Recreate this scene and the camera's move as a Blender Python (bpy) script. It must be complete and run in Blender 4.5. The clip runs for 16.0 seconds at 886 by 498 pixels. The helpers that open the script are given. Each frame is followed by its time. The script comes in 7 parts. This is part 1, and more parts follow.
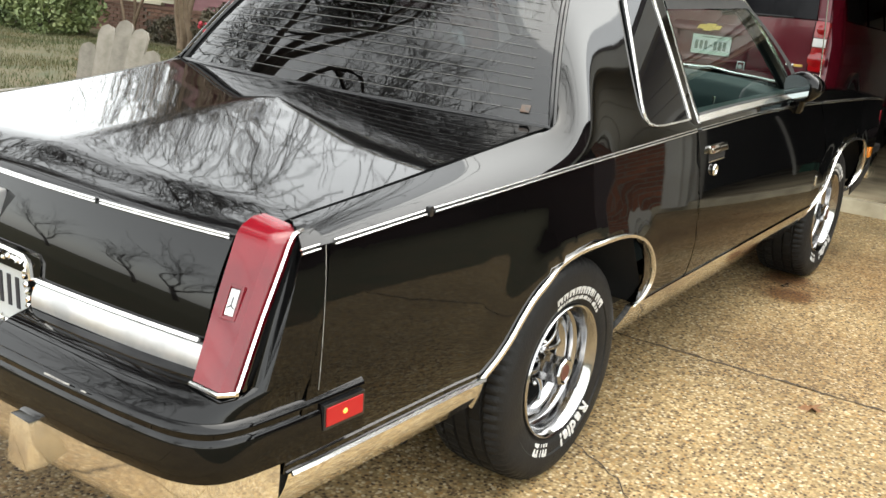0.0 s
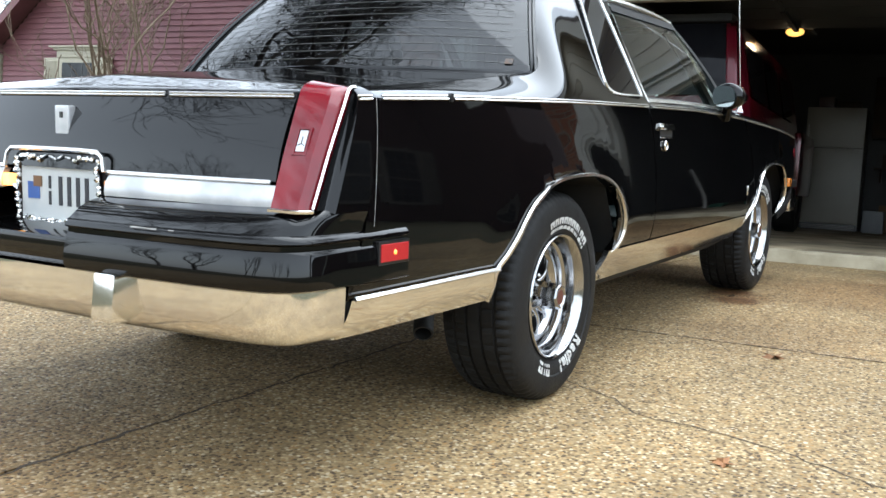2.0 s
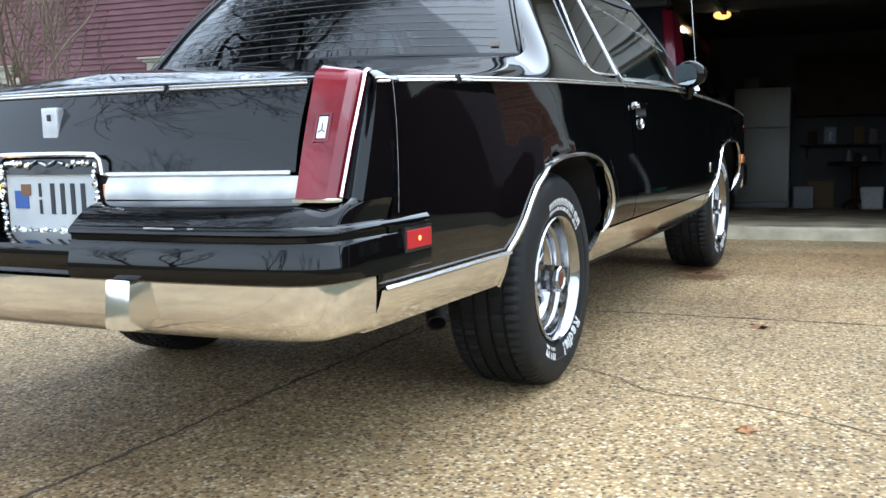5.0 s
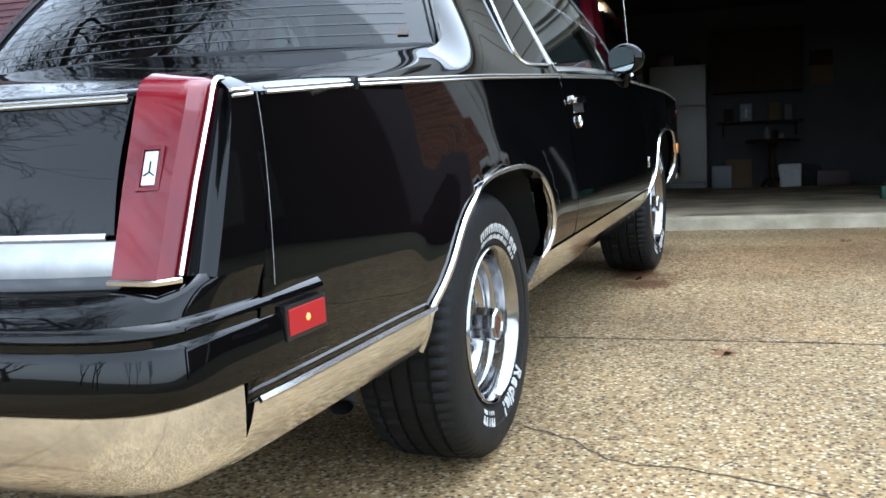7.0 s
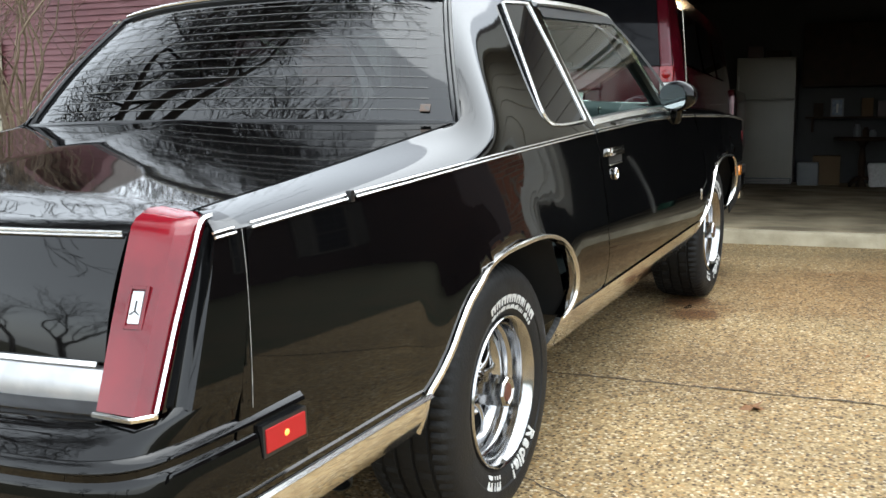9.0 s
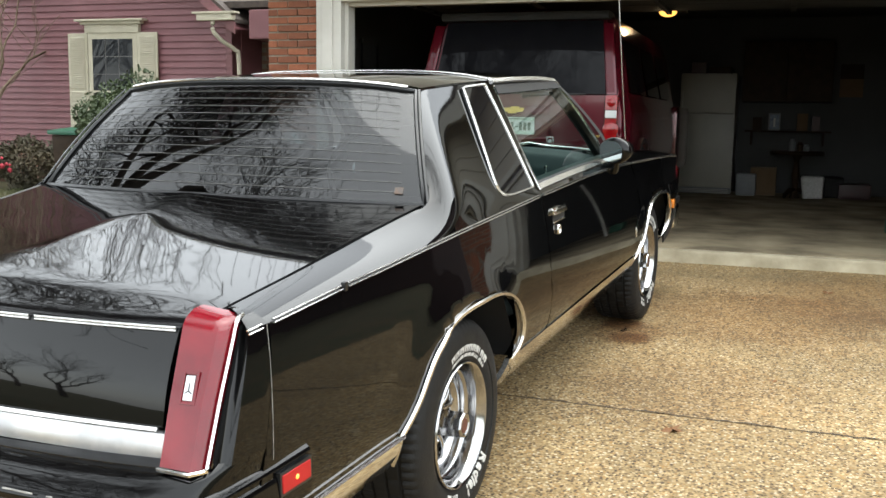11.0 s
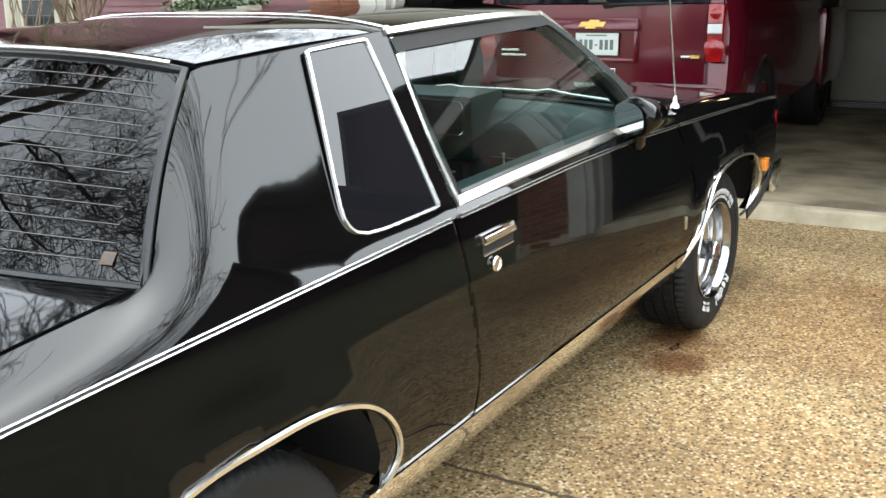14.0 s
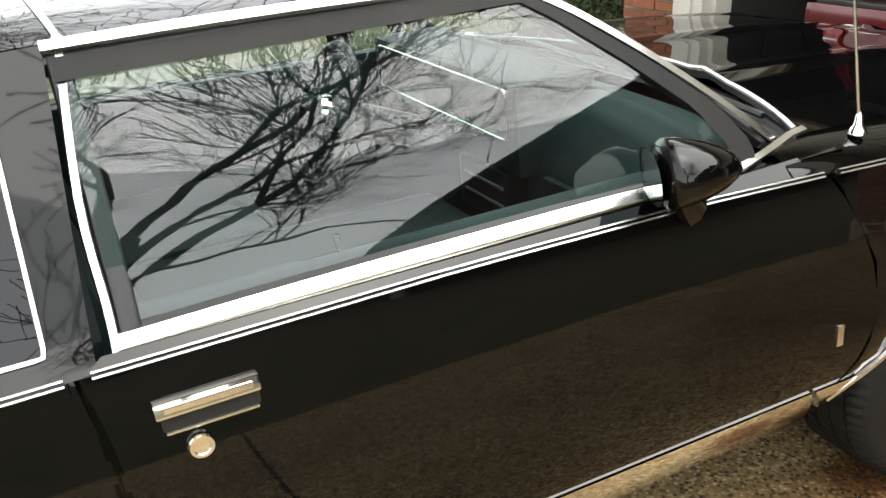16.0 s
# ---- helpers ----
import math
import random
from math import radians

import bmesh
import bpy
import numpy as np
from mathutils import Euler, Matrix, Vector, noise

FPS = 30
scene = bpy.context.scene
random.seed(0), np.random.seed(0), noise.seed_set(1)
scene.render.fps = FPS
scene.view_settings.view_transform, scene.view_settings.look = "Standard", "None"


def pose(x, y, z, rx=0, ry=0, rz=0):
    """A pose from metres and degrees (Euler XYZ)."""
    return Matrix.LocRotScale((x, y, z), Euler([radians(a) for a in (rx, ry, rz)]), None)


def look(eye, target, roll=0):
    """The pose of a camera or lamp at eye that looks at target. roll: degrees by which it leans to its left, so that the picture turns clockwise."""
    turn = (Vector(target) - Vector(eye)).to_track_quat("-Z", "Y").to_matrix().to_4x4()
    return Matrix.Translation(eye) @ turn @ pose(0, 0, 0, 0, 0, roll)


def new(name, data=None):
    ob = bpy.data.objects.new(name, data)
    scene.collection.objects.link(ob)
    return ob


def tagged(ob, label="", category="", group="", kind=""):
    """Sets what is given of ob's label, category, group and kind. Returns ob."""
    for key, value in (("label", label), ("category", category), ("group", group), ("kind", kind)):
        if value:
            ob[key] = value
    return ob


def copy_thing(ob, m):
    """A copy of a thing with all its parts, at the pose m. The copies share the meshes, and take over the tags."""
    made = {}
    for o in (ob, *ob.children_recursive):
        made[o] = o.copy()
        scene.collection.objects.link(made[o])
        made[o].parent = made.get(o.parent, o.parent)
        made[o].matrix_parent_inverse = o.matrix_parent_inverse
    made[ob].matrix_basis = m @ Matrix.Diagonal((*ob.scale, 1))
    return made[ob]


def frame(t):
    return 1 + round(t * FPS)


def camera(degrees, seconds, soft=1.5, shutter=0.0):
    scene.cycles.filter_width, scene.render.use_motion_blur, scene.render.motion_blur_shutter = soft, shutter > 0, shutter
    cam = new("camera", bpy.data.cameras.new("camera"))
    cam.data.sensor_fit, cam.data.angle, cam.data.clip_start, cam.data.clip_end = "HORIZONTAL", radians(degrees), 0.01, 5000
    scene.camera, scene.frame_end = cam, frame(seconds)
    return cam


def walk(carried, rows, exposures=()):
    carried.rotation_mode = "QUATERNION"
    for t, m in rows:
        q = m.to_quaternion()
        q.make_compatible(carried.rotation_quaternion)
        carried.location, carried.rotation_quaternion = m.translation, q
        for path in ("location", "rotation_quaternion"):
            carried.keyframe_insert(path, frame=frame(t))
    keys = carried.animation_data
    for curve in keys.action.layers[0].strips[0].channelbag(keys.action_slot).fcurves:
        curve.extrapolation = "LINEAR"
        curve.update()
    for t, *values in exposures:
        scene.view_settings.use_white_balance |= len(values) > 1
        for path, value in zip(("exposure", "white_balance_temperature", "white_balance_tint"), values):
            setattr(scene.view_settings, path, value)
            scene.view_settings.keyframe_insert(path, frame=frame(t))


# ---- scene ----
cam = camera(49.7, 16.0)
# The driveway climbs to the level garage floor: driveway, car and camera are given in the driveway's own frame.
SLOPE = pose(0, 0, 0, 3.7)
PATH = [
    (0, (2.04, -2.331, 1.501), (0.94, -0.771, 0.904), 4.4),
    (0.5, (2.202, -2.598, 1.468), (1.195, -0.934, 1.001), 1.8),
    (1, (2.208, -2.745, 1.326), (1.116, -1.127, 0.888), 2.8),
    (1.5, (2.175, -2.746, 1.055), (1.15, -1.078, 0.648), 3.0),
    (2, (2.124, -2.834, 0.886), (1.1, -1.135, 0.631), 1.6),
    (2.5, (2.084, -2.879, 0.811), (1.098, -1.151, 0.607), 3.6),
    (3, (2.034, -2.923, 0.808), (1.04, -1.196, 0.638), 1.1),
    (3.2, (2.015, -2.934, 0.81), (1.036, -1.197, 0.661), 0.5),
    (5.3, (1.866, -2.874, 0.846), (1.018, -1.079, 0.596), -2.3),
    (5.5, (1.84, -2.786, 0.864), (1.085, -0.948, 0.636), -1.9),
    (6, (1.776, -2.557, 0.893), (0.991, -0.739, 0.614), -2.9),
    (6.5, (1.68, -2.386, 0.876), (0.991, -0.535, 0.56), -3.4),
    (7, (1.634, -2.293, 0.904), (0.907, -0.453, 0.613), -3.4),
    (7.5, (1.706, -2.202, 0.964), (0.848, -0.422, 0.651), -1.1),
    (8, (1.77, -2.167, 1.025), (0.913, -0.381, 0.751), -2.2),
    (8.2, (1.78, -2.165, 1.049), (0.916, -0.386, 0.75), -2.3),
    (10.3, (1.931, -2.571, 1.406), (1.017, -0.833, 1.025), -1.2),
    (10.5, (1.946, -2.62, 1.434), (1.068, -0.864, 1.055), -1.0),
    (11, (1.99, -2.664, 1.488), (1.189, -0.873, 1.102), -0.6),
    (11.5, (1.998, -2.595, 1.484), (1.217, -0.811, 1.028), -0.9),
    (12, (2.021, -2.393, 1.493), (1.237, -0.642, 0.928), -1.5),
    (12.5, (2.02, -2.165, 1.516), (1.215, -0.43, 0.934), -2.4),
    (13, (1.982, -1.842, 1.569), (1.127, -0.122, 1.012), -3.8),
    (13.5, (2.068, -1.473, 1.577), (1.098, 0.18, 1.007), -1.7),
    (14, (2.077, -1.054, 1.592), (0.998, 0.521, 0.997), -2.4),
    (14.5, (2.13, -0.616, 1.606), (0.897, 0.861, 1.062), -4.0),
    (15, (2.155, -0.166, 1.597), (0.786, 1.144, 0.956), -4.5),
    (15.5, (2.112, 0.276, 1.613), (0.62, 1.406, 0.909), -5.7),
    (16, (2.164, 0.754, 1.649), (0.5, 1.526, 0.854), -5.1),
]
# the clip's camera warms, cools and brightens its picture on the way
LIGHTING = [(0.0, 3.07, 6900, 6), (0.6, 3.03, 6800, 6), (1.0, 2.93, 6300, 5), (1.5, 2.89, 5950, 5), (2.5, 2.89, 5800, 5), (3.2, 2.87, 5550, 5), (5.3, 2.87, 5450, 5), (7.5, 2.89, 5400, 5), (8.2, 2.91, 5800, 5), (10.3, 2.97, 6500, 5), (11.8, 2.99, 6600, 5), (12.5, 3.01, 6000, 4), (13.0, 3.16, 6000, 4), (13.6, 3.34, 6100, 4), (14.0, 3.34, 6300, 5), (14.5, 3.17, 6500, 6), (15.0, 3.16, 6700, 6), (15.4, 3.08, 6900, 6), (16.0, 3.08, 6900, 7)]
walk(cam, [(t, SLOPE @ look(eye, target, roll)) for t, eye, target, roll in PATH], LIGHTING)

# ---- world and light ----
world = bpy.data.worlds.new("world")
scene.world = world
world.use_nodes = True
wn, wl = world.node_tree.nodes, world.node_tree.links
sky = wn.new("ShaderNodeTexSky")
sky.sky_type = "NISHITA"
sky.sun_disc = False
sky.sun_elevation, sky.sun_rotation = radians(76), radians(40)
sky.dust_density, sky.air_density = 1.5, 1.0
milder = wn.new("ShaderNodeHueSaturation")
milder.inputs["Saturation"].default_value = 0.30
wl.new(sky.outputs[0], milder.inputs["Color"])
# an even veil of cloud over most of the sky
veil = wn.new("ShaderNodeMix")
veil.data_type = "RGBA"
veil.inputs[0].default_value = 0.6
veil.inputs[7].default_value = (2.25, 2.30, 2.36, 1)
wl.new(milder.outputs[0], veil.inputs[6])
wl.new(veil.outputs[2], wn["Background"].inputs["Color"])
wn["Background"].inputs["Strength"].default_value = 0.15
sun = new("sun", bpy.data.lights.new("sun", "SUN"))
sun.data.energy, sun.data.angle = 0.5, radians(80)
sun.matrix_world = look((3.4, 3.8, 10), (0, 0, 0))


# ---- helpers of this scene ----
def part(name, bm, material, parent=None, label="", smooth=False, m=None):
    me = bpy.data.meshes.new(name)
    bm.to_mesh(me)
    bm.free()
    ob = new(name, me)
    for mat in material if isinstance(material, (list, tuple)) else [material]:
        me.materials.append(mat)
    if smooth:
        for p in me.polygons:
            p.use_smooth = True
    if m is not None:
        ob.matrix_basis = m
    if parent:
        ob.parent = parent
    if label:
        tagged(ob, label)
    return ob


def box(x0, y0, z0, x1, y1, z1, bevel=0.0, bm=None):
    bm = bm or bmesh.new()
    r = bmesh.ops.create_cube(bm, size=1.0)
    vs = r["verts"]
    for v in vs:
        v.co = Vector(((x0 + x1) / 2 + v.co.x * (x1 - x0), (y0 + y1) / 2 + v.co.y * (y1 - y0), (z0 + z1) / 2 + v.co.z * (z1 - z0)))
    if bevel:
        es = {e for v in vs for e in v.link_edges}
        bmesh.ops.bevel(bm, geom=list(es), offset=bevel, segments=2, affect="EDGES", profile=0.7)
    return bm


def thing(name, label, category, group="", kind="", m=None):
    ob = new(name)
    ob.empty_display_size = 0.1
    if m is not None:
        ob.matrix_basis = m
    return tagged(ob, label, category, group, kind)


# ---- materials ----
def nodes_of(name):
    m = bpy.data.materials.new(name)
    m.use_nodes = True
    return m, m.node_tree.nodes, m.node_tree.links, m.node_tree.nodes["Principled BSDF"]


def stuff_mat(name, a, b, rough=0.5, metal=0.0, scale=8.0, bump=0.0, bump_scale=60.0, coat=0.0, spec=0.5, rough2=None, vary=0.0, detail=6.0):
    """A base colour that wanders between a and b, fine relief, and roughness that wanders with it."""
    m, n, l, p = nodes_of(name)
    tc = n.new("ShaderNodeTexCoord")
    nz = n.new("ShaderNodeTexNoise")
    nz.inputs["Scale"].default_value, nz.inputs["Detail"].default_value = scale, detail
    l.new(tc.outputs["Object"], nz.inputs["Vector"])
    mix = n.new("ShaderNodeMix")
    mix.data_type = "RGBA"
    mix.inputs[6].default_value, mix.inputs[7].default_value = (*a, 1), (*b, 1)
    ramp = n.new("ShaderNodeMapRange")
    ramp.inputs[1].default_value, ramp.inputs[2].default_value = 0.32, 0.68
    l.new(nz.outputs["Fac"], ramp.inputs[0])
    l.new(ramp.outputs[0], mix.inputs[0])
    out = mix.outputs[2]
    if vary:
        info = n.new("ShaderNodeObjectInfo")
        hsv = n.new("ShaderNodeHueSaturation")
        mr = n.new("ShaderNodeMapRange")
        mr.inputs[3].default_value, mr.inputs[4].default_value = 1 - vary, 1 + vary
        l.new(info.outputs["Random"], mr.inputs[0])
        l.new(mr.outputs[0], hsv.inputs["Value"])
        l.new(out, hsv.inputs["Color"])
        out = hsv.outputs[0]
    l.new(out, p.inputs["Base Color"])
    p.inputs["Roughness"].default_value, p.inputs["Metallic"].default_value = rough, metal
    p.inputs["Coat Weight"].default_value, p.inputs["Specular IOR Level"].default_value = coat, spec
    p.inputs["Coat Roughness"].default_value = 0.03
    if rough2 is not None:
        rr = n.new("ShaderNodeMapRange")
        rr.inputs[3].default_value, rr.inputs[4].default_value = rough, rough2
        l.new(ramp.outputs[0], rr.inputs[0])
        l.new(rr.outputs[0], p.inputs["Roughness"])
    if bump:
        n2 = n.new("ShaderNodeTexNoise")
        n2.inputs["Scale"].default_value, n2.inputs["Detail"].default_value = bump_scale, 4
        l.new(tc.outputs["Object"], n2.inputs["Vector"])
        bp = n.new("ShaderNodeBump")
        bp.inputs["Strength"].default_value, bp.inputs["Distance"].default_value = bump, 0.01
        l.new(n2.outputs["Fac"], bp.inputs["Height"])
        l.new(bp.outputs[0], p.inputs["Normal"])
    return m


def glass_mat(name, tint, ior=1.5, rough=0.0, most=1.0):
    """A thin pane: what passes is tinted, the Fresnel share is mirrored."""
    m, n, l, p = nodes_of(name)
    n.remove(p)
    tr, gl, lw, pw, fr, mx = (n.new("ShaderNode" + k) for k in ("BsdfTransparent", "BsdfGlossy", "LayerWeight", "Math", "MapRange", "MixShader"))
    tr.inputs[0].default_value = (*tint, 1)
    gl.inputs["Roughness"].default_value = rough
    lw.inputs["Blend"].default_value = 0.5
    pw.operation = "POWER"
    pw.inputs[1].default_value = 5.0
    fr.inputs["To Min"].default_value = ((ior - 1) / (ior + 1)) ** 2
    fr.inputs["To Max"].default_value = most
    l.new(lw.outputs["Facing"], pw.inputs[0])
    l.new(pw.outputs[0], fr.inputs["Value"])
    l.new(fr.outputs[0], mx.inputs[0])
    l.new(tr.outputs[0], mx.inputs[1])
    l.new(gl.outputs[0], mx.inputs[2])
    l.new(mx.outputs[0], n["Material Output"].inputs[0])
    return m


def glow_mat(name, colour, strength):
    m, n, l, p = nodes_of(name)
    p.inputs["Base Color"].default_value = (*colour, 1)
    p.inputs["Emission Color"].default_value = (*colour, 1)
    p.inputs["Emission Strength"].default_value = strength
    return m


def paving_mat(name, tint=1.0, stain=True):
    """Exposed aggregate: pebbles of tan, brown, grey and white in sandy cement, with broad stains."""
    m, n, l, p = nodes_of(name)
    tc = n.new("ShaderNodeTexCoord")
    warp = n.new("ShaderNodeTexNoise")
    warp.inputs["Scale"].default_value = 60
    l.new(tc.outputs["Object"], warp.inputs["Vector"])
    add = n.new("ShaderNodeMix")
    add.data_type = "VECTOR"
    add.inputs[0].default_value = 0.006
    l.new(tc.outputs["Object"], add.inputs[4])
    l.new(warp.outputs["Color"], add.inputs[5])
    vo = n.new("ShaderNodeTexVoronoi")
    vo.inputs["Scale"].default_value, vo.inputs["Randomness"].default_value = 90, 1.0
    l.new(add.outputs[1], vo.inputs["Vector"])
    sep = n.new("ShaderNodeSeparateColor")
    l.new(vo.outputs["Color"], sep.inputs[0])
    ramp = n.new("ShaderNodeValToRGB")
    ramp.color_ramp.interpolation = "CONSTANT"
    e = ramp.color_ramp.elements
    cols = ((0.0, (0.10, 0.058, 0.024)), (0.14, (0.58, 0.405, 0.19)), (0.36, (0.36, 0.235, 0.10)), (0.50, (0.74, 0.565, 0.31)), (0.66, (0.23, 0.145, 0.062)), (0.76, (0.50, 0.29, 0.10)), (0.86, (0.86, 0.72, 0.49)), (0.95, (0.13, 0.08, 0.036)))
    e[0].position, e[0].color = cols[0][0], (*cols[0][1], 1)
    e[1].position, e[1].color = cols[1][0], (*cols[1][1], 1)
    for pos, c in cols[2:]:
        k = e.new(pos)
        k.color = (*c, 1)
    l.new(sep.outputs[0], ramp.inputs[0])
    edge = n.new("ShaderNodeMapRange")
    edge.inputs[1].default_value, edge.inputs[2].default_value = 0.40, 0.72
    l.new(vo.outputs["Distance"], edge.inputs[0])
    cement = n.new("ShaderNodeMix")
    cement.data_type = "RGBA"
    cement.inputs[7].default_value = (0.42, 0.295, 0.14, 1)
    l.new(ramp.outputs[0], cement.inputs[6])
    l.new(edge.outputs[0], cement.inputs[0])
    broad = n.new("ShaderNodeTexNoise")
    broad.inputs["Scale"].default_value, broad.inputs["Detail"].default_value = 1.1, 8
    broad.inputs["Roughness"].default_value = 0.62
    l.new(tc.outputs["Object"], broad.inputs["Vector"])
    br = n.new("ShaderNodeMapRange")
    br.inputs[1].default_value, br.inputs[2].default_value = 0.35, 0.65
    br.inputs[3].default_value, br.inputs[4].default_value = (0.74 if stain else 0.9) * tint, 1.12 * tint
    l.new(broad.outputs["Fac"], br.inputs[0])
    colour = cement.outputs[2]
    if stain:
        # old brown fluid stains with ragged soft edges, where cars stand
        rag = n.new("ShaderNodeTexNoise")
        rag.inputs["Scale"].default_value, rag.inputs["Detail"].default_value = 3.0, 9
        rag.inputs["Roughness"].default_value = 0.7
        l.new(tc.outputs["Object"], rag.inputs["Vector"])
        for (cx, cy, size, depth) in ((0.86, 2.30, 0.13, 1.0), (0.76, 2.58, 0.14, 1.0), (0.82, 2.45, 0.26, 0.6), (1.5, 3.1, 0.85, 0.55), (2.2, 3.9, 1.0, 0.5), (1.3, 1.6, 0.6, 0.3), (-0.2, -1.7, 0.9, 0.3)):
            sub = n.new("ShaderNodeVectorMath")
            sub.operation = "DISTANCE"
            sub.inputs[1].default_value = (cx, cy, 0)
            l.new(tc.outputs["Object"], sub.inputs[0])
            wob = n.new("ShaderNodeMath")
            wob.operation = "MULTIPLY_ADD"
            wob.inputs[1].default_value = -1.6 * size
            l.new(rag.outputs["Fac"], wob.inputs[0])
            l.new(sub.outputs["Value"], wob.inputs[2])
            fall = n.new("ShaderNodeMapRange")
            fall.interpolation_type = "SMOOTHSTEP"
            fall.inputs[1].default_value, fall.inputs[2].default_value = -0.35 * size, 0.35 * size
            fall.inputs[3].default_value, fall.inputs[4].default_value = depth, 0.0
            l.new(wob.outputs[0], fall.inputs[0])
            soak = n.new("ShaderNodeMix")
            soak.data_type, soak.blend_type = "RGBA", "MULTIPLY"
            soak.inputs[7].default_value = (0.52, 0.36, 0.20, 1)
            l.new(fall.outputs[0], soak.inputs[0])
            l.new(colour, soak.inputs[6])
            colour = soak.outputs[2]
    hsv = n.new("ShaderNodeHueSaturation")
    l.new(colour, hsv.inputs["Color"])
    mid = n.new("ShaderNodeTexNoise")
    mid.inputs["Scale"].default_value, mid.inputs["Detail"].default_value, mid.inputs["Roughness"].default_value = 26, 12, 0.8
    l.new(tc.outputs["Object"], mid.inputs["Vector"])
    mr = n.new("ShaderNodeMapRange")
    mr.inputs[1].default_value, mr.inputs[2].default_value, mr.inputs[3].default_value, mr.inputs[4].default_value = 0.33, 0.67, 0.62, 1.30
    l.new(mid.outputs["Fac"], mr.inputs[0])
    both = n.new("ShaderNodeMath")
    both.operation = "MULTIPLY"
    l.new(br.outputs[0], both.inputs[0])
    l.new(mr.outputs[0], both.inputs[1])
    l.new(both.outputs[0], hsv.inputs["Value"])
    l.new(hsv.outputs[0], p.inputs["Base Color"])
    p.inputs["Roughness"].default_value = 0.75
    p.inputs["Specular IOR Level"].default_value = 0.3
    bp = n.new("ShaderNodeBump")
    bp.inputs["Strength"].default_value, bp.inputs["Distance"].default_value = 0.55, 0.004
    bp.invert = True
    l.new(vo.outputs["Distance"], bp.inputs["Height"])
    l.new(bp.outputs[0], p.inputs["Normal"])
    return m


PAINT = stuff_mat("black_paint", (0.0012, 0.0012, 0.0013), (0.0018, 0.0017, 0.0018), rough=0.03, bump=0.008, bump_scale=9.0, scale=3, spec=0.3, coat=0.06)
TRIM_BLACK = stuff_mat("black_rubber_trim", (0.00504, 0.00504, 0.00567), (0.0101, 0.0101, 0.0107), rough=0.28, rough2=0.42, bump=0.05, bump_scale=200)
CHROME = stuff_mat("chrome", (0.80, 0.79, 0.77), (0.70, 0.69, 0.67), rough=0.04, rough2=0.12, metal=1.0, bump=0.012, bump_scale=14, scale=5)
BRIGHT = stuff_mat("bright_trim", (0.80, 0.79, 0.77), (0.72, 0.71, 0.68), rough=0.18, rough2=0.26, metal=1.0, scale=4)
# grey for the painted edge highlight of the panel gap, and for paint chips
GLINT_AND_CHIP = stuff_mat("edge_highlight_and_chips", (0.30, 0.29, 0.27), (0.12, 0.115, 0.11), rough=0.5, scale=30)
SILVER = stuff_mat("brushed_silver_strip", (0.62, 0.62, 0.62), (0.44, 0.44, 0.45), rough=0.42, rough2=0.6, metal=1.0, scale=11)
DARK = stuff_mat("dark_underbody_and_shade", (0.00378, 0.00378, 0.00378), (0.0101, 0.00882, 0.00756), rough=0.8)
RUBBER = stuff_mat("tyre_rubber", (0.00378, 0.00378, 0.00378), (0.00693, 0.00662, 0.0063), spec=0.3, rough=0.55, rough2=0.75, bump=0.15, bump_scale=150)
LETTER = stuff_mat("white_raised_letter", (0.504, 0.504, 0.491), (0.391, 0.384, 0.365), rough=0.6, scale=40)
LENS = stuff_mat("red_lens", (0.150, 0.003, 0.008), (0.095, 0.002, 0.006), rough=0.05, spec=0.5, scale=9, bump=0.02, bump_scale=25)
LENS_LIT = glow_mat("lit_red_lens", (0.22, 0.003, 0.004), 0.10)
BULB_RED = glow_mat("bulb_behind_lens", (1.0, 0.22, 0.04), 0.45)
AMBER = stuff_mat("amber_lens", (0.75, 0.24, 0.02), (0.6, 0.18, 0.02), rough=0.15, coat=1.0)
AMBER_LIT = glow_mat("lit_amber_lamp", (1.0, 0.42, 0.10), 0.5)
PANE = glass_mat("door_glass", (0.74, 0.87, 0.83), ior=1.8)
SCREEN = glass_mat("windscreen_glass", (0.78, 0.86, 0.83), most=0.25)
TINTED = glass_mat("tinted_rear_glass", (0.08, 0.09, 0.10), ior=1.7)
TINTED_SIDE = stuff_mat("tinted_quarter_glass", (0.004, 0.004, 0.005), (0.005, 0.005, 0.006), rough=0.0, spec=0.4)
MIRROR = stuff_mat("mirror_glass", (0.338, 0.383, 0.378), (0.324, 0.369, 0.369), rough=0.02, metal=1.0)
SEAT = stuff_mat("teal_vinyl", (0.008, 0.0165, 0.018), (0.012, 0.022, 0.0235), rough=0.5, spec=0.25, bump=0.1, bump_scale=120)
DASH = stuff_mat("dark_teal_dash", (0.005, 0.0095, 0.0105), (0.0075, 0.0125, 0.0135), rough=0.55, spec=0.25, bump=0.1, bump_scale=160)
PLATE = stuff_mat("plate_white", (0.491, 0.491, 0.473), (0.416, 0.435, 0.441), rough=0.35, scale=12)
PLATE_INK = stuff_mat("plate_ink", (0.0126, 0.0126, 0.0158), (0.0189, 0.0189, 0.0252), rough=0.5)
PLATE_GREY = stuff_mat("plate_grey_green_ink", (0.063, 0.0882, 0.0693), (0.101, 0.126, 0.107), rough=0.5)
PLATE_BLUE = stuff_mat("plate_blue", (0.0315, 0.0756, 0.265), (0.0441, 0.101, 0.284), rough=0.5)
PLATE_GREEN = stuff_mat("plate_green", (0.391, 0.466, 0.403), (0.441, 0.491, 0.441), rough=0.4)
BURGUNDY = stuff_mat("burgundy_paint", (0.0662, 0.00252, 0.00756), (0.0788, 0.00378, 0.00945), rough=0.14, coat=0.3, metal=0.25, scale=2)
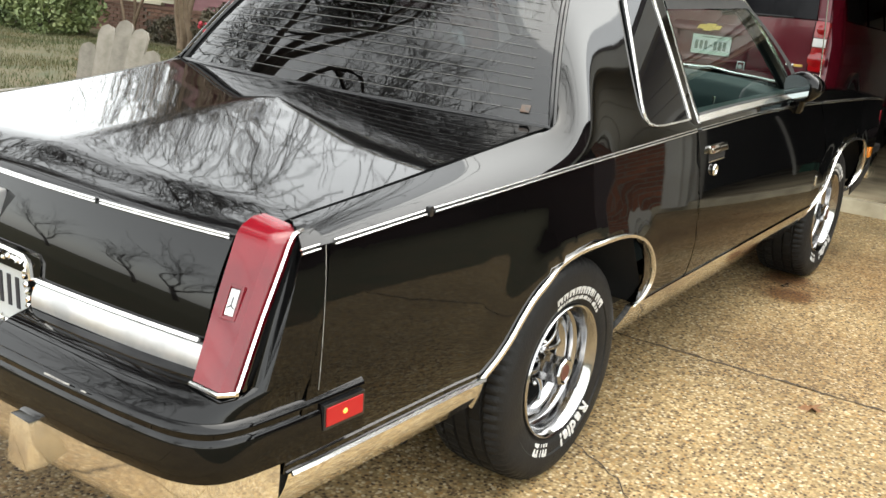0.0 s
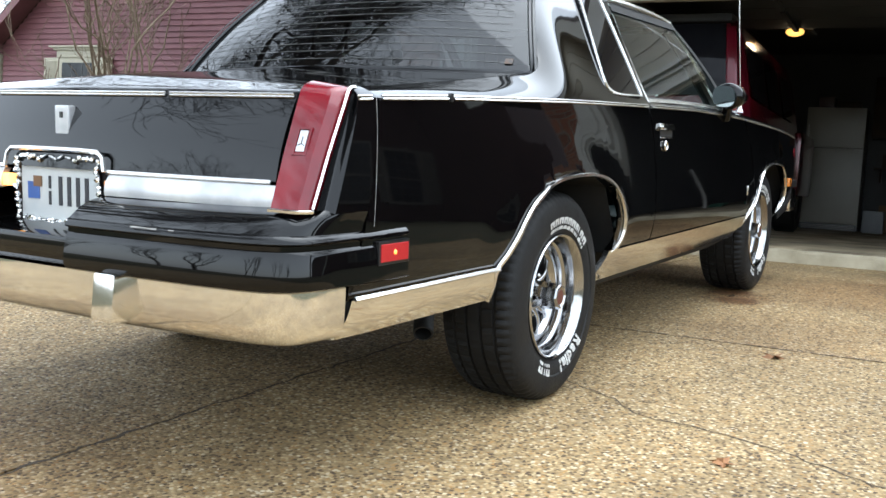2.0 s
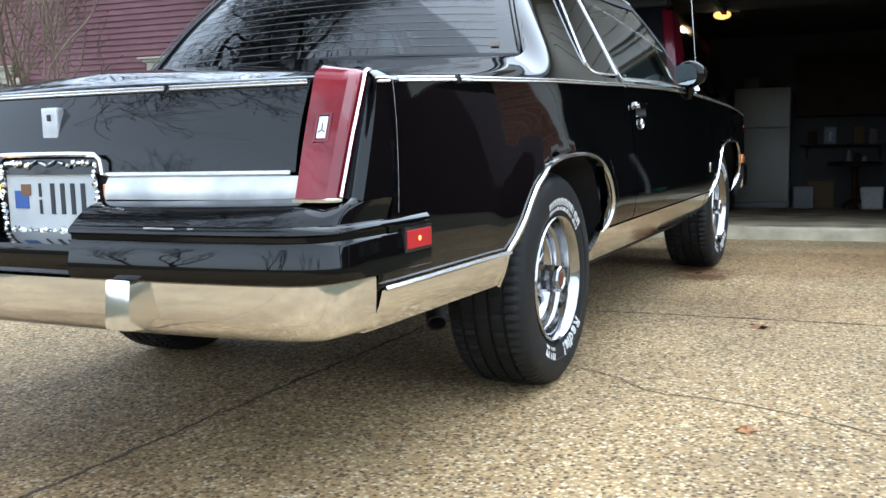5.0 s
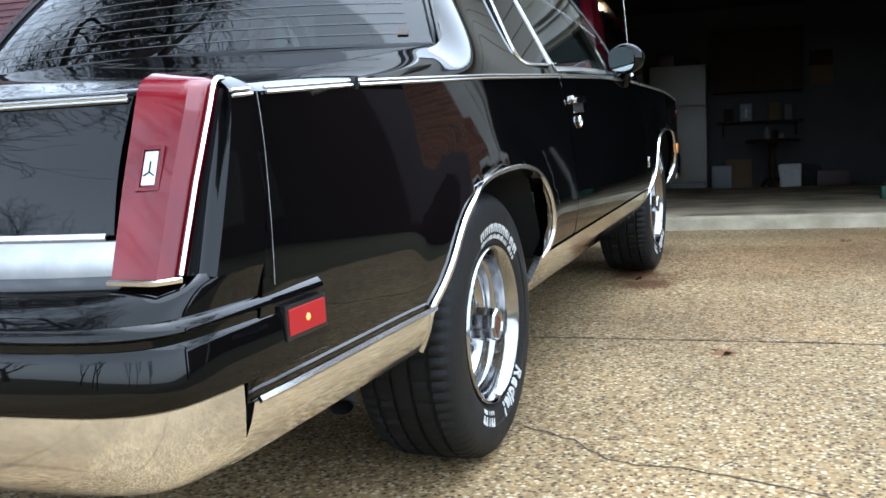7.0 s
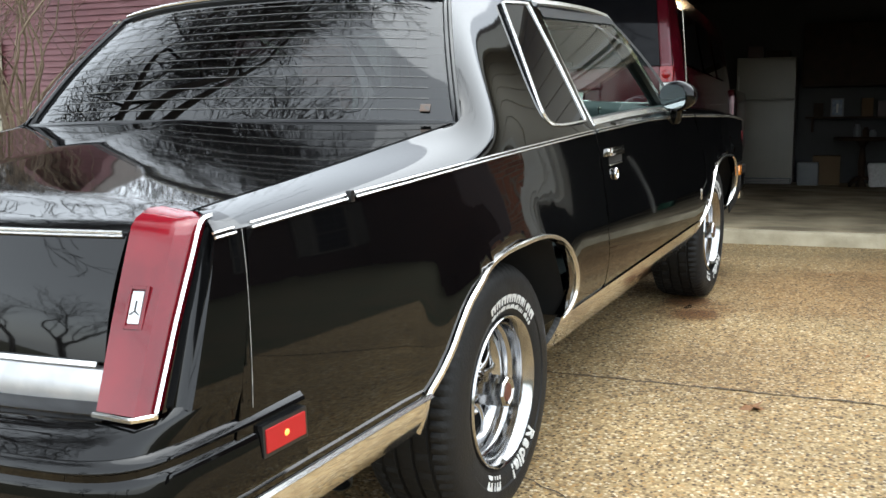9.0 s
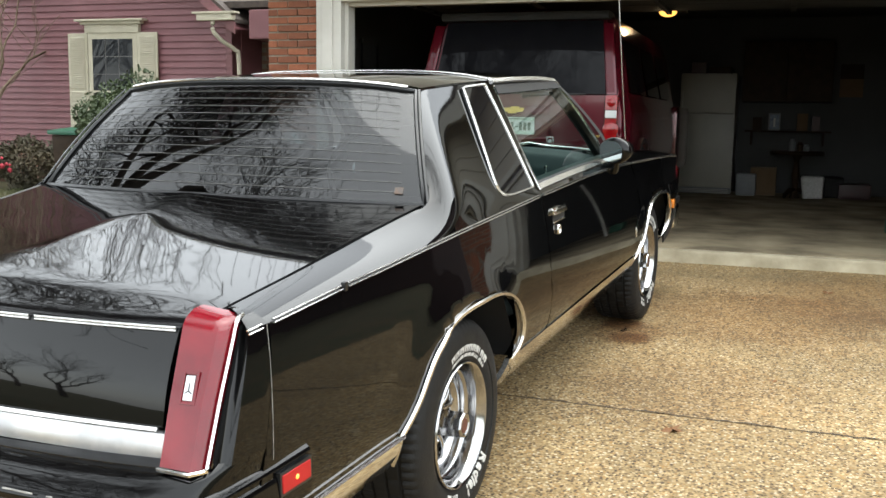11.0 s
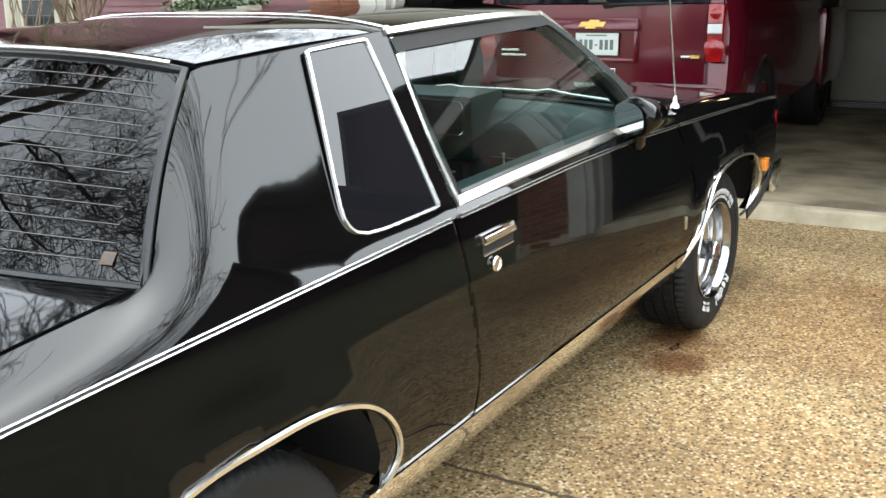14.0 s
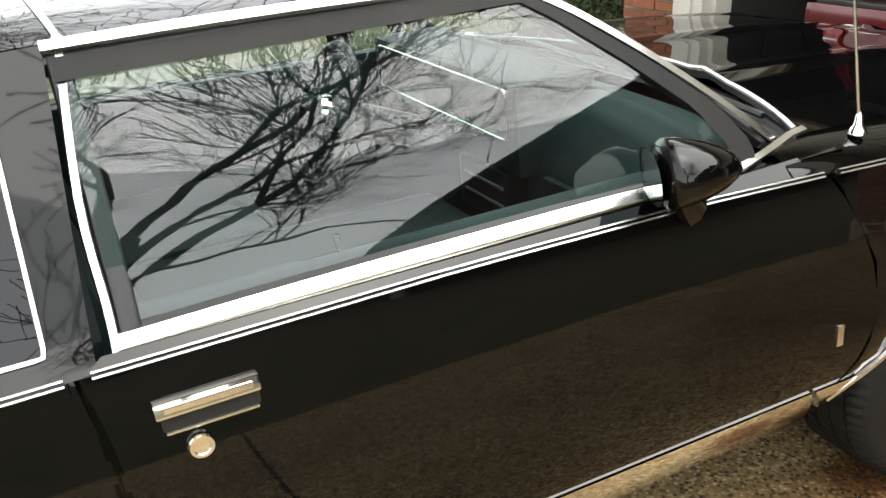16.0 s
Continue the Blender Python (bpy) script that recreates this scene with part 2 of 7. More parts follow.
SUV_GLASS = stuff_mat("suv_dark_glass", (0.004, 0.004, 0.005), (0.006, 0.006, 0.007), rough=0.04, spec=0.12)
GOLD = stuff_mat("gold_badge", (0.62, 0.42, 0.12), (0.5, 0.33, 0.08), rough=0.3, metal=0.8)
PAVING = paving_mat("exposed_aggregate", 0.52)
CONCRETE = stuff_mat("garage_concrete", (0.37, 0.305, 0.20), (0.135, 0.108, 0.07), rough=0.6, rough2=0.85, scale=2.2, spec=0.3, bump=0.2, bump_scale=70, detail=9)
KERB = stuff_mat("worn_pale_concrete", (0.442, 0.39, 0.28), (0.273, 0.234, 0.156), rough=0.85, scale=5, bump=0.4, bump_scale=50, detail=9)
CRACK = stuff_mat("crack_dirt", (0.0315, 0.0221, 0.0126), (0.0567, 0.041, 0.0252), rough=0.95, scale=20)
OIL = stuff_mat("oil_stain", (0.0378, 0.0227, 0.0126), (0.0756, 0.0504, 0.0284), rough=0.6, scale=60)
_n, _l = OIL.node_tree.nodes, OIL.node_tree.links
_noise, _ramp, _clear, _mix, _tc = (_n.new("ShaderNode" + k) for k in ("TexNoise", "MapRange", "BsdfTransparent", "MixShader", "TexCoord"))
_noise.inputs["Scale"].default_value, _noise.inputs["Detail"].default_value = 45, 8
_ramp.inputs[1].default_value, _ramp.inputs[2].default_value, _ramp.inputs[4].default_value = 0.46, 0.62, 0.7
_l.new(_tc.outputs["Object"], _noise.inputs["Vector"])
_l.new(_noise.outputs["Fac"], _ramp.inputs[0])
_l.new(_ramp.outputs[0], _mix.inputs[0])
_l.new(_clear.outputs[0], _mix.inputs[1])
_l.new(_n["Principled BSDF"].outputs[0], _mix.inputs[2])
_l.new(_mix.outputs[0], _n["Material Output"].inputs[0])
SASH_GREY = stuff_mat("grey_glazing_bar", (0.101, 0.0977, 0.0945), (0.0756, 0.0725, 0.0693), rough=0.6)
# darker copy of the chrome: the dish's dark reflections are put into its colour
WHEEL_CHROME = stuff_mat("darkened_wheel_chrome", (0.44, 0.44, 0.44), (0.33, 0.33, 0.335), rough=0.06, rough2=0.16, metal=1.0, scale=9, bump=0.02, bump_scale=20)
LEAF = stuff_mat("dry_leaf", (0.227, 0.107, 0.0378), (0.158, 0.0693, 0.0252), rough=0.8, scale=40, vary=0.25)
MAUVE = stuff_mat("mauve_siding", (0.154, 0.0554, 0.0617), (0.183, 0.0725, 0.0788), rough=0.6, scale=3, bump=0.15, bump_scale=40, vary=0.06)
MAUVE_TRIM = stuff_mat("mauve_trim", (0.17, 0.0693, 0.0725), (0.145, 0.0536, 0.0599), rough=0.6, scale=4)
CREAM = stuff_mat("cream_paint", (0.454, 0.416, 0.315), (0.403, 0.365, 0.271), rough=0.55, scale=5, bump=0.08)
WHITE = stuff_mat("white_trim_paint", (0.466, 0.454, 0.416), (0.391, 0.372, 0.328), rough=0.5, scale=3, bump=0.06)
BEIGE = stuff_mat("beige_siding", (0.353, 0.321, 0.258), (0.391, 0.359, 0.296), rough=0.65, scale=2, bump=0.1)
BRICK = stuff_mat("orange_brick", (0.209, 0.0703, 0.0318), (0.163, 0.0522, 0.025), rough=0.85, scale=18, bump=0.35, bump_scale=90, vary=0.28)
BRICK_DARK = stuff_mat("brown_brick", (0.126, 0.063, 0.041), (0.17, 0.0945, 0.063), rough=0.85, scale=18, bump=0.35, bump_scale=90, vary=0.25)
MORTAR = stuff_mat("mortar", (0.197, 0.175, 0.141), (0.154, 0.133, 0.103), rough=0.95, scale=30)
SHINGLE = stuff_mat("roof_shingles", (0.0378, 0.0284, 0.0239), (0.063, 0.0473, 0.0378), rough=0.9, scale=14, bump=0.4, bump_scale=60)
# set darker than plain paint; some of the garage's dimness is put into colour
WALL_IN = stuff_mat("dimmed_wall_paint", (0.0605, 0.0614, 0.0605), (0.0454, 0.0464, 0.0464), rough=0.8, scale=1.5, bump=0.05)
CEIL_IN = stuff_mat("dimmed_ceiling_paint", (0.075, 0.0732, 0.0687), (0.0574, 0.0564, 0.0529), rough=0.9, scale=2)
DOOR_INNER = stuff_mat("dimmed_door_lining", (0.063, 0.063, 0.0605), (0.0491, 0.0491, 0.0473), rough=0.7, scale=2)
# fridge, cardboard and plastic colours lowered to carry the garage's dim light
FRIDGE = stuff_mat("dimmed_almond_enamel", (0.195, 0.18, 0.145), (0.164, 0.151, 0.12), rough=0.4, scale=2)
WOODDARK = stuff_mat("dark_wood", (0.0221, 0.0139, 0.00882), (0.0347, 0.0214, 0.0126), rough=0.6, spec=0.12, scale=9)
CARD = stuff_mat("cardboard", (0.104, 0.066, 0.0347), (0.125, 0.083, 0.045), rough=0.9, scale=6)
TUB = stuff_mat("dimmed_pale_plastic", (0.142, 0.151, 0.158), (0.119, 0.129, 0.136), rough=0.5)
REDBOX = stuff_mat("dimmed_red_plastic", (0.034, 0.0045, 0.0045), (0.024, 0.0035, 0.0035), rough=0.5)
BLUEPIC = stuff_mat("blue_print", (0.063, 0.101, 0.189), (0.22, 0.252, 0.29), rough=0.5, scale=18)
GREENPL = stuff_mat("green_plastic", (0.009, 0.07, 0.04), (0.013, 0.088, 0.045), rough=0.5)
GREYWOOD = stuff_mat("weathered_wood", (0.139, 0.126, 0.101), (0.214, 0.195, 0.164), rough=0.9, scale=12, bump=0.3, bump_scale=60, vary=0.12)
BARK = stuff_mat("bark", (0.0347, 0.0271, 0.0227), (0.063, 0.0504, 0.0416), rough=0.95, scale=14, bump=0.5, bump_scale=30)
BARK_PALE = stuff_mat("pale_smooth_bark", (0.189, 0.139, 0.0914), (0.139, 0.0977, 0.063), rough=0.85, scale=10)
FOLIAGE = stuff_mat("shrub_leaf", (0.0287, 0.0491, 0.0147), (0.0615, 0.0861, 0.0287), rough=0.6, scale=3, vary=0.2)
FOLIAGE_LIGHT = stuff_mat("loose_shrub_leaf", (0.0536, 0.0857, 0.0214), (0.118, 0.139, 0.0428), rough=0.6, scale=3, vary=0.2)
FOLIAGE_DULL = stuff_mat("bronzed_shrub_leaf", (0.0347, 0.0315, 0.0164), (0.063, 0.0473, 0.0221), rough=0.65, scale=3, vary=0.2)
GRASS = stuff_mat("winter_lawn", (0.0788, 0.0599, 0.0265), (0.0378, 0.0441, 0.0151), rough=0.95, scale=3.0, bump=0.6, bump_scale=90, detail=10)
WINDOW_DARK = stuff_mat("window_pane", (0.012, 0.014, 0.017), (0.025, 0.027, 0.03), rough=0.03, scale=1, spec=0.2)


# ---- shaping helpers ----
def loft(f, nu, nv):
    """A sheet of quads from f(u, v), u and v from 0 to 1."""
    bm = bmesh.new()
    g = [[bm.verts.new(f(i / nu, j / nv)) for j in range(nv + 1)] for i in range(nu + 1)]
    for i in range(nu):
        for j in range(nv):
            bm.faces.new((g[i][j], g[i + 1][j], g[i + 1][j + 1], g[i][j + 1]))
    bmesh.ops.remove_doubles(bm, verts=bm.verts, dist=0.0004)
    return bm


def flip_to(bm, away):
    """Turns all faces so that they look away from the point."""
    bmesh.ops.recalc_face_normals(bm, faces=bm.faces)
    s = sum(f.normal.dot(f.calc_center_median() - Vector(away)) * f.calc_area() for f in bm.faces)
    if s < 0:
        bmesh.ops.reverse_faces(bm, faces=bm.faces)
    return bm


def flange(bm, step):
    """Folds the open edges of a sheet over by the given step, as pressed metal is."""
    es = [e for e in bm.edges if e.is_boundary]
    r = bmesh.ops.extrude_edge_only(bm, edges=es)
    for v in [g for g in r["geom"] if isinstance(g, bmesh.types.BMVert)]:
        v.co += Vector(step)
    return bm


def mirrored(bm):
    b2 = bm.copy()
    for v in b2.verts:
        v.co.x = -v.co.x
    bmesh.ops.reverse_faces(b2, faces=b2.faces)
    return b2


def soft_shade(ob, angle=38):
    for p in ob.data.polygons:
        p.use_smooth = True
    ob.data.set_sharp_from_angle(angle=radians(angle))
    return ob


def pair(name, bm, mat, parent, label=""):
    """A part on the car's right and its mirror image on the left."""
    left = mirrored(bm)
    return soft_shade(part(name, bm, mat, parent, label)), soft_shade(part(name, left, mat, parent, label))


def sheet(name, bm, mat, parent, label=""):
    return soft_shade(part(name, bm, mat, parent, label))


def rod(pts, r, seg=6, closed=False, flat=1.0, bm=None):
    """A bar along a line of points; flat squeezes it across."""
    bm = bm or bmesh.new()
    pts = [Vector(p) for p in pts]
    n, rings = len(pts), []
    for i, p in enumerate(pts):
        a = pts[i - 1] if (i or closed) else p
        b = pts[(i + 1) % n] if (i < n - 1 or closed) else p
        t = (b - a).normalized()
        side = t.cross(Vector((0, 0, 1)))
        side = side.normalized() if side.length > 1e-3 else Vector((1, 0, 0))
        up = side.cross(t).normalized()
        rr = r[i] if isinstance(r, (list, tuple)) else r
        rings.append([bm.verts.new(p + side * rr * flat * math.cos(k * math.tau / seg) + up * rr * math.sin(k * math.tau / seg)) for k in range(seg)])
    for i in range(n if closed else n - 1):
        a, b = rings[i], rings[(i + 1) % n]
        for k in range(seg):
            bm.faces.new((a[k], a[(k + 1) % seg], b[(k + 1) % seg], b[k]))
    if not closed:
        bm.faces.new(rings[0][::-1])
        bm.faces.new(rings[-1])
    bmesh.ops.recalc_face_normals(bm, faces=bm.faces)
    return bm


def ribbon(line, out, width, thick, bm=None):
    """A flat strip of trim: centre line, the outward direction, its width across and thickness."""
    bm = bm or bmesh.new()
    pts = [Vector(p) for p in line]
    o = Vector(out).normalized()
    rings = []
    for i, p in enumerate(pts):
        t = (pts[min(i + 1, len(pts) - 1)] - pts[max(i - 1, 0)]).normalized()
        w = t.cross(o).normalized() * width / 2
        nrm = w.cross(t).normalized()
        if nrm.dot(o) < 0:
            nrm = -nrm
        rings.append([bm.verts.new(p + w), bm.verts.new(p + w * 0.7 + nrm * thick), bm.verts.new(p - w * 0.7 + nrm * thick), bm.verts.new(p - w)])
    for a, b in zip(rings, rings[1:]):
        for k in range(3):
            bm.faces.new((a[k], a[k + 1], b[k + 1], b[k]))
        bm.faces.new((a[3], a[0], b[0], b[3]))
    bm.faces.new(rings[0])
    bm.faces.new(rings[-1][::-1])
    bmesh.ops.recalc_face_normals(bm, faces=bm.faces)
    return bm


def lathe(profile, seg, bm=None, start=0.0, sweep=math.tau, wobble=None):
    """Turns a profile of (x, radius) about the x axis."""
    bm = bm or bmesh.new()
    full = abs(sweep - math.tau) < 1e-6
    n = seg if full else seg + 1
    rings = []
    for i in range(n):
        a = start + sweep * i / seg
        rings.append([bm.verts.new((x, r * math.cos(a), r * math.sin(a))) for x, r in (profile if wobble is None else wobble(i, profile))])
    for i in range(seg):
        a, b = rings[i], rings[(i + 1) % n]
        for k in range(len(profile) - 1):
            bm.faces.new((a[k], b[k], b[k + 1], a[k + 1]))
    bmesh.ops.recalc_face_normals(bm, faces=bm.faces)
    return bm


def smooth_line(pts, n):
    """Catmull-Rom points along a line of points."""
    pts = [Vector(p) for p in pts]
    out = []
    for i in range(len(pts) - 1):
        p0, p1, p2, p3 = pts[max(i - 1, 0)], pts[i], pts[i + 1], pts[min(i + 2, len(pts) - 1)]
        for k in range(n):
            t = k / n
            out.append(0.5 * ((2 * p1) + (p2 - p0) * t + (2 * p0 - 5 * p1 + 4 * p2 - p3) * t * t + (3 * p1 - p0 - 3 * p2 + p3) * t ** 3))
    return out + [pts[-1]]




# ---- the place: ground, driveway, garage, house ----
GM = pose(0, 4.73, 0, 0, 0, 4.35)
HM = pose(0, 10.82, 0, 0, 0, 4.35)
FLOOR = 0.33


def drive_z(y):
    """The driveway in its own frame: flat under the car, easing off towards the garage."""
    return -0.085 * min(1.0, max(0.0, (y - 2.95) / 1.75)) ** 1.3


def ground_z(x, y):
    slope = 0.0645 * max(-9.0, min(4.8, y)) - 0.05
    if -3.0 < x < 3.2:
        return slope - 0.10
    d = min(1.0, (abs(x - 0.1) - 3.1) / 3.0)
    return slope * (1 - d) + (0.06 if y > -4 else 0.06 + 0.05 * max(-9, y + 4)) * d - (0.10 * (1 - d))


gb = bmesh.new()
xs = sorted({*np.linspace(-160, -20, 8), *np.linspace(-19, 19, 39), *np.linspace(20, 160, 8)})
ys = sorted({*np.linspace(-160, -20, 8), *np.linspace(-19, 19, 39), *np.linspace(20, 160, 8)})
gv = [[gb.verts.new((x, y, ground_z(x, y))) for y in ys] for x in xs]
for i in range(len(xs) - 1):
    for j in range(len(ys) - 1):
        gb.faces.new((gv[i][j], gv[i + 1][j], gv[i + 1][j + 1], gv[i][j + 1]))
ground = tagged(part("ground", gb, GRASS, smooth=True), "patchy winter lawn with brown grass", "lawn", kind="structure")

# driveway slabs with recessed joints
driveway = thing("driveway", "exposed aggregate concrete driveway with open joints and cracks", "driveway", kind="structure", m=SLOPE)
part("joint_bed", box(-3.0, -13.0, -0.20, 3.15, 4.80, -0.105), CRACK, driveway)


def slab(x0, x1, y0, y1):
    """One slab; its far and near edges follow the joints, which run slightly askew."""
    nx, ny = max(2, int((x1 - x0) / 0.4)), max(2, int((y1 - y0) / 0.35))
    b = bmesh.new()
    top = []
    for i in range(nx + 1):
        row = []
        for j in range(ny + 1):
            x = x0 + (x1 - x0) * i / nx
            y = y0 + (y1 - y0) * j / ny + 0.045 * x
            row.append(b.verts.new((x, y, drive_z(y))))
        top.append(row)
    for i in range(nx):
        for j in range(ny):
            b.faces.new((top[i][j], top[i + 1][j], top[i + 1][j + 1], top[i][j + 1]))
    r = bmesh.ops.extrude_edge_only(b, edges=[e for e in b.edges if e.is_boundary])
    for v in [g for g in r["geom"] if isinstance(g, bmesh.types.BMVert)]:
        v.co.z -= 0.11
    bmesh.ops.recalc_face_normals(b, faces=b.faces)
    return b


J = 0.006
for x0, x1 in ((-3.0, 0.02 - J), (0.02 + J, 3.15)):
    for y0, y1 in ((-13.0, -5.2 - J), (-5.2 + J, -2.0 - J), (-2.0 + J, 1.19 - J), (1.19 + J, 4.80)):
        part("slab", slab(x0, x1, y0, y1), PAVING, driveway)


def ground_strip(pts, w, seed, name="crack", mat=CRACK, lift=0.0015):
    rg = random.Random(seed)
    b = bmesh.new()
    rows = []
    line = []
    for (xa, ya), (xb, yb) in zip(pts, pts[1:]):
        n = max(2, int(math.hypot(xb - xa, yb - ya) / 0.035))
        for k in range(n):
            t = k / n
            line.append((xa + (xb - xa) * t + rg.uniform(-0.011, 0.011), ya + (yb - ya) * t + rg.uniform(-0.011, 0.011)))
    line.append(pts[-1])
    for i, (x, y) in enumerate(line):
        a, c = line[max(i - 1, 0)], line[min(i + 1, len(line) - 1)]
        dx, dy = c[0] - a[0], c[1] - a[1]
        L = math.hypot(dx, dy) or 1
        ww = w * rg.uniform(0.4, 1.3) / 2
        rows.append([b.verts.new((x - dy / L * ww, y + dx / L * ww, drive_z(y) + lift)), b.verts.new((x + dy / L * ww, y - dx / L * ww, drive_z(y) + lift))])
    for p, q in zip(rows, rows[1:]):
        b.faces.new((p[0], p[1], q[1], q[0]))
    bmesh.ops.recalc_face_normals(b, faces=b.faces)
    if b.faces and b.faces[:][0].normal.z < 0:
        bmesh.ops.reverse_faces(b, faces=b.faces)
    return part(name, b, mat, driveway)


ground_strip([(0.74, 0.28), (0.86, 0.21), (1.02, 0.12), (1.10, 0.04), (1.21, -0.03), (1.36, -0.02), (1.50, -0.06), (1.72, -0.16), (1.90, -0.24), (2.30, -0.42), (3.1, -0.7)], 0.007, 3)
ground_strip([(1.42, 0.02), (1.46, 0.09), (1.52, 0.10)], 0.004, 4)
ground_strip([(1.38, 3.35), (1.52, 3.0), (1.60, 2.85), (1.62, 2.6)], 0.003, 5)
ground_strip([(0.03, -2.0), (0.025, -1.2), (0.02, -0.4), (0.02, 1.1)], 0.014, 6)
for x0, x1 in ((-2.9, 0.02), (0.02, 3.1)):
    ground_strip([(x0, 1.19 + 0.045 * x0), ((x0 + x1) / 2, 1.19 + 0.045 * (x0 + x1) / 2), (x1, 1.19 + 0.045 * x1)], 0.013, 7)


def stain(cx, cy, rx, ry, seed, mat=OIL, name="oil_stain"):
    """An uneven thin stain: a scatter of small blotches round a middle."""
    rg = random.Random(seed)
    b = bmesh.new()
    for k in range(34):
        a, r = rg.uniform(0, math.tau), abs(rg.gauss(0, 0.5))
        x, y = cx + math.cos(a) * r * rx, cy + math.sin(a) * r * ry
        s = rg.uniform(0.004, 0.016) * (1.3 - min(1, r))
        if s <= 0.003:
            continue
        n = 7
        b.faces.new([b.verts.new((x + s * rg.uniform(0.6, 1.2) * math.cos(q), y + s * 1.3 * rg.uniform(0.6, 1.2) * math.sin(q), drive_z(y) + 0.0008 + 0.00002 * k)) for q in np.linspace(0, math.tau, n + 1)[:-1]])
    return part(name, b, mat, driveway)


stain(0.80, 2.46, 0.07, 0.25, 11)
stain(1.45, 3.55, 0.45, 0.25, 13)

# garage slab and its worn front edge
tagged(part("garage_floor", box(-2.9, 0.10, 0.0, 3.05, 7.1, FLOOR, 0.0), CONCRETE, m=GM), "stained grey garage floor slab", "floor", kind="structure")
kb = box(-2.95, 0.0, 0.0, 3.45, 0.10, FLOOR - 0.001, 0.018)
bmesh.ops.subdivide_edges(kb, edges=[e for e in kb.edges if abs(e.verts[0].co.x - e.verts[1].co.x) > 3], cuts=60)
for v in kb.verts:
    n = noise.noise(v.co * 6)
    v.co.y += 0.010 * n
    v.co.z += 0.005 * noise.noise(v.co * 9) - (0.004 if v.co.z > 0.3 else 0)
tagged(part("threshold", kb, KERB, m=GM), "worn pale concrete edge of the garage slab", "threshold", kind="structure")

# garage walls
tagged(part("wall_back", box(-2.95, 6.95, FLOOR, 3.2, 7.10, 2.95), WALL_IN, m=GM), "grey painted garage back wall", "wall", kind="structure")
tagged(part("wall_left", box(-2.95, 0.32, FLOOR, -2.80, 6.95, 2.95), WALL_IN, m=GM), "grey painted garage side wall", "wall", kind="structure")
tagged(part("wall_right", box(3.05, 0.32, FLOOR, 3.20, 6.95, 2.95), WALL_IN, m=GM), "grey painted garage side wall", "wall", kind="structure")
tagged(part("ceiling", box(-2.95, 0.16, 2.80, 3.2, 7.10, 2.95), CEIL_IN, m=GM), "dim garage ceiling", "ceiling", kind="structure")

# opening: white casing and header with stepped mouldings
header = thing("door_1", "white cased double garage doorway, door raised", "garage door", kind="structure", m=GM)
for x0, x1 in ((-2.45, -2.215), (2.66, 2.895)):
    part("jamb", box(x0, -0.055, FLOOR - 0.05, x1, 0.16, 2.47, 0.006), WHITE, header)
    part("jamb_stop", box(x0 + 0.235 if x0 < 0 else x0 - 0.035, 0.02, FLOOR, x0 + 0.27 if x0 < 0 else x0, 0.15, 2.30, 0.004), WHITE, header)
    part("casing_bead", box(x0 + 0.06, -0.075, FLOOR - 0.05, x0 + 0.16, -0.05, 2.45, 0.006), WHITE, header)
part("head_casing", box(-2.45, -0.06, 2.29, 2.895, 0.16, 2.47, 0.006), WHITE, header)
part("head_drip", box(-2.48, -0.10, 2.415, 2.925, -0.06, 2.44, 0.005), WHITE, header)
part("crown_moulding", box(-2.50, -0.14, 2.47, 2.945, 0.0, 2.52, 0.012), WHITE, header)
part("head_stop", box(-2.215, 0.03, 2.255, 2.66, 0.12, 2.295, 0.005), BEIGE, header)
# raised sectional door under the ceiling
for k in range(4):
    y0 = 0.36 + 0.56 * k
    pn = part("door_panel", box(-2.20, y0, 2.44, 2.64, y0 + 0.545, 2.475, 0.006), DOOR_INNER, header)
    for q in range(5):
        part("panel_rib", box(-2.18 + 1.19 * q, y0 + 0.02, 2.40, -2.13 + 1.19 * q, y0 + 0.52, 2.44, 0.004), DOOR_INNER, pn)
for x0 in (-2.26, 2.68):
    part("door_track", box(x0 - 0.02, 0.3, 2.43, x0 + 0.02, 3.0, 2.48, 0.004), BRIGHT, header)
part("opener_rail", box(0.18, 0.3, 2.53, 0.22, 3.1, 2.57, 0.004), BRIGHT, header)

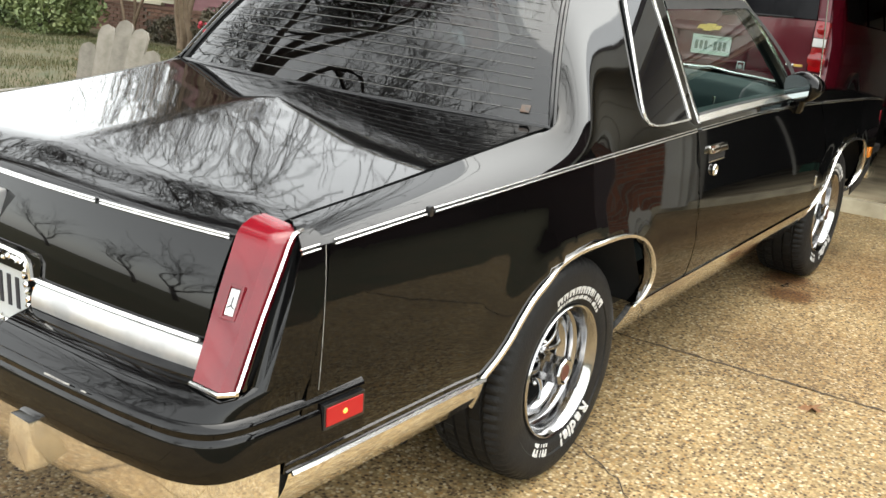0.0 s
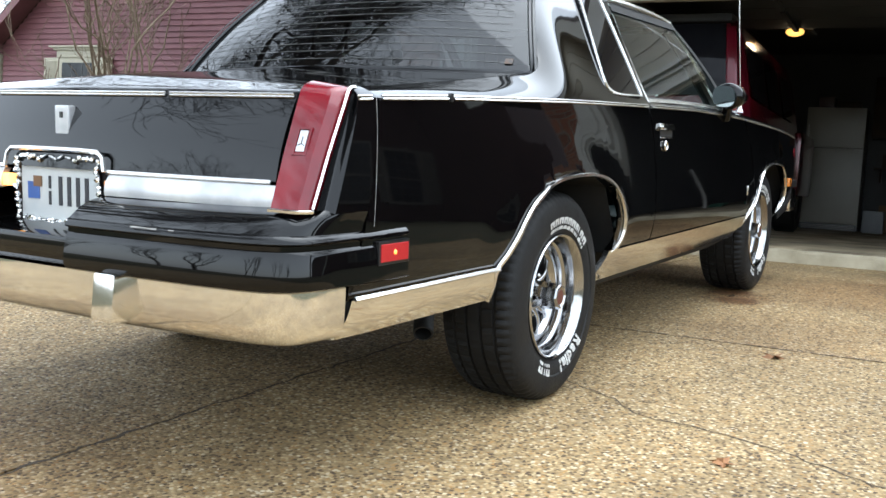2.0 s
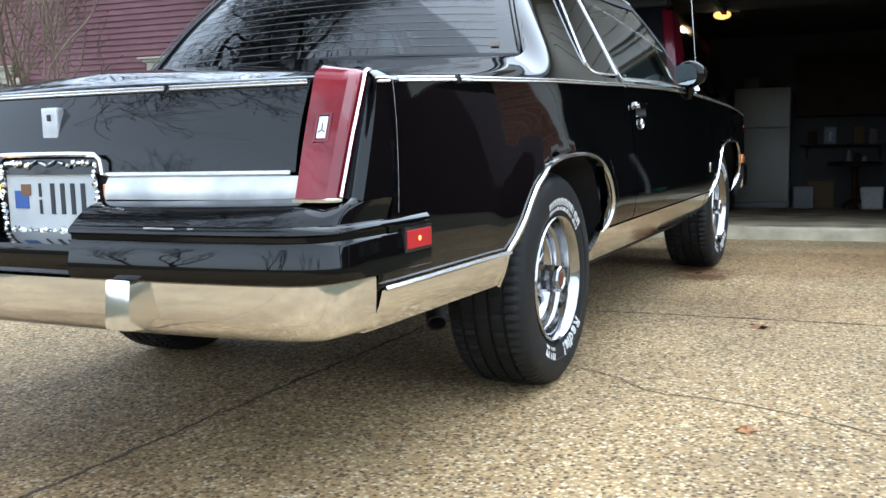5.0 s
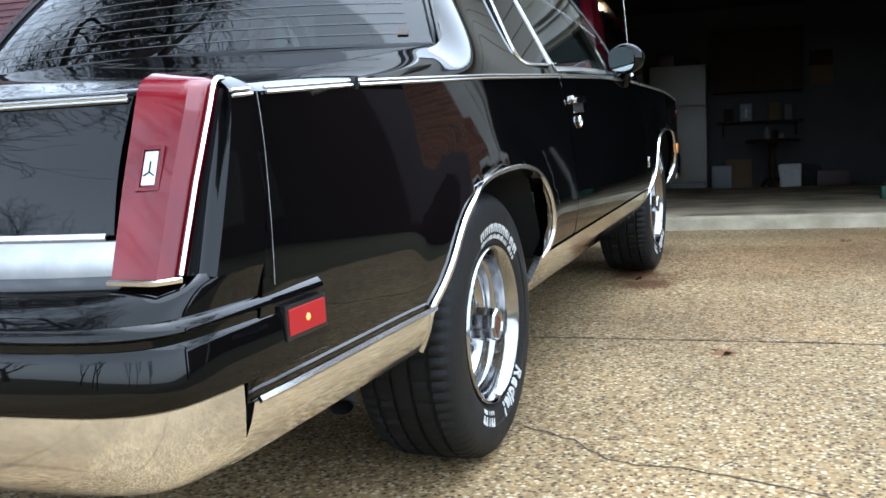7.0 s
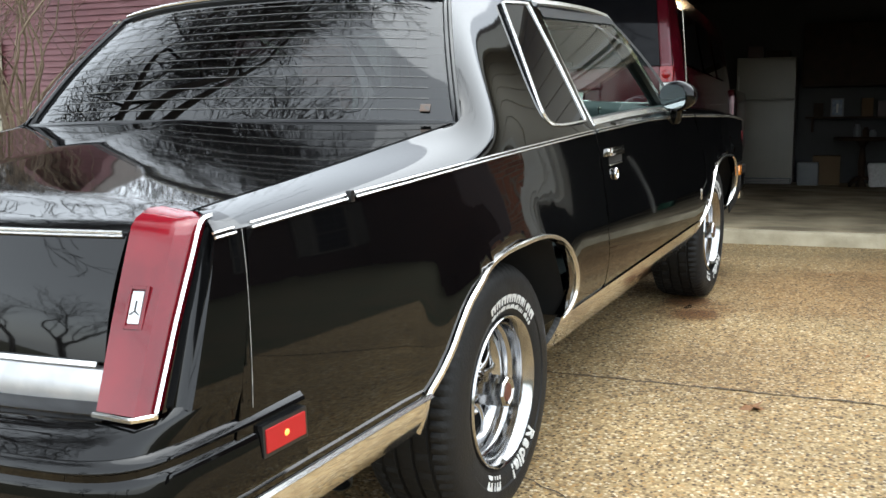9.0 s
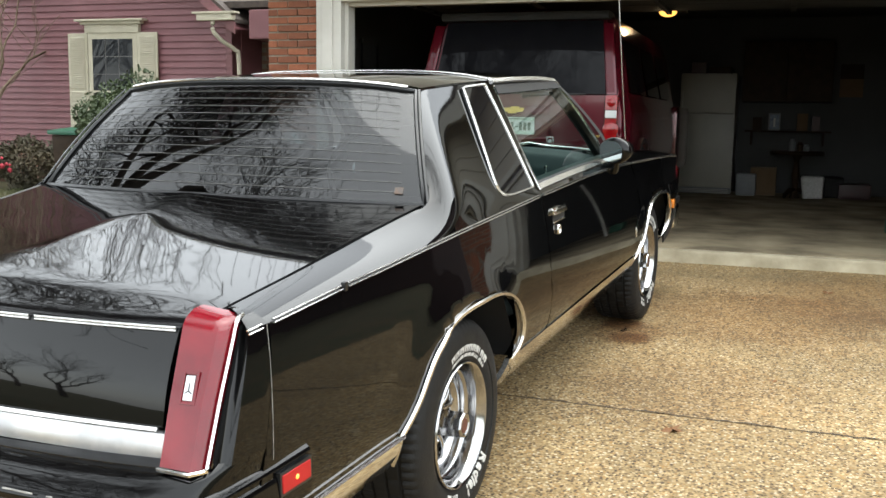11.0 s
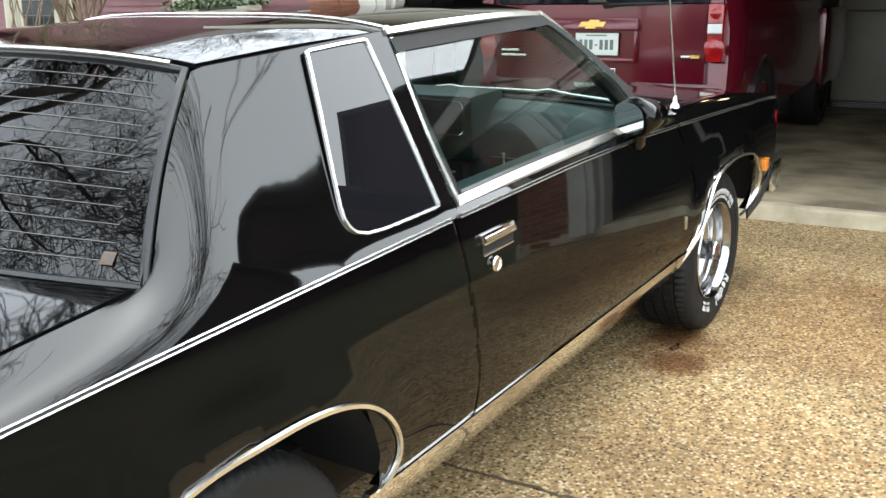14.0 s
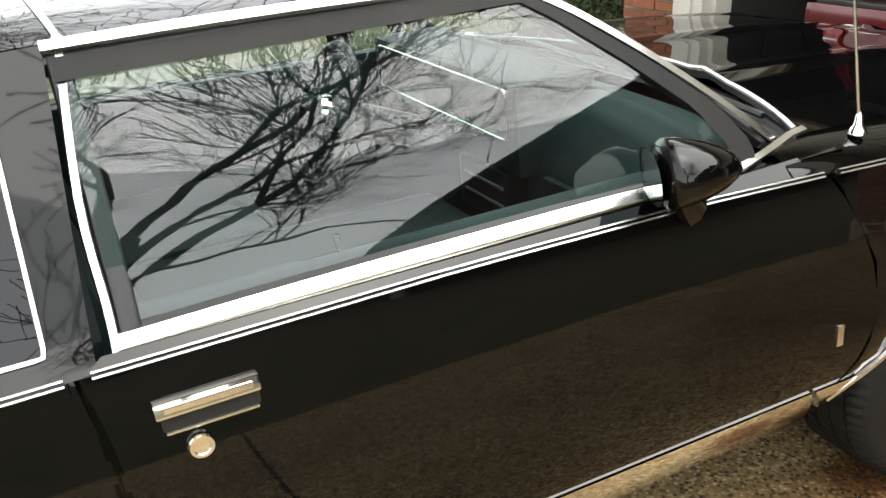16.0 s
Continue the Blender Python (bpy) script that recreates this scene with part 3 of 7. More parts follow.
# gable over the garage
gab = thing("wall_front", "beige lap siding gable above the garage", "wall", kind="structure", m=GM)
APEX_X, EAVE_Z, RISE = 0.22, 2.75, 0.30
sid = bmesh.new()
z = 2.52
while z < 5.6:
    half = 3.55 - max(0.0, (z - EAVE_Z)) / RISE
    if half < 0.2:
        break
    box(APEX_X - half, -0.025, z, APEX_X + half, 0.12, z + 0.152, 0.0, sid)
    box(APEX_X - half, -0.038, z, APEX_X + half, -0.02, z + 0.016, 0.0, sid)
    z += 0.15
tagged(part("siding", sid, BEIGE, gab), "beige lap siding boards", kind="stuff")
for sg in (-1, 1):
    e, a = Vector((APEX_X + sg * 3.95, 0, EAVE_Z - 0.31)), Vector((APEX_X, 0, EAVE_Z + 3.55 * RISE))
    rb = bmesh.new()
    for y0, y1, t0, t1, mt in ((-0.35, 7.4, 0.10, 0.16, None),):
        vs = [rb.verts.new((p.x, y, p.z + t)) for p in (e, a) for y in (y0, y1) for t in (t0, t1)]
        for f in ((0, 1, 3, 2), (4, 6, 7, 5), (0, 4, 5, 1), (2, 3, 7, 6), (1, 5, 7, 3), (0, 2, 6, 4)):
            rb.faces.new([vs[k] for k in f])
    bmesh.ops.recalc_face_normals(rb, faces=rb.faces)
    part("roof_slope", rb, SHINGLE, gab)
    rk = bmesh.new()
    vs = [rk.verts.new((p.x, y, p.z + t)) for p in (e, a) for y in (-0.36, -0.32) for t in (-0.08, 0.10)]
    for f in ((0, 1, 3, 2), (4, 6, 7, 5), (0, 4, 5, 1), (2, 3, 7, 6), (1, 5, 7, 3), (0, 2, 6, 4)):
        rk.faces.new([vs[k] for k in f])
    bmesh.ops.recalc_face_normals(rk, faces=rk.faces)
    part("rake_board", rk, WHITE, gab)
    so = bmesh.new()
    vs = [so.verts.new((p.x, y, p.z + t)) for p in (e, a) for y in (-0.34, 0.0) for t in (0.06, 0.09)]
    for f in ((0, 1, 3, 2), (4, 6, 7, 5), (0, 4, 5, 1), (2, 3, 7, 6), (1, 5, 7, 3), (0, 2, 6, 4)):
        so.faces.new([vs[k] for k in f])
    bmesh.ops.recalc_face_normals(so, faces=so.faces)
    part("soffit", so, BEIGE, gab)


def brick_mesh(name, lx, ly, lz, mat):
    b = box(-lx / 2, -ly / 2, -lz / 2, lx / 2, ly / 2, lz / 2)
    bmesh.ops.bevel(b, geom=b.edges[:], offset=0.004, segments=1, affect="EDGES")
    me = bpy.data.meshes.new(name)
    b.to_mesh(me)
    b.free()
    me.materials.append(mat)
    return me


BR = brick_mesh("brick", 0.190, 0.09, 0.055, BRICK)
BRH = brick_mesh("brick", 0.088, 0.09, 0.055, BRICK)


def brick_pier(name, x0, x1, z1):
    pier = tagged(part(name, box(x0 + 0.006, 0.006, 0.0, x1 - 0.006, 0.30, z1), MORTAR, m=GM), "orange brick pier beside the garage opening", "wall", kind="structure")
    row, z = 0, 0.12
    rg = random.Random(9)
    while z < z1 - 0.03:
        half = row % 2
        x = x0
        items = []
        while x < x1 - 0.05:
            w = 0.100 if (half and x == x0) else 0.202
            w = min(w, x1 - x)
            items.append((x, w))
            x += w
        for bx, w in items:
            o = new("brick", BR if w > 0.15 else BRH)
            o.parent = pier
            o.location = (bx + w / 2, 0.045 + rg.uniform(-0.002, 0.002) - (0.012 if x0 < 0 and bx + w > x1 - 0.22 else 0), z)
            if w > 0.15 and w < 0.19:
                o.scale.x = (w - 0.008) / 0.194
        o = new("brick", BR if half else BRH)
        o.parent = pier
        o.location, o.rotation_euler = (x0 + 0.045, 0.19, z), (0, 0, radians(90))
        z += 0.0675
        row += 1
    return pier


brick_pier("pier_left", -2.955, -2.455, 2.74)
brick_pier("pier_right", 2.90, 3.42, 2.74)

# ---- the mauve wing of the house ----
wing = thing("house", "mauve clapboard house wing with cream windows and brick base", "house", m=HM)
WX0, WX1, WTOP = -16.35, -7.66, 2.95
part("wall", box(WX0, 0.03, -0.1, WX1, 0.25, 2.95), MAUVE_TRIM, wing)
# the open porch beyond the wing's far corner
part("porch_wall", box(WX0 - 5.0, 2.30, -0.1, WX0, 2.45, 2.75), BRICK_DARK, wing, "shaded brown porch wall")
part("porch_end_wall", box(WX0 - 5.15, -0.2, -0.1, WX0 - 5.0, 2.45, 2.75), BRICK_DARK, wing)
part("porch_return", box(WX0, 0.26, -0.1, WX0 + 0.15, 2.45, 2.75), MAUVE_TRIM, wing)
part("porch_roof", box(WX0 - 5.2, -0.45, 2.76, WX0 - 0.04, 2.6, 2.94), MAUVE_TRIM, wing)
part("porch_post", box(WX0 - 0.26, -0.06, -0.1, WX0 - 0.06, 0.14, 2.755, 0.008), CREAM, wing, "cream painted porch post")
tri_b = bmesh.new()
AX = -12.05
AZ = 2.95 + (AX - WX0) * 0.83
vs = [tri_b.verts.new((x, y, z)) for y in (0.03, 0.25) for x, z in ((WX0, 2.95), (WX1, 2.95), (AX, AZ))]
for f in ((0, 1, 2), (5, 4, 3), (0, 3, 4, 1), (1, 4, 5, 2), (2, 5, 3, 0)):
    tri_b.faces.new([vs[k] for k in f])
bmesh.ops.recalc_face_normals(tri_b, faces=tri_b.faces)
part("gable", tri_b, MAUVE_TRIM, wing)
z = 0.70
while z < AZ - 0.15:
    l0 = WX0 + max(0, (z + 0.07 - 2.95)) / 0.83
    l1 = WX1 - max(0, (z + 0.07 - 2.95)) / ((AZ - 2.95) / (WX1 - AX))
    b = bmesh.new()
    q = [b.verts.new(p) for p in ((l0, 0.025, z + 0.109), (l1, 0.025, z + 0.109), (l1, -0.002, z), (l0, -0.002, z), (l1, 0.03, z), (l0, 0.03, z))]
    b.faces.new((q[0], q[3], q[2], q[1]))
    b.faces.new((q[3], q[5], q[4], q[2]))
    bmesh.ops.recalc_face_normals(b, faces=b.faces)
    part("clapboard", b, MAUVE, wing)
    z += 0.1065
part("wing_corner_board", box(WX1 - 0.01, -0.02, 0.68, WX1 + 0.11, 0.27, 2.95, 0.004), MAUVE_TRIM, wing)
side = bmesh.new()
z = 0.70
while z < 2.9:
    box(WX1 + 0.10, 0.25, z, WX1 + 0.125, 4.0, z + 0.1335, 0.0, side)
    z += 0.132
tagged(part("side_siding", side, MAUVE, wing), "mauve clapboards", kind="stuff")
part("sill_course", box(WX0 - 0.03, -0.07, 0.62, WX1 + 0.12, 0.04, 0.69, 0.006), BRICK_DARK, wing)
part("brick_base", box(WX0, -0.018, -0.2, WX1 + 0.1, 0.06, 0.62), MORTAR, wing)
BD = brick_mesh("brick", 0.205, 0.05, 0.060, BRICK_DARK)
for row in range(9):
    for k in range(20):
        o = new("brick", BD)
        o.parent = wing
        o.location = (-13.9 + 0.216 * k + 0.108 * (row % 2), -0.025, 0.02 + 0.070 * row)
joined = bmesh.new()
for row in range(9):
    for k in range(60):
        x = WX0 + 0.216 * k + 0.108 * (row % 2)
        if -14.0 < x < -9.55 or x > WX1:
            continue
        box(x - 0.1, -0.05, 0.02 + 0.07 * row - 0.03, x + 0.1, 0.0, 0.02 + 0.07 * row + 0.03, 0.0, joined)
tagged(part("brickwork", joined, BRICK_DARK, wing), "brown brickwork", kind="stuff")
for sg in (-1, 1):
    e = Vector((WX0 - 0.42, 0, 2.95 - 0.35)) if sg < 0 else Vector((WX1 + 0.42, 0, 2.95 - 0.35 * (AZ - 2.95) / (WX1 - AX) / 0.83))
    a = Vector((AX, 0, AZ))
    for nm, y0, y1, t0, t1, mt in (("roof_slope", -0.42, 6.0, 0.14, 0.20, SHINGLE), ("rake_board", -0.44, -0.40, -0.04, 0.14, MAUVE_TRIM), ("soffit", -0.40, 0.03, 0.04, 0.07, MAUVE_TRIM)):
        b = bmesh.new()
        vs = [b.verts.new((p.x, y, p.z + t)) for p in (e, a) for y in (y0, y1) for t in (t0, t1)]
        for f in ((0, 1, 3, 2), (4, 6, 7, 5), (0, 4, 5, 1), (2, 3, 7, 6), (1, 5, 7, 3), (0, 2, 6, 4)):
            b.faces.new([vs[k] for k in f])
        bmesh.ops.recalc_face_normals(b, faces=b.faces)
        part(nm, b, mt, wing)


def window_unit(parent, x0, x1, z0, z1, shutter, lintel=True, y=0.0, paint=None):
    """Sash window with glazing bars, louvred shutters and a moulded head."""
    paint = paint or CREAM
    w = part("window", box(x0 - 0.09, y - 0.05, z0 - 0.06, x1 + 0.09, y + 0.03, z1 + 0.10, 0.006), paint, parent, "cream sash window with shutters")
    part("pane", box(x0, y - 0.054, z0, x1, y - 0.047, z1), WINDOW_DARK, w)
    part("sash_rail", box(x0, y - 0.068, (z0 + z1) / 2 - 0.02, x1, y - 0.050, (z0 + z1) / 2 + 0.02, 0.003), paint, w)
    for k in (1, 2):
        xx = x0 + (x1 - x0) * k / 3
        part("glazing_bar", box(xx - 0.006, y - 0.058, z0, xx + 0.006, y - 0.052, z1), SASH_GREY, w)
    for k in (1, 2, 4, 5):
        zz = z0 + (z1 - z0) * k / 6
        part("glazing_bar", box(x0, y - 0.057, zz - 0.006, x1, y - 0.051, zz + 0.006), SASH_GREY, w)
    part("sill", box(x0 - 0.14, y - 0.10, z0 - 0.10, x1 + 0.14, y, z0 - 0.05, 0.006), paint, w)
    for sx0, sx1 in ((x0 - 0.10 - shutter, x0 - 0.10), (x1 + 0.10, x1 + 0.10 + shutter)):
        s = part("shutter", box(sx0, y - 0.060, z0 - 0.05, sx1, y - 0.035, z1 + 0.10, 0.004), paint, w)
        sl = bmesh.new()
        for q0, q1 in ((z0 + 0.03, (z0 + z1) / 2 - 0.02), ((z0 + z1) / 2 + 0.06, z1 + 0.02)):
            zz = q0
            while zz < q1:
                b0 = len(sl.verts)
                vs = [sl.verts.new(p) for p in ((sx0 + 0.05, y - 0.062, zz + 0.030), (sx1 - 0.05, y - 0.062, zz + 0.030), (sx1 - 0.05, y - 0.082, zz), (sx0 + 0.05, y - 0.082, zz))]
                sl.faces.new(vs)
                zz += 0.036
        tagged(part("louvres", sl, paint, s), "shutter louvres", kind="stuff")
    if lintel:
        for k, (ex, zz, h, d) in enumerate(((0.06, z1 + 0.10, 0.14, 0.07), (0.12, z1 + 0.24, 0.05, 0.11), (0.20, z1 + 0.29, 0.035, 0.16))):
            part("window_head", box(x0 - 0.08 - ex, y - d, zz, x1 + 0.08 + ex, y, zz + h, 0.008), paint, w)
    return w


window_unit(wing, -10.27, -9.45, 0.80, 2.56, 0.40)
window_unit(wing, -14.55, -13.70, 0.80, 2.56, 0.40)
# gutter with leaves at the eave, and the downpipe
part("gutter", box(WX1 - 0.22, -0.52, 2.78, WX1 + 0.42, -0.40, 2.90, 0.012), CREAM, wing, "cream gutter end full of dead leaves")
part("gutter_trough", box(WX1 + 0.12, -0.52, 2.80, WX1 + 0.27, 4.0, 2.90, 0.01), CREAM, wing)
part("gutter_lip", box(WX1 - 0.29, -0.54, 2.885, WX1 + 0.48, -0.38, 2.915, 0.006), CREAM, wing)
soft_dp = smooth_line([(WX1 + 0.05, -0.46, 2.80), (WX1 + 0.05, -0.46, 2.62), (WX1 + 0.16, -0.34, 2.46), (WX1 + 0.28, -0.20, 2.34), (WX1 + 0.31, -0.14, 2.1), (WX1 + 0.31, -0.14, 0.2)], 4)
# link wall between the wing and the garage
link = thing("link_wall", "recessed mauve and brick wall between wing and garage", "wall", kind="structure", m=HM)
part("lower_wall", box(WX1 + 0.1, 0.9, -0.2, -2.6, 1.1, 3.0), MORTAR, link)
lb = bmesh.new()
for row in range(38):
    zz = 0.03 + 0.0675 * row
    for col in range(12):
        x = WX1 + 0.12 + 0.205 * col + 0.10 * (row % 2)
        box(x, 0.885, zz, x + 0.194, 0.93, zz + 0.057, 0.0, lb)
tagged(part("brick_courses", lb, BRICK_DARK, link), "brown brick courses", kind="stuff")
lk = bmesh.new()
z = 2.55
while z < 3.0:
    box(WX1 + 0.1, 0.86, z, -2.6, 0.91, z + 0.131, 0.0, lk)
    z += 0.132
tagged(part("upper_siding", lk, MAUVE, link), "mauve clapboards", kind="stuff")
part("bracket", box(WX1 + 0.62, -0.35, 2.50, WX1 + 1.3, 0.9, 2.95, 0.03), MAUVE_TRIM, link)
part("link_roof", box(WX1, -0.2, 3.0, -2.4, 5.0, 3.1), SHINGLE, link)


# ---- the black coupe ----
def molding_z(y):
    return float(np.interp(y, (-1.25, -1.02, -0.72, 0, 0.74, 1.4, 1.9, 2.22, 2.9, 3.3, 3.6), (0.935, 0.946, 0.957, 0.974, 0.983, 0.985, 0.976, 0.961, 0.925, 0.898, 0.868)))


def side_x(y, z):
    x = float(np.interp(z, (0.30, 0.34, 0.40, 0.45, 0.50, 0.55, 0.60, 0.65, 0.70, 0.75, 0.80, 0.85, 0.90, 0.95, 0.99), (0.800, 0.820, 0.856, 0.880, 0.894, 0.900, 0.902, 0.901, 0.898, 0.894, 0.889, 0.8835, 0.877, 0.8695, 0.862)))
    high = float(np.interp(y, (-1.3, -1.06, -0.5, 0, 2.3, 3.0, 3.6), (0.955, 0.975, 0.992, 1, 1, 0.995, 0.968)))
    low = float(np.interp(y, (-1.3, -1.06, -0.5, 0, 2.3, 3.0, 3.6), (0.942, 0.963, 0.987, 1, 1, 0.990, 0.955)))
    x *= low + (high - low) * min(1.0, max(0.0, (z - 0.60) / 0.28))
    # the metal swells out round each wheel opening
    for yc in (0.0, 2.79):
        d = math.hypot((y - yc + 0.01) / 1.12, z - 0.345) - 0.40
        if 0 <= d < 0.16 and z > 0.44:
            x += 0.011 * (0.5 + 0.5 * math.cos(math.pi * d / 0.16)) * min(1.0, (z - 0.44) / 0.14)
    return x


def side_panel(outline, lift=0.0):
    """A pressed panel of the car's side inside an outline of (y, z), curved to the side and folded in at its edges."""
    bm = bmesh.new()
    f = bm.faces.new([bm.verts.new((0, y, z)) for y, z in outline])
    ys, zs = [p[0] for p in outline], [p[1] for p in outline]
    bmesh.ops.triangulate(bm, faces=[f], quad_method="BEAUTY", ngon_method="EAR_CLIP")
    for k in range(1, int((max(ys) - min(ys)) / 0.035) + 1):
        bmesh.ops.bisect_plane(bm, geom=bm.verts[:] + bm.edges[:] + bm.faces[:], plane_co=(0, min(ys) + 0.035 * k, 0), plane_no=(0, 1, 0), dist=1e-5)
    for k in range(1, int((max(zs) - min(zs)) / 0.03) + 1):
        bmesh.ops.bisect_plane(bm, geom=bm.verts[:] + bm.edges[:] + bm.faces[:], plane_co=(0, 0, min(zs) + 0.03 * k), plane_no=(0, 0, 1), dist=1e-5)
    for v in bm.verts:
        v.co.x = side_x(v.co.y, v.co.z) + lift
    flip_to(bm, (0, 1, 0.7))
    rim = [e for e in bm.edges if e.is_boundary]
    flange(bm, (-0.03, 0, 0))
    bmesh.ops.bevel(bm, geom=rim, offset=0.0028, segments=2, affect="EDGES", profile=0.5, clamp_overlap=True)
    return bm


car = thing("car", "glossy black two-door coupe with chrome trim parked on the driveway", "car", m=SLOPE)

# side outlines: wheel openings, door gap, fender gap
REAR_ARCH = [(-0.488, 0.490), (-0.445, 0.530), (-0.40, 0.575), (-0.355, 0.622), (-0.305, 0.662), (-0.24, 0.695), (-0.16, 0.719), (-0.06, 0.735), (0.05, 0.742), (0.16, 0.738), (0.26, 0.722), (0.345, 0.690), (0.405, 0.643), (0.44, 0.585), (0.448, 0.53), (0.43, 0.487), (0.40, 0.460)]
FRONT_ARCH = [(2.335, 0.455), (2.41, 0.492), (2.462, 0.535), (2.50, 0.59), (2.54, 0.64), (2.60, 0.682), (2.685, 0.708), (2.78, 0.720), (2.89, 0.722), (3.0, 0.712), (3.10, 0.688), (3.18, 0.645), (3.23, 0.59), (3.25, 0.53), (3.235, 0.47), (3.17, 0.42)]
DOOR_GAP = [(0.795, 0.462), (0.803, 0.60), (0.803, 0.70), (0.797, 0.80), (0.787, 0.88), (0.775, 0.95)]
FENDER_GAP = [(2.285, 0.462), (2.325, 0.52), (2.352, 0.59), (2.362, 0.67), (2.35, 0.74), (2.315, 0.83), (2.265, 0.905), (2.225, 0.955)]
GAP = 0.0055

top_q = [(y, molding_z(y)) for y in np.linspace(0.765, -1.02, 12)]
quarter = [(-1.135, 0.535), (-1.135, 0.49)] + REAR_ARCH + [(0.46, 0.462)] + [(y - GAP, z) for y, z in DOOR_GAP] + top_q + [(-1.035, 0.86), (-1.055, 0.75), (-1.062, 0.69), (-1.07, 0.60)]
pair("quarter_panel", side_panel(quarter), PAINT, car)

top_d = [(y, molding_z(y)) for y in np.linspace(2.215, 0.772, 10)]
door_bm = side_panel([(y + GAP, z) for y, z in DOOR_GAP[:1]] + [(1.3, 0.464), (1.8, 0.464)] + [(y - GAP, z) for y, z in FENDER_GAP] + top_d + [(y + GAP, z) for y, z in DOOR_GAP[:0:-1]])
door_r, door_l = pair("door", door_bm, PAINT, car, "long black door with chrome handle")

top_f = [(y, molding_z(y)) for y in np.linspace(3.57, 2.233, 10)]
fender = [(y + GAP, z) for y, z in FENDER_GAP[:1]] + FRONT_ARCH + [(3.40, 0.425), (3.50, 0.47), (3.56, 0.60)] + top_f + [(y + GAP, z) for y, z in FENDER_GAP[:0:-1]]
pair("front_fender", side_panel(fender), PAINT, car)


for gap_line in (DOOR_GAP, FENDER_GAP):
    pair("gap_seal", ribbon([(side_x(y, z) - 0.029, y, z) for y, z in gap_line], (1, 0, 0), 0.04, 0.001), DARK, car)


# upper quarter: shoulder, then the broad sail panel up to the roof
def deck_z(y):
    return float(np.interp(y, (-1.12, -1.0, -0.78, -0.52, -0.30, -0.06), (0.956, 0.971, 0.988, 1.011, 1.034, 1.062)))


def rear_glass(u, v):
    s = 2 * u - 1
    lo = Vector((0.764 * s, -0.058 - 0.135 * (1 - s * s), 1.056 + 0.016 * (1 - s * s)))
    hi = Vector((0.602 * s, 0.232 - 0.072 * (1 - s * s), 1.388 + 0.033 * (1 - abs(s) ** 3)))
    return lo.lerp(hi, v) + Vector((0, -0.012, 0.012)) * math.sin(math.pi * v)


def glass_edge(t):
    return rear_glass(1, t) + Vector((0.016, 0.004, 0.004))


def upper_quarter(u, v):
    a, b = 0.5, 0.72
    if u < a:
        y = -1.03 + (u / a) * 0.93
        top = Vector((0.745 + 0.01 * (u / a) + 0.025 * max(0.0, (u / a - 0.55) / 0.45) ** 2, -1.02 + (u / a) * 0.955, 0))
        top.z = deck_z(top.y)
    elif u < b:
        k = (u - a) / (b - a)
        y = -0.10 + k * 0.30
        top = glass_edge(k)
    else:
        k = (u - b) / (1 - b)
        y = 0.20 + k * 0.60
        top = glass_edge(1).lerp(Vector((0.630, 0.845, 1.412)), k)
    zm = molding_z(y)
    p0 = Vector((side_x(y, zm), y, zm))
    sail = min(1, max(0, (u - 0.60) / 0.22))
    sail = sail * sail * (3 - 2 * sail)
    rise = min(1, max(0, (u - a) / (b - a)))
    rise = rise * rise * (3 - 2 * rise)
    s = Vector((0.820, y * 0.85 + top.y * 0.15, zm + 0.045))
    front = min(1.0, max(0.0, (u / a - 0.30) / 0.60))
    front = front * front * (3 - 2 * front)
    flat1, flat2 = p0.lerp(top, 0.30) + Vector((0.007, 0, 0.008)), p0.lerp(top, 0.66) + Vector((0.003, 0, 0.007))
    tall1, tall2 = p0.lerp(top, 0.33) + Vector((0.014, 0, 0.008)), p0.lerp(top, 0.68) + Vector((0.016, 0, 0.008))
    p1 = flat1.lerp(p0 + Vector((-0.008, 0, 0.42 * (top.z - zm))), front).lerp(tall1, rise).lerp(Vector((0.838, y, zm + 0.014)), sail)
    roll = min(1.0, max(0.0, (u - a - 0.04) / 0.14))
    p2 = flat2.lerp(Vector((top.x + 0.030, top.y, top.z - 0.004 - 0.22 * (top.z - zm))), front).lerp(tall2, rise).lerp(s.lerp(top, 0.26 + 0.16 * roll) + Vector((0.009, -0.003, 0.005)) * roll, sail)
    w = v
    return p0 * (1 - w) ** 3 + p1 * 3 * w * (1 - w) ** 2 + p2 * 3 * w * w * (1 - w) + top * w ** 3


uq = loft(upper_quarter, 60, 16)
inner = [v for v in uq.verts if not v.is_boundary]
for _ in range(22):
    bmesh.ops.smooth_vert(uq, verts=inner, factor=0.5, use_axis_x=True, use_axis_y=True, use_axis_z=True)
uq = flange(flip_to(uq, (0, 0.2, 0.8)), (-0.012, 0, -0.012))
pair("sail_panel", uq, PAINT, car, "black quarter shoulder and sail panel")


# roof
def roof_f(u, v):
    s = 2 * v - 1
    ye = 0.252 - 0.075 * (1 - s * s)
    yf = 1.635 + 0.055 * (1 - s * s)
    y = ye + (yf - ye) * u
    half = 0.612 + 0.016 * min(1, u * 1.6) - 0.004 * u
    x = half * math.copysign(abs(s) ** 0.8, s)
    z = float(np.interp(y, (0.17, 0.245, 0.5, 0.84, 1.3, 1.64, 1.70), (1.396, 1.400, 1.409, 1.412, 1.410, 1.398, 1.394))) + 0.036 * (1 - abs(s) ** 3.0)
    return Vector((x, y, z))


sheet("roof", flange(flip_to(loft(roof_f, 28, 36), (0, 0.9, 1.0)), (0, 0, -0.02)), PAINT, car, "black roof with a bright band across")
sheet("headliner", flip_to(loft(lambda u, v: roof_f(u, v) - Vector((0, 0, 0.035)), 8, 12), (0, 0.9, 3.0)), DASH, car)


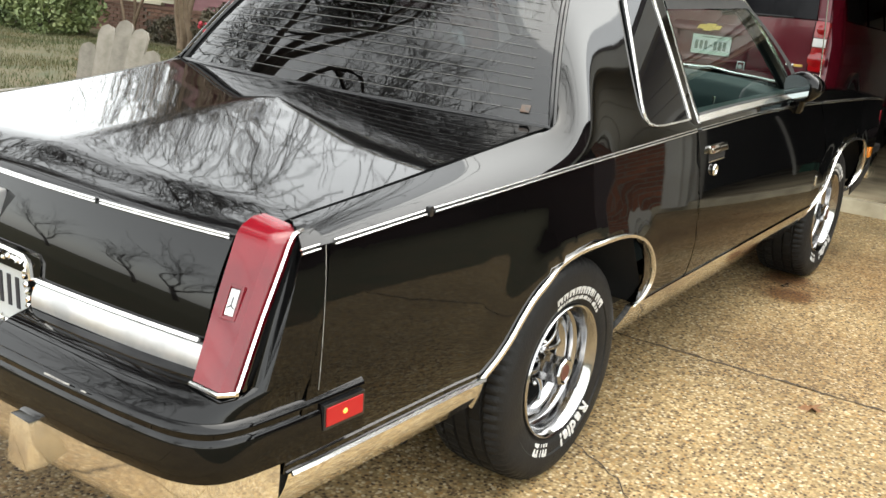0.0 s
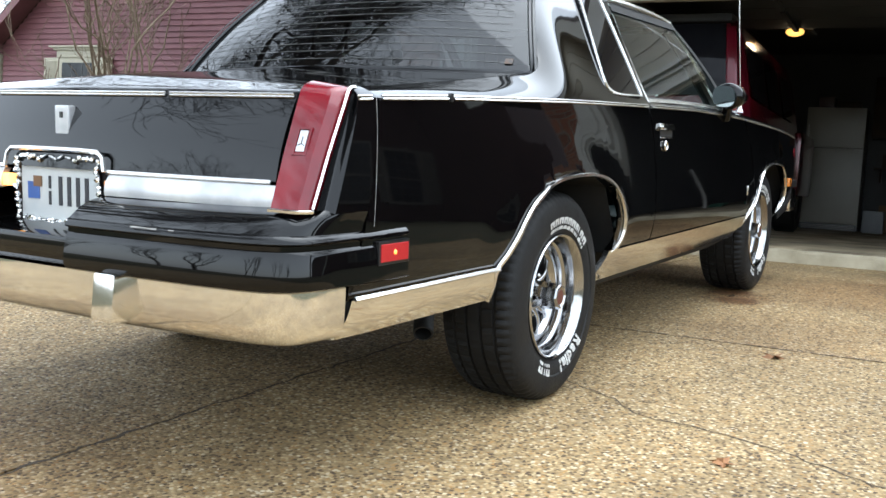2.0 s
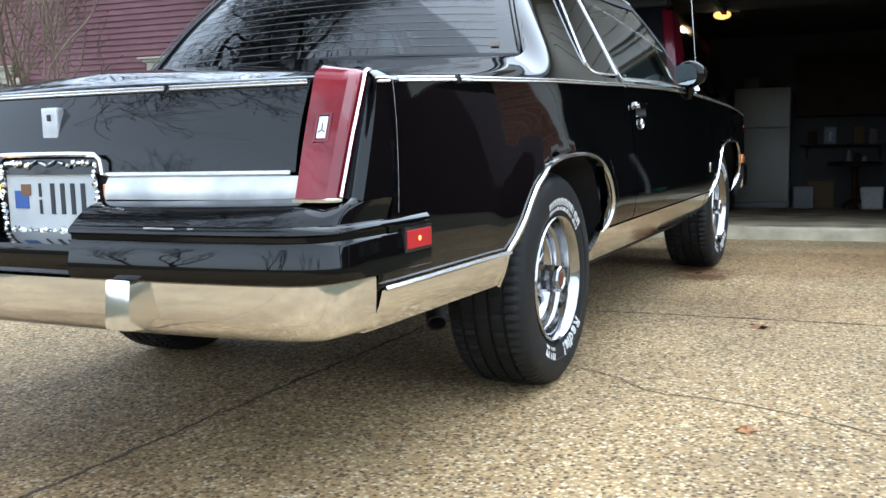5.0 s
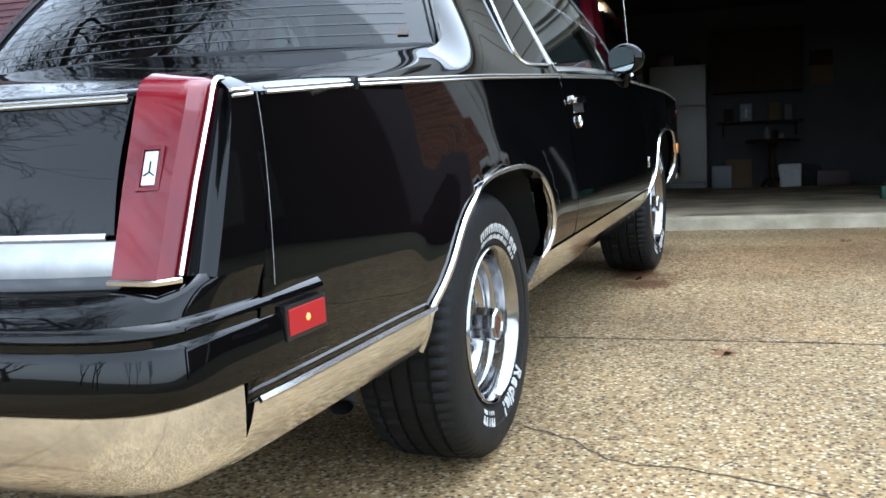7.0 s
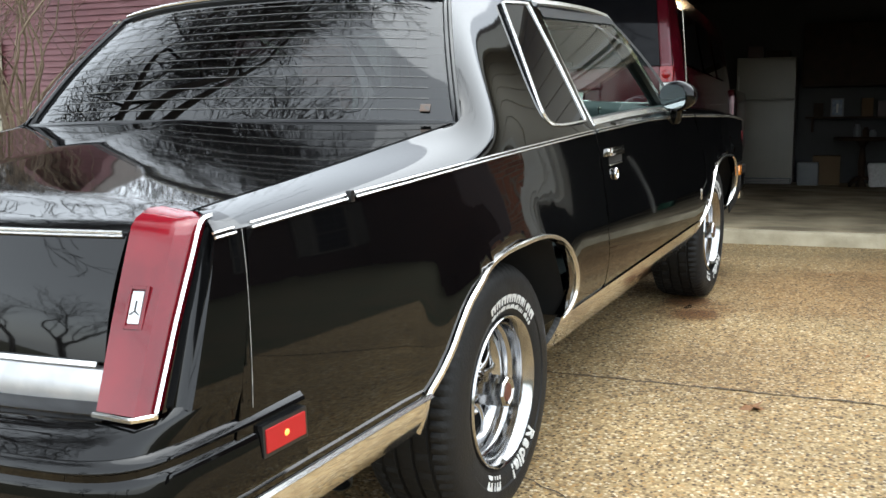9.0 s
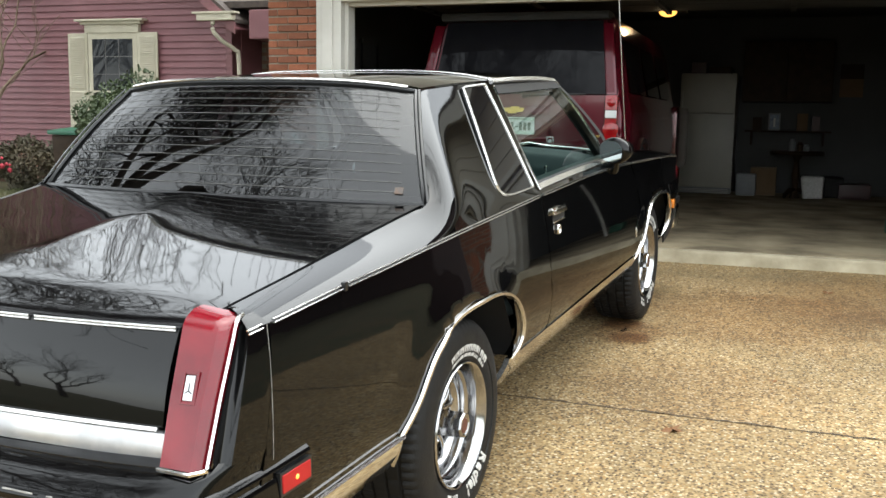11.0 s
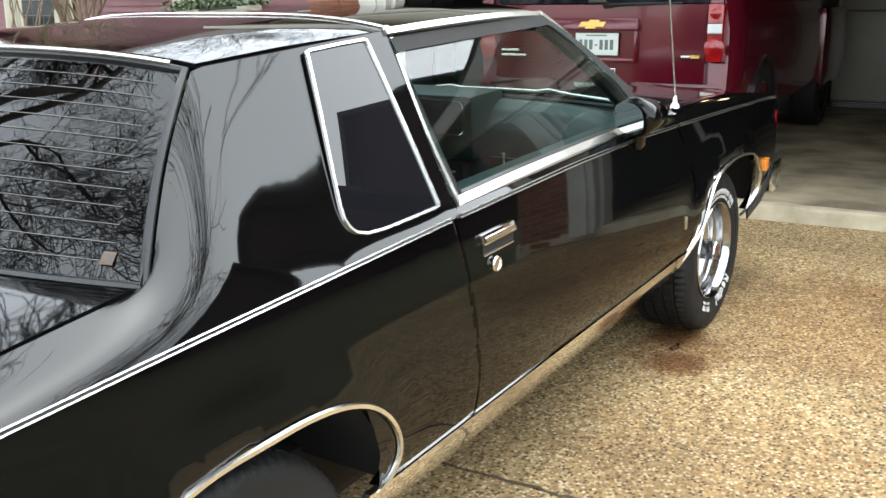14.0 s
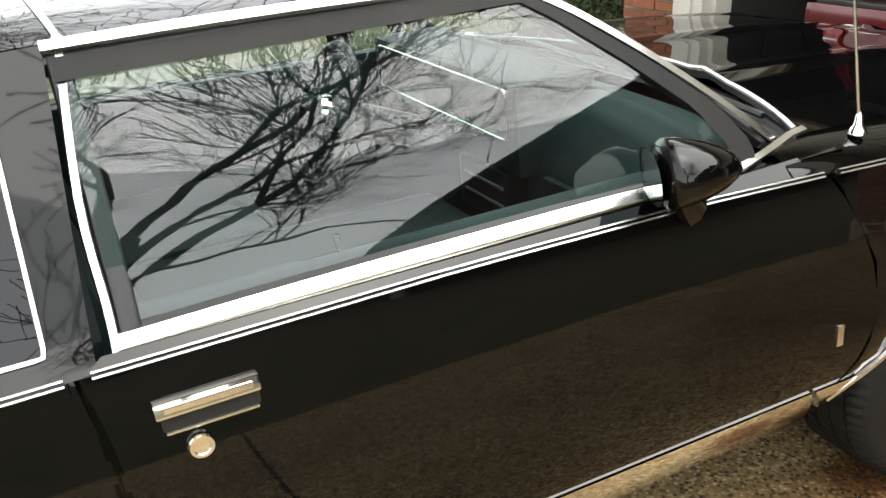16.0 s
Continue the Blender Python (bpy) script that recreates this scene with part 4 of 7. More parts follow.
# rear glass, bowed, in a black frame with a bright inner edge
rear_window = sheet("rear_window", flip_to(loft(rear_glass, 30, 12), (0, 0.6, 0.9)), TINTED, car, "dark tinted rear window with defroster lines")
edge_loop = [rear_glass(u, 0) for u in np.linspace(0, 1, 31)] + [rear_glass(1, v) for v in np.linspace(0.1, 0.9, 9)] + [rear_glass(u, 1) for u in np.linspace(1, 0, 31)] + [rear_glass(0, v) for v in np.linspace(0.9, 0.1, 9)]
sheet("window_seal", rod([p + Vector((0, -0.002, 0.002)) for p in edge_loop], 0.008, 6, True), TRIM_BLACK, rear_window)
for s in (0, 1):
    sheet("reveal_trim", ribbon([rear_glass(s, v) + Vector((0.016 * (2 * s - 1), -0.008, 0.006)) for v in np.linspace(0, 1, 9)], (0.45 * (2 * s - 1), -0.7, 0.5), 0.010, 0.004), TRIM_BLACK, rear_window)
sheet("reveal_trim", ribbon([rear_glass(u, 1) + Vector((0, -0.006, 0.012)) for u in np.linspace(0.02, 0.98, 25)], (0, -0.7, 0.7), 0.010, 0.004), BRIGHT, rear_window)
HEAT = stuff_mat("defroster_line", (0.085, 0.084, 0.08), (0.11, 0.106, 0.10), rough=0.5)
for k in range(12):
    v = 0.09 + 0.074 * k
    part("defroster_line", ribbon([rear_glass(u, v) + Vector((0, -0.0012, 0.0012)) for u in np.linspace(0.04, 0.96, 25)], (0, -0.7, 0.7), 0.0016, 0.0005), HEAT, rear_window)
part("sticker", ribbon([rear_glass(u, 0.10) + Vector((0, -0.002, 0.002)) for u in (0.945, 0.962)], (0, -0.7, 0.7), 0.026, 0.001), stuff_mat("faded_sticker", (0.0378, 0.0365, 0.0347), (0.0756, 0.0378, 0.0189), rough=0.6, scale=60), rear_window)


# deck lid with its rear face
def deck_edge_y(x):
    return -1.178 + 0.052 * (x / 0.70) ** 2


def deck_f(u, v):
    s = 2 * v - 1
    x = (0.735 + 0.026 * max(0.0, (u - 0.55) / 0.45) ** 2) * s
    yr, yf = deck_edge_y(x), -0.075 - 0.135 * (1 - s * s)
    w = u
    y = yr + (yf - yr) * w
    # the lid folds along its middle into two nearly flat halves
    z = deck_z(y) + (0.030 * (1 - abs(s)) + 0.006 * (1 - s * s)) * min(1, w * 8)
    z -= 0.016 * max(0, 1 - w / 0.035) ** 2
    return Vector((x, y, z))


def deck_u(u):
    return u ** 1.8


sheet("deck_lid", flange(flip_to(loft(lambda u, v: deck_f(deck_u(u), v), 36, 34), (0, -0.5, 0.5)), (0, 0, -0.02)), PAINT, car, "glossy black trunk lid mirroring sky and branches")


def rear_face(u, v, x1=0.70):
    x = (2 * u - 1) * x1
    top = Vector((x, deck_edge_y(x) - 0.002, 0.948))
    bot = Vector((x, -1.244 + 0.042 * (x / 0.70) ** 2, 0.752))
    return top.lerp(bot, v) + Vector((0, -0.010, 0)) * math.sin(math.pi * v)


sheet("rear_face", flange(flip_to(loft(rear_face, 30, 8), (0, 0, 0.8)), (0, 0.03, 0)), PAINT, car, "black trunk face between the taillights")
for z0, dz in ((0.0, 0.0034), (0.0, -0.0034)):
    for sgn in (-1, 1):
        sheet("deck_molding", ribbon([rear_face(0.5 + sgn * t, 0.02) + Vector((0, -0.004, dz)) for t in np.linspace(0.243, 0.497, 10)], (0, -0.8, 0.6), 0.005, 0.004), BRIGHT, car)
    sheet("deck_molding", ribbon([rear_face(0.5 + t, 0.02) + Vector((0, -0.004, dz)) for t in np.linspace(-0.232, 0.232, 12)], (0, -0.8, 0.6), 0.005, 0.004), BRIGHT, car)
# bright line under the face, stepping up round the plate
low = [rear_face(u, 1.0) + Vector((0, -0.004, -0.003)) for u in np.linspace(0.995, 0.64, 9)]
step = [Vector((0.195, -1.252, 0.752)), Vector((0.187, -1.25, 0.785)), Vector((0.170, -1.25, 0.797)), Vector((0.10, -1.25, 0.799))]
line = low + step + [Vector((-p.x, p.y, p.z)) for p in (low + step)[::-1]]
sheet("face_molding", ribbon(line, (0, -0.85, 0.5), 0.011, 0.007), BRIGHT, car)


def strip_f(u, v, a=0.205, b=0.728):
    x = a + (b - a) * u
    y = -1.252 + 0.040 * (x / 0.70) ** 2
    return Vector((x, y - 0.014 * v - 0.006 * math.sin(math.pi * v), 0.744 - 0.050 * v))


pair("silver_strip", flange(flip_to(loft(strip_f, 12, 5), (0, 0, 0.75)), (0, 0.02, 0)), SILVER, car, "wide satin silver strip under the trunk face")
for sg in (-1, 1):
    lamp = part("reverse_lamp", box(sg * 0.196 - 0.016, -1.256 + 0.012 * (sg > 0), 0.697, sg * 0.196 + 0.016, -1.232, 0.730, 0.006), AMBER if sg > 0 else AMBER_LIT, car, "small amber lamp beside the plate")
# trunk lock emblem
emblem = part("trunk_emblem", box(-0.026, -1.225, 0.835, 0.026, -1.20, 0.912, 0.005), SILVER, car, "chrome trunk lock cover with a dark keyhole", m=pose(0.0, 0, 0))
part("keyhole", box(-0.006, -1.2275, 0.880, 0.006, -1.222, 0.896, 0.002), TRIM_BLACK, emblem)

# number plate in its recess, with a chrome beaded frame
sheet("plate_recess", flip_to(box(-0.19, -1.226, 0.60, 0.19, -1.19, 0.79), (0, -1, 0.7)), DARK, car)
plate = part("number_plate", box(-0.152, -1.262, 0.618, 0.152, -1.258, 0.772, 0.0), PLATE, car, "white state plate in a chrome beaded frame", m=pose(0, 0.026, 0))
part("plate_word", box(-0.075, -1.2645, 0.7515, 0.075, -1.262, 0.7605), PLATE_INK, plate)
part("plate_crest", box(-0.125, -1.2645, 0.668, -0.078, -1.262, 0.712, 0.0), PLATE_BLUE, plate)
part("plate_crest", box(-0.10, -1.2655, 0.700, -0.068, -1.263, 0.728, 0.0), stuff_mat("plate_brown", (0.126, 0.0567, 0.0189), (0.151, 0.0756, 0.0315)), plate)
for x0 in (-0.040, 0.000, 0.034, 0.068, 0.102):
    w = 0.008 if x0 < 0 else 0.013
    for zz in ((0.655, 0.690), (0.697, 0.730)) if x0 < 0 else ((0.655, 0.730),):
        part("plate_figure", box(x0, -1.2645, zz[0], x0 + w, -1.262, zz[1]), PLATE_INK, plate)
bead = bmesh.new()
bmesh.ops.create_icosphere(bead, subdivisions=1, radius=0.0095)
bead_me = bpy.data.meshes.new("bead")
bead.to_mesh(bead_me)
bead.free()
bead_me.materials.append(CHROME)
rng = random.Random(4)
ring = [(-0.160 + 0.32 * k / 18, 0.614) for k in range(19)] + [(-0.160 + 0.32 * k / 18, 0.776) for k in range(19) if not 5 < k < 13] + [(sx, 0.63 + 0.0162 * k) for sx in (-0.160, 0.160) for k in range(9)]
for bx, bz in ring:
    ob = new("bead", bead_me)
    ob.parent = plate
    ob.location = (bx + rng.uniform(-0.004, 0.004), -1.268 + rng.uniform(-0.004, 0.002), bz + rng.uniform(-0.004, 0.004))
    ob.rotation_euler = (rng.random(), rng.random(), rng.random())
    ob.scale = [rng.uniform(0.8, 1.15)] * 3
sheet("frame_scroll", rod(smooth_line([(-0.055, -1.268, 0.776), (-0.03, -1.268, 0.783), (0, -1.268, 0.773), (0.03, -1.268, 0.783), (0.055, -1.268, 0.776)], 5), 0.004, 5), CHROME, plate)

# taillights
LROWS = ((0.0, 0.740, -1.264, 0.832, -1.238, 0.700), (0.5, 0.728, -1.206, 0.823, -1.172, 0.822), (0.84, 0.719, -1.152, 0.815, -1.108, 0.930), (0.92, 0.716, -1.136, 0.811, -1.090, 0.960), (0.97, 0.713, -1.118, 0.806, -1.074, 0.974), (1.0, 0.708, -1.088, 0.800, -1.050, 0.981))


def lens_f(u, v):
    ts = [r[0] for r in LROWS]
    xi, yi, xo, yo, z = (float(np.interp(v, ts, [r[k] for r in LROWS])) for k in (1, 2, 3, 4, 5))
    drop = float(np.interp(v, (0.88, 0.97, 1.0), (0.0, 0.007, 0.014)))
    p = Vector((xi, yi, z)).lerp(Vector((xo, yo, z - drop)), u)
    ridge = min(u / 0.75, (1 - u) / 0.25)
    return p + Vector((0.006, -0.020, 0)) * ridge


for sgn, tail_bm in ((1, None), (-1, None)):
    b = flange(flip_to(loft(lens_f, 8, 24), (0.6, -0.9, 0.8)), (0, 0.03, 0))
    b = b if sgn > 0 else mirrored(b)
    tl = sheet("taillight", b, LENS, car, "tall narrow red taillight with a chrome edge")
    e = [lens_f(1, v) + Vector((0.004, -0.002, 0.001)) for v in np.linspace(0.0, 1.0, 27)]
    e2 = [lens_f(u, 0) + Vector((0, -0.003, -0.004)) for u in np.linspace(-0.02, 1.04, 8)]
    for ln, out in ((e, (0.7, -0.7, 0.1)), (e2, (0.2, -1, -0.2))):
        b = ribbon(ln, out, 0.008, 0.005)
        sheet("lens_trim", b if sgn > 0 else mirrored(b), BRIGHT, tl)
    seat_m = Matrix.Translation(lens_f(0.40, 0.57) + Vector((0, -0.0005, 0))) @ Matrix.Rotation(radians(8), 4, "Z") @ Matrix.Rotation(radians(-26), 4, "X")
    frame_b = bmesh.new()
    for x0, z0, x1, z1 in ((-0.0185, -0.034, -0.0125, 0.034), (0.0125, -0.034, 0.0185, 0.034), (-0.0125, 0.028, 0.0125, 0.034), (-0.0125, -0.034, 0.0125, -0.028)):
        box(x0, -0.003, z0, x1, 0.006, z1, 0.001, frame_b)
    bits = [("badge_surround", frame_b, LENS, ""), ("badge", box(-0.0105, -0.0025, -0.0255, 0.0105, 0.006, 0.0255, 0.0015), SILVER, "small chrome badge with a dark star")]
    for nm, bb, mt, lb in bits:
        bmesh.ops.transform(bb, matrix=seat_m, verts=bb.verts)
        bd = part(nm, bb if sgn > 0 else mirrored(bb), mt, tl, lb)
    for turn, ln in ((0, 0.016), (125, 0.010), (-125, 0.010)):
        bb = box(-0.0011, -0.0034, 0.0, 0.0011, -0.0022, ln)
        bmesh.ops.transform(bb, matrix=seat_m @ Matrix.Translation((0, 0, -0.006)) @ Matrix.Rotation(radians(turn), 4, "Y"), verts=bb.verts)
        part("star_ray", bb if sgn > 0 else mirrored(bb), TRIM_BLACK, bd)
    gap = loft(lambda u, v: lens_f(-0.10 * (1 - u), v) + Vector((0, 0.020, 0)), 2, 16)
    sheet("lamp_gap", gap if sgn > 0 else mirrored(gap), DARK, tl)


# corner piece between the lamp and the quarter panel, with its crease
def corner_f(u, v):
    t = max(0.0, v)
    a = lens_f(1, t * 0.93) + Vector((0.010, 0.004, 0))
    z2 = 0.69 + 0.256 * t
    cy = -1.188 + 0.38 * (z2 - 0.69)
    c = Vector((side_x(cy, z2) - 0.0015, cy, z2))
    d = Vector((side_x(-1.062 + 0.04 * t, z2) + 0.0005, -1.066 + 0.042 * t, z2))
    if u < 0.45:
        k = u / 0.45
        return a.lerp(c, k) + Vector((-0.013, 0.010, 0)) * math.sin(math.pi * k) ** 1.5
    k = (u - 0.45) / 0.55
    p = c.lerp(d, k)
    return Vector((side_x(p.y, p.z) - 0.0015 * (1 - k), p.y, p.z))


pair("quarter_end_cap", flange(flip_to(loft(corner_f, 20, 16), (0.5, -0.9, 0.8)), (-0.01, 0.012, 0)), PAINT, car, "black end cap beside the taillight")


def cap_top(u, v):
    a = corner_f(u, 1)
    b = Vector((0.745 + 0.012 * u, -1.03, 0.974))
    p = a.lerp(b, v)
    p.z += 0.010 * math.sin(math.pi * v)
    return p


pair("cap_top", flip_to(loft(cap_top, 12, 6), (0.7, -1.0, 0.8)), PAINT, car)

# the bright glint on the gap's bevelled edge, laid on as a grey ribbon
pair("seam_highlight", ribbon([(side_x(-1.060 + 0.028 * k, 0.655 + 0.29 * k) + 0.0006, -1.060 + 0.028 * k, 0.655 + 0.29 * k) for k in np.linspace(0, 1, 9)], (1, 0, 0), 0.0013, 0.0006), GLINT_AND_CHIP, car, "thin grey line painting the highlight on the panel gap's edge")
# bumper: black fascia over a chrome bar
BPATH = [(0.0, -1.372), (0.25, -1.370), (0.5, -1.360), (0.70, -1.343), (0.785, -1.322), (0.832, -1.284), (0.853, -1.225), (0.866, -1.13), (0.8745, -1.03), (0.8800, -0.935)]
bpath = smooth_line([(x, y, 0) for x, y in BPATH], 5)


def sweep_section(path, section, ends=True):
    bm = bmesh.new()
    rows = []
    for i, p in enumerate(path):
        t = (path[min(i + 1, len(path) - 1)] - path[max(i - 1, 0)]).normalized()
        o = Vector((t.y, -t.x, 0))
        if o.dot(Vector((p.x * 0.3, p.y + 0.6, 0))) < 0:
            o = -o
        rows.append([bm.verts.new(Vector((p.x, p.y, z)) + o * (d if d <= 0.004 else 0.004 + (d - 0.004) * min(1.0, max(0.0, (-1.20 - p.y) / 0.08)))) for d, z in section])
    for a, b in zip(rows, rows[1:]):
        for k in range(len(section) - 1):
            bm.faces.new((a[k], a[k + 1], b[k + 1], b[k]))
    if ends:
        bm.faces.new(rows[0])
        bm.faces.new(rows[-1][::-1])
    return flip_to(bm, (0, -0.9, 0.55))


FASCIA = [(-0.030, 0.6445), (-0.0085, 0.6462), (-0.0075, 0.6460), (0.0035, 0.6345), (0.004, 0.630), (-0.006, 0.624), (-0.006, 0.614), (-0.001, 0.608), (0.001, 0.600), (0.009, 0.564), (0.010, 0.542), (0.006, 0.529), (-0.003, 0.524), (-0.16, 0.522)]
right_path = [p for p in bpath if p.x >= 0.20]
bumper_r, bumper_l = pair("bumper_fascia", sweep_section([Vector((0.20, -1.371, 0))] + right_path, FASCIA), PAINT, car, "black rear bumper fascia with a chipped rubbing edge")
# sloped shelf from the lamps down to the fascia's crest, wrapping round the corner
SHELF_IN = smooth_line([(0.20, -1.240, 0.697), (0.50, -1.230, 0.697), (0.72, -1.222, 0.698), (0.80, -1.215, 0.698), (0.838, -1.200, 0.697), (0.8565, -1.165, 0.694), (0.8625, -1.13, 0.692), (0.8660, -1.095, 0.691), (0.8685, -1.064, 0.690)], 6)
SHELF_OUT = smooth_line([(0.20, -1.3615, 0.6462), (0.50, -1.350, 0.6462), (0.695, -1.333, 0.6462), (0.778, -1.313, 0.6462), (0.824, -1.278, 0.6462), (0.845, -1.222, 0.6462), (0.8535, -1.17, 0.6462), (0.8600, -1.12, 0.6462), (0.8650, -1.064, 0.6462)], 6)


def shelf_f(u, v):
    k = u * (len(SHELF_IN) - 1)
    i = min(len(SHELF_IN) - 2, int(k))
    a, b = SHELF_IN[i].lerp(SHELF_IN[i + 1], k - i), SHELF_OUT[i].lerp(SHELF_OUT[i + 1], k - i)
    wide = min(1.0, (b - a).length / 0.12)
    return a.lerp(b, v) + Vector((0, 0, 0.014 * wide * math.sin(math.pi * v) * (0.4 + v)))


pair("bumper_shelf", flip_to(loft(shelf_f, 54, 10), (0.5, -1.0, 0.4)), PAINT, bumper_r)
mid = sweep_section([Vector((x, -1.372, 0)) for x in (-0.2, -0.1, 0.0, 0.1, 0.2)], [(-0.125, 0.615), (-0.03, 0.606), (-0.006, 0.600), (-0.002, 0.592), (-0.006, 0.552), (-0.020, 0.530), (-0.16, 0.525)])
sheet("bumper_middle", mid, PAINT, car, "lower black middle of the bumper below the plate")
chips = ribbon([(0.42, -1.369, 0.6425), (0.44, -1.3685, 0.643), (0.475, -1.367, 0.6422), (0.50, -1.366, 0.6425)], (0, -1, 0.4), 0.004, 0.001)
part("paint_chip", chips, GLINT_AND_CHIP, bumper_r)
chips = ribbon([(0.535, -1.364, 0.6425), (0.55, -1.363, 0.6428)], (0, -1, 0.4), 0.003, 0.001)
part("paint_chip", chips, GLINT_AND_CHIP, bumper_r)
cpath = [p for p in bpath if p.y < -1.14]
cpath = [Vector((-p.x, p.y, 0)) for p in cpath[:0:-1]] + cpath
CHROME_SEC = [(-0.03, 0.5255), (-0.0045, 0.525), (-0.0045, 0.515), (-0.005, 0.49), (-0.008, 0.45), (-0.013, 0.424), (-0.022, 0.411), (-0.04, 0.403), (-0.09, 0.408)]
chrome_bar = sheet("chrome_bumper", sweep_section(cpath, CHROME_SEC, False), CHROME, car, "polished chrome rear bumper bar")
for sgn in (-1, 1):
    g = box(-0.036, -0.028, -0.056, 0.036, 0.03, 0.056, 0.012)
    bmesh.ops.transform(g, matrix=Matrix.Translation((0.36 * sgn, -1.374, 0.475)) @ Matrix.Rotation(radians(-6), 4, "X"), verts=g.verts)
    gd = soft_shade(part("bumper_guard", g, CHROME, chrome_bar))
pair("bumper_end_gap", box(0.66, -1.22, 0.425, 0.832, -1.09, 0.535, 0.01), DARK, car)

# side marker lamp
for sgn in (1, -1):
    mk = part("side_marker", box(-0.012, -0.052, -0.021, 0.0085, 0.052, 0.021, 0.003), LENS_LIT, car, "lit red side marker lamp", m=pose(0.8768 * sgn, -0.993, 0.591, 0, 0, -3.3 if sgn > 0 else 183.3))
    part("marker_bezel", box(-0.014, -0.058, -0.028, 0.0062, 0.058, 0.028, 0.002), TRIM_BLACK, mk)
    b = bmesh.new()
    bmesh.ops.create_icosphere(b, subdivisions=2, radius=0.0075)
    part("marker_bulb", b, BULB_RED, mk, m=pose(0.0045, 0, 0))


# chrome lower trim and rocker, following the side
def low_trim(y0, y1, z_top, z_bot, n, cut0=0.0, cut1=0.0):
    def f(u, v):
        y = y0 + (y1 - y0) * u + cut0 * v * (1 - u) + cut1 * v * u
        z = z_top + (z_bot - z_top) * v
        return Vector((side_x(y, z) + 0.006 + 0.004 * math.sin(math.pi * v), y, z))
    return flange(flip_to(loft(f, n, 6), (0, 1, 0.6)), (-0.02, 0, 0))


pair("lower_trim", low_trim(-1.125, -0.488, 0.490, 0.398, 14, -0.02, 0.02), CHROME, car, "chrome lower quarter trim")
pair("rocker_trim", low_trim(0.36, 2.20, 0.462, 0.345, 30, -0.06, 0.04), CHROME, car, "chrome rocker trim")
pair("rocker_trim", low_trim(2.212, 2.335, 0.462, 0.385, 6, 0.05, -0.02), CHROME, car)
pair("trim_lip", ribbon([(side_x(y, 0.4935) + 0.012, y, 0.4935) for y in np.linspace(-1.125, -0.488, 20)], (1, 0, 0.6), 0.012, 0.006), BRIGHT, car)
pair("rocker_underside", flip_to(loft(lambda u, v: Vector((0.815 - 0.09 * v, 0.30 + 1.9 * u, 0.345 - 0.06 * v)), 4, 3), (0, 1, 0.7)), DARK, car)


# wheel opening lips
def lip(arch, tail):
    pts = smooth_line([(side_x(y, z) + 0.003, y, z) for y, z in arch] + [(side_x(y, z) - 0.004, y, z) for y, z in tail], 3)
    return ribbon(pts, (1, 0, 0), 0.013, 0.008)


pair("wheel_lip", lip([(-0.463, 0.395), (-0.474, 0.44)] + REAR_ARCH, [(0.375, 0.445)]), BRIGHT, car, "bright wheel opening molding")
pair("wheel_lip", lip([(2.270, 0.412)] + FRONT_ARCH, [(3.13, 0.40)]), BRIGHT, car, "bright wheel opening molding")
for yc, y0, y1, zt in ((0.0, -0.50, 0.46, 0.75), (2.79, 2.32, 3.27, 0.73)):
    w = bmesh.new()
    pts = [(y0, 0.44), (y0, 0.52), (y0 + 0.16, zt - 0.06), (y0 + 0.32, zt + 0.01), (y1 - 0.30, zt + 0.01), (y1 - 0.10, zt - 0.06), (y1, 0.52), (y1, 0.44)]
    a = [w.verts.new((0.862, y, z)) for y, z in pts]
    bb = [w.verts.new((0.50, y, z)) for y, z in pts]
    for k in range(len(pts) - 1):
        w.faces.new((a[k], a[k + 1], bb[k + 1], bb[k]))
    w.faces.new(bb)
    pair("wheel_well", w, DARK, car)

# twin bright lines along the side
for y0, y1 in ((-1.012, -0.730), (-0.700, 0.752), (0.790, 2.205), (2.245, 3.55)):
    for dz in (-0.0036, 0.0040):
        pair("side_molding", ribbon([(side_x(y, molding_z(y)) + 0.003 - (0.004 if dz > 0 else 0), y, molding_z(y) + dz) for y in np.linspace(y0, y1, 16)], (1, 0, 0.6), 0.0042, 0.005), BRIGHT, car)
for dz in (-0.0036, 0.0040):
    pair("side_molding", ribbon([(side_x(y, molding_z(y)) + 0.003 - (0.004 if dz > 0 else 0), y, molding_z(y) + dz) for y in (-1.098, -1.075, -1.052)], (1, 0, 0.6), 0.0042, 0.005), BRIGHT, car)
pair("molding_clip", box(side_x(-0.715, 0.957) - 0.004, -0.722, 0.947, side_x(-0.715, 0.957) + 0.008, -0.708, 0.969, 0.002), TRIM_BLACK, car)


# quarter window, flush, with its bright surround
QW = [(0.432, 1.085), (0.428, 1.060), (0.432, 1.042), (0.446, 1.028), (0.475, 1.019), (0.53, 1.015), (0.62, 1.0155), (0.725, 1.017), (0.7365, 1.0185), (0.739, 1.030), (0.745, 1.20), (0.7525, 1.384), (0.752, 1.3945), (0.742, 1.3965), (0.65, 1.3945), (0.556, 1.391), (0.5455, 1.389), (0.541, 1.379), (0.50, 1.27), (0.462, 1.17)]
qb = bmesh.new()
qb.faces.new([qb.verts.new((0, y, z)) for y, z in QW])
bmesh.ops.triangulate(qb, faces=qb.faces[:])
for k in range(1, 16):
    bmesh.ops.bisect_plane(qb, geom=qb.verts[:] + qb.edges[:] + qb.faces[:], plane_co=(0, 0, 1.01 + 0.025 * k), plane_no=(0, 0, 1), dist=1e-5)
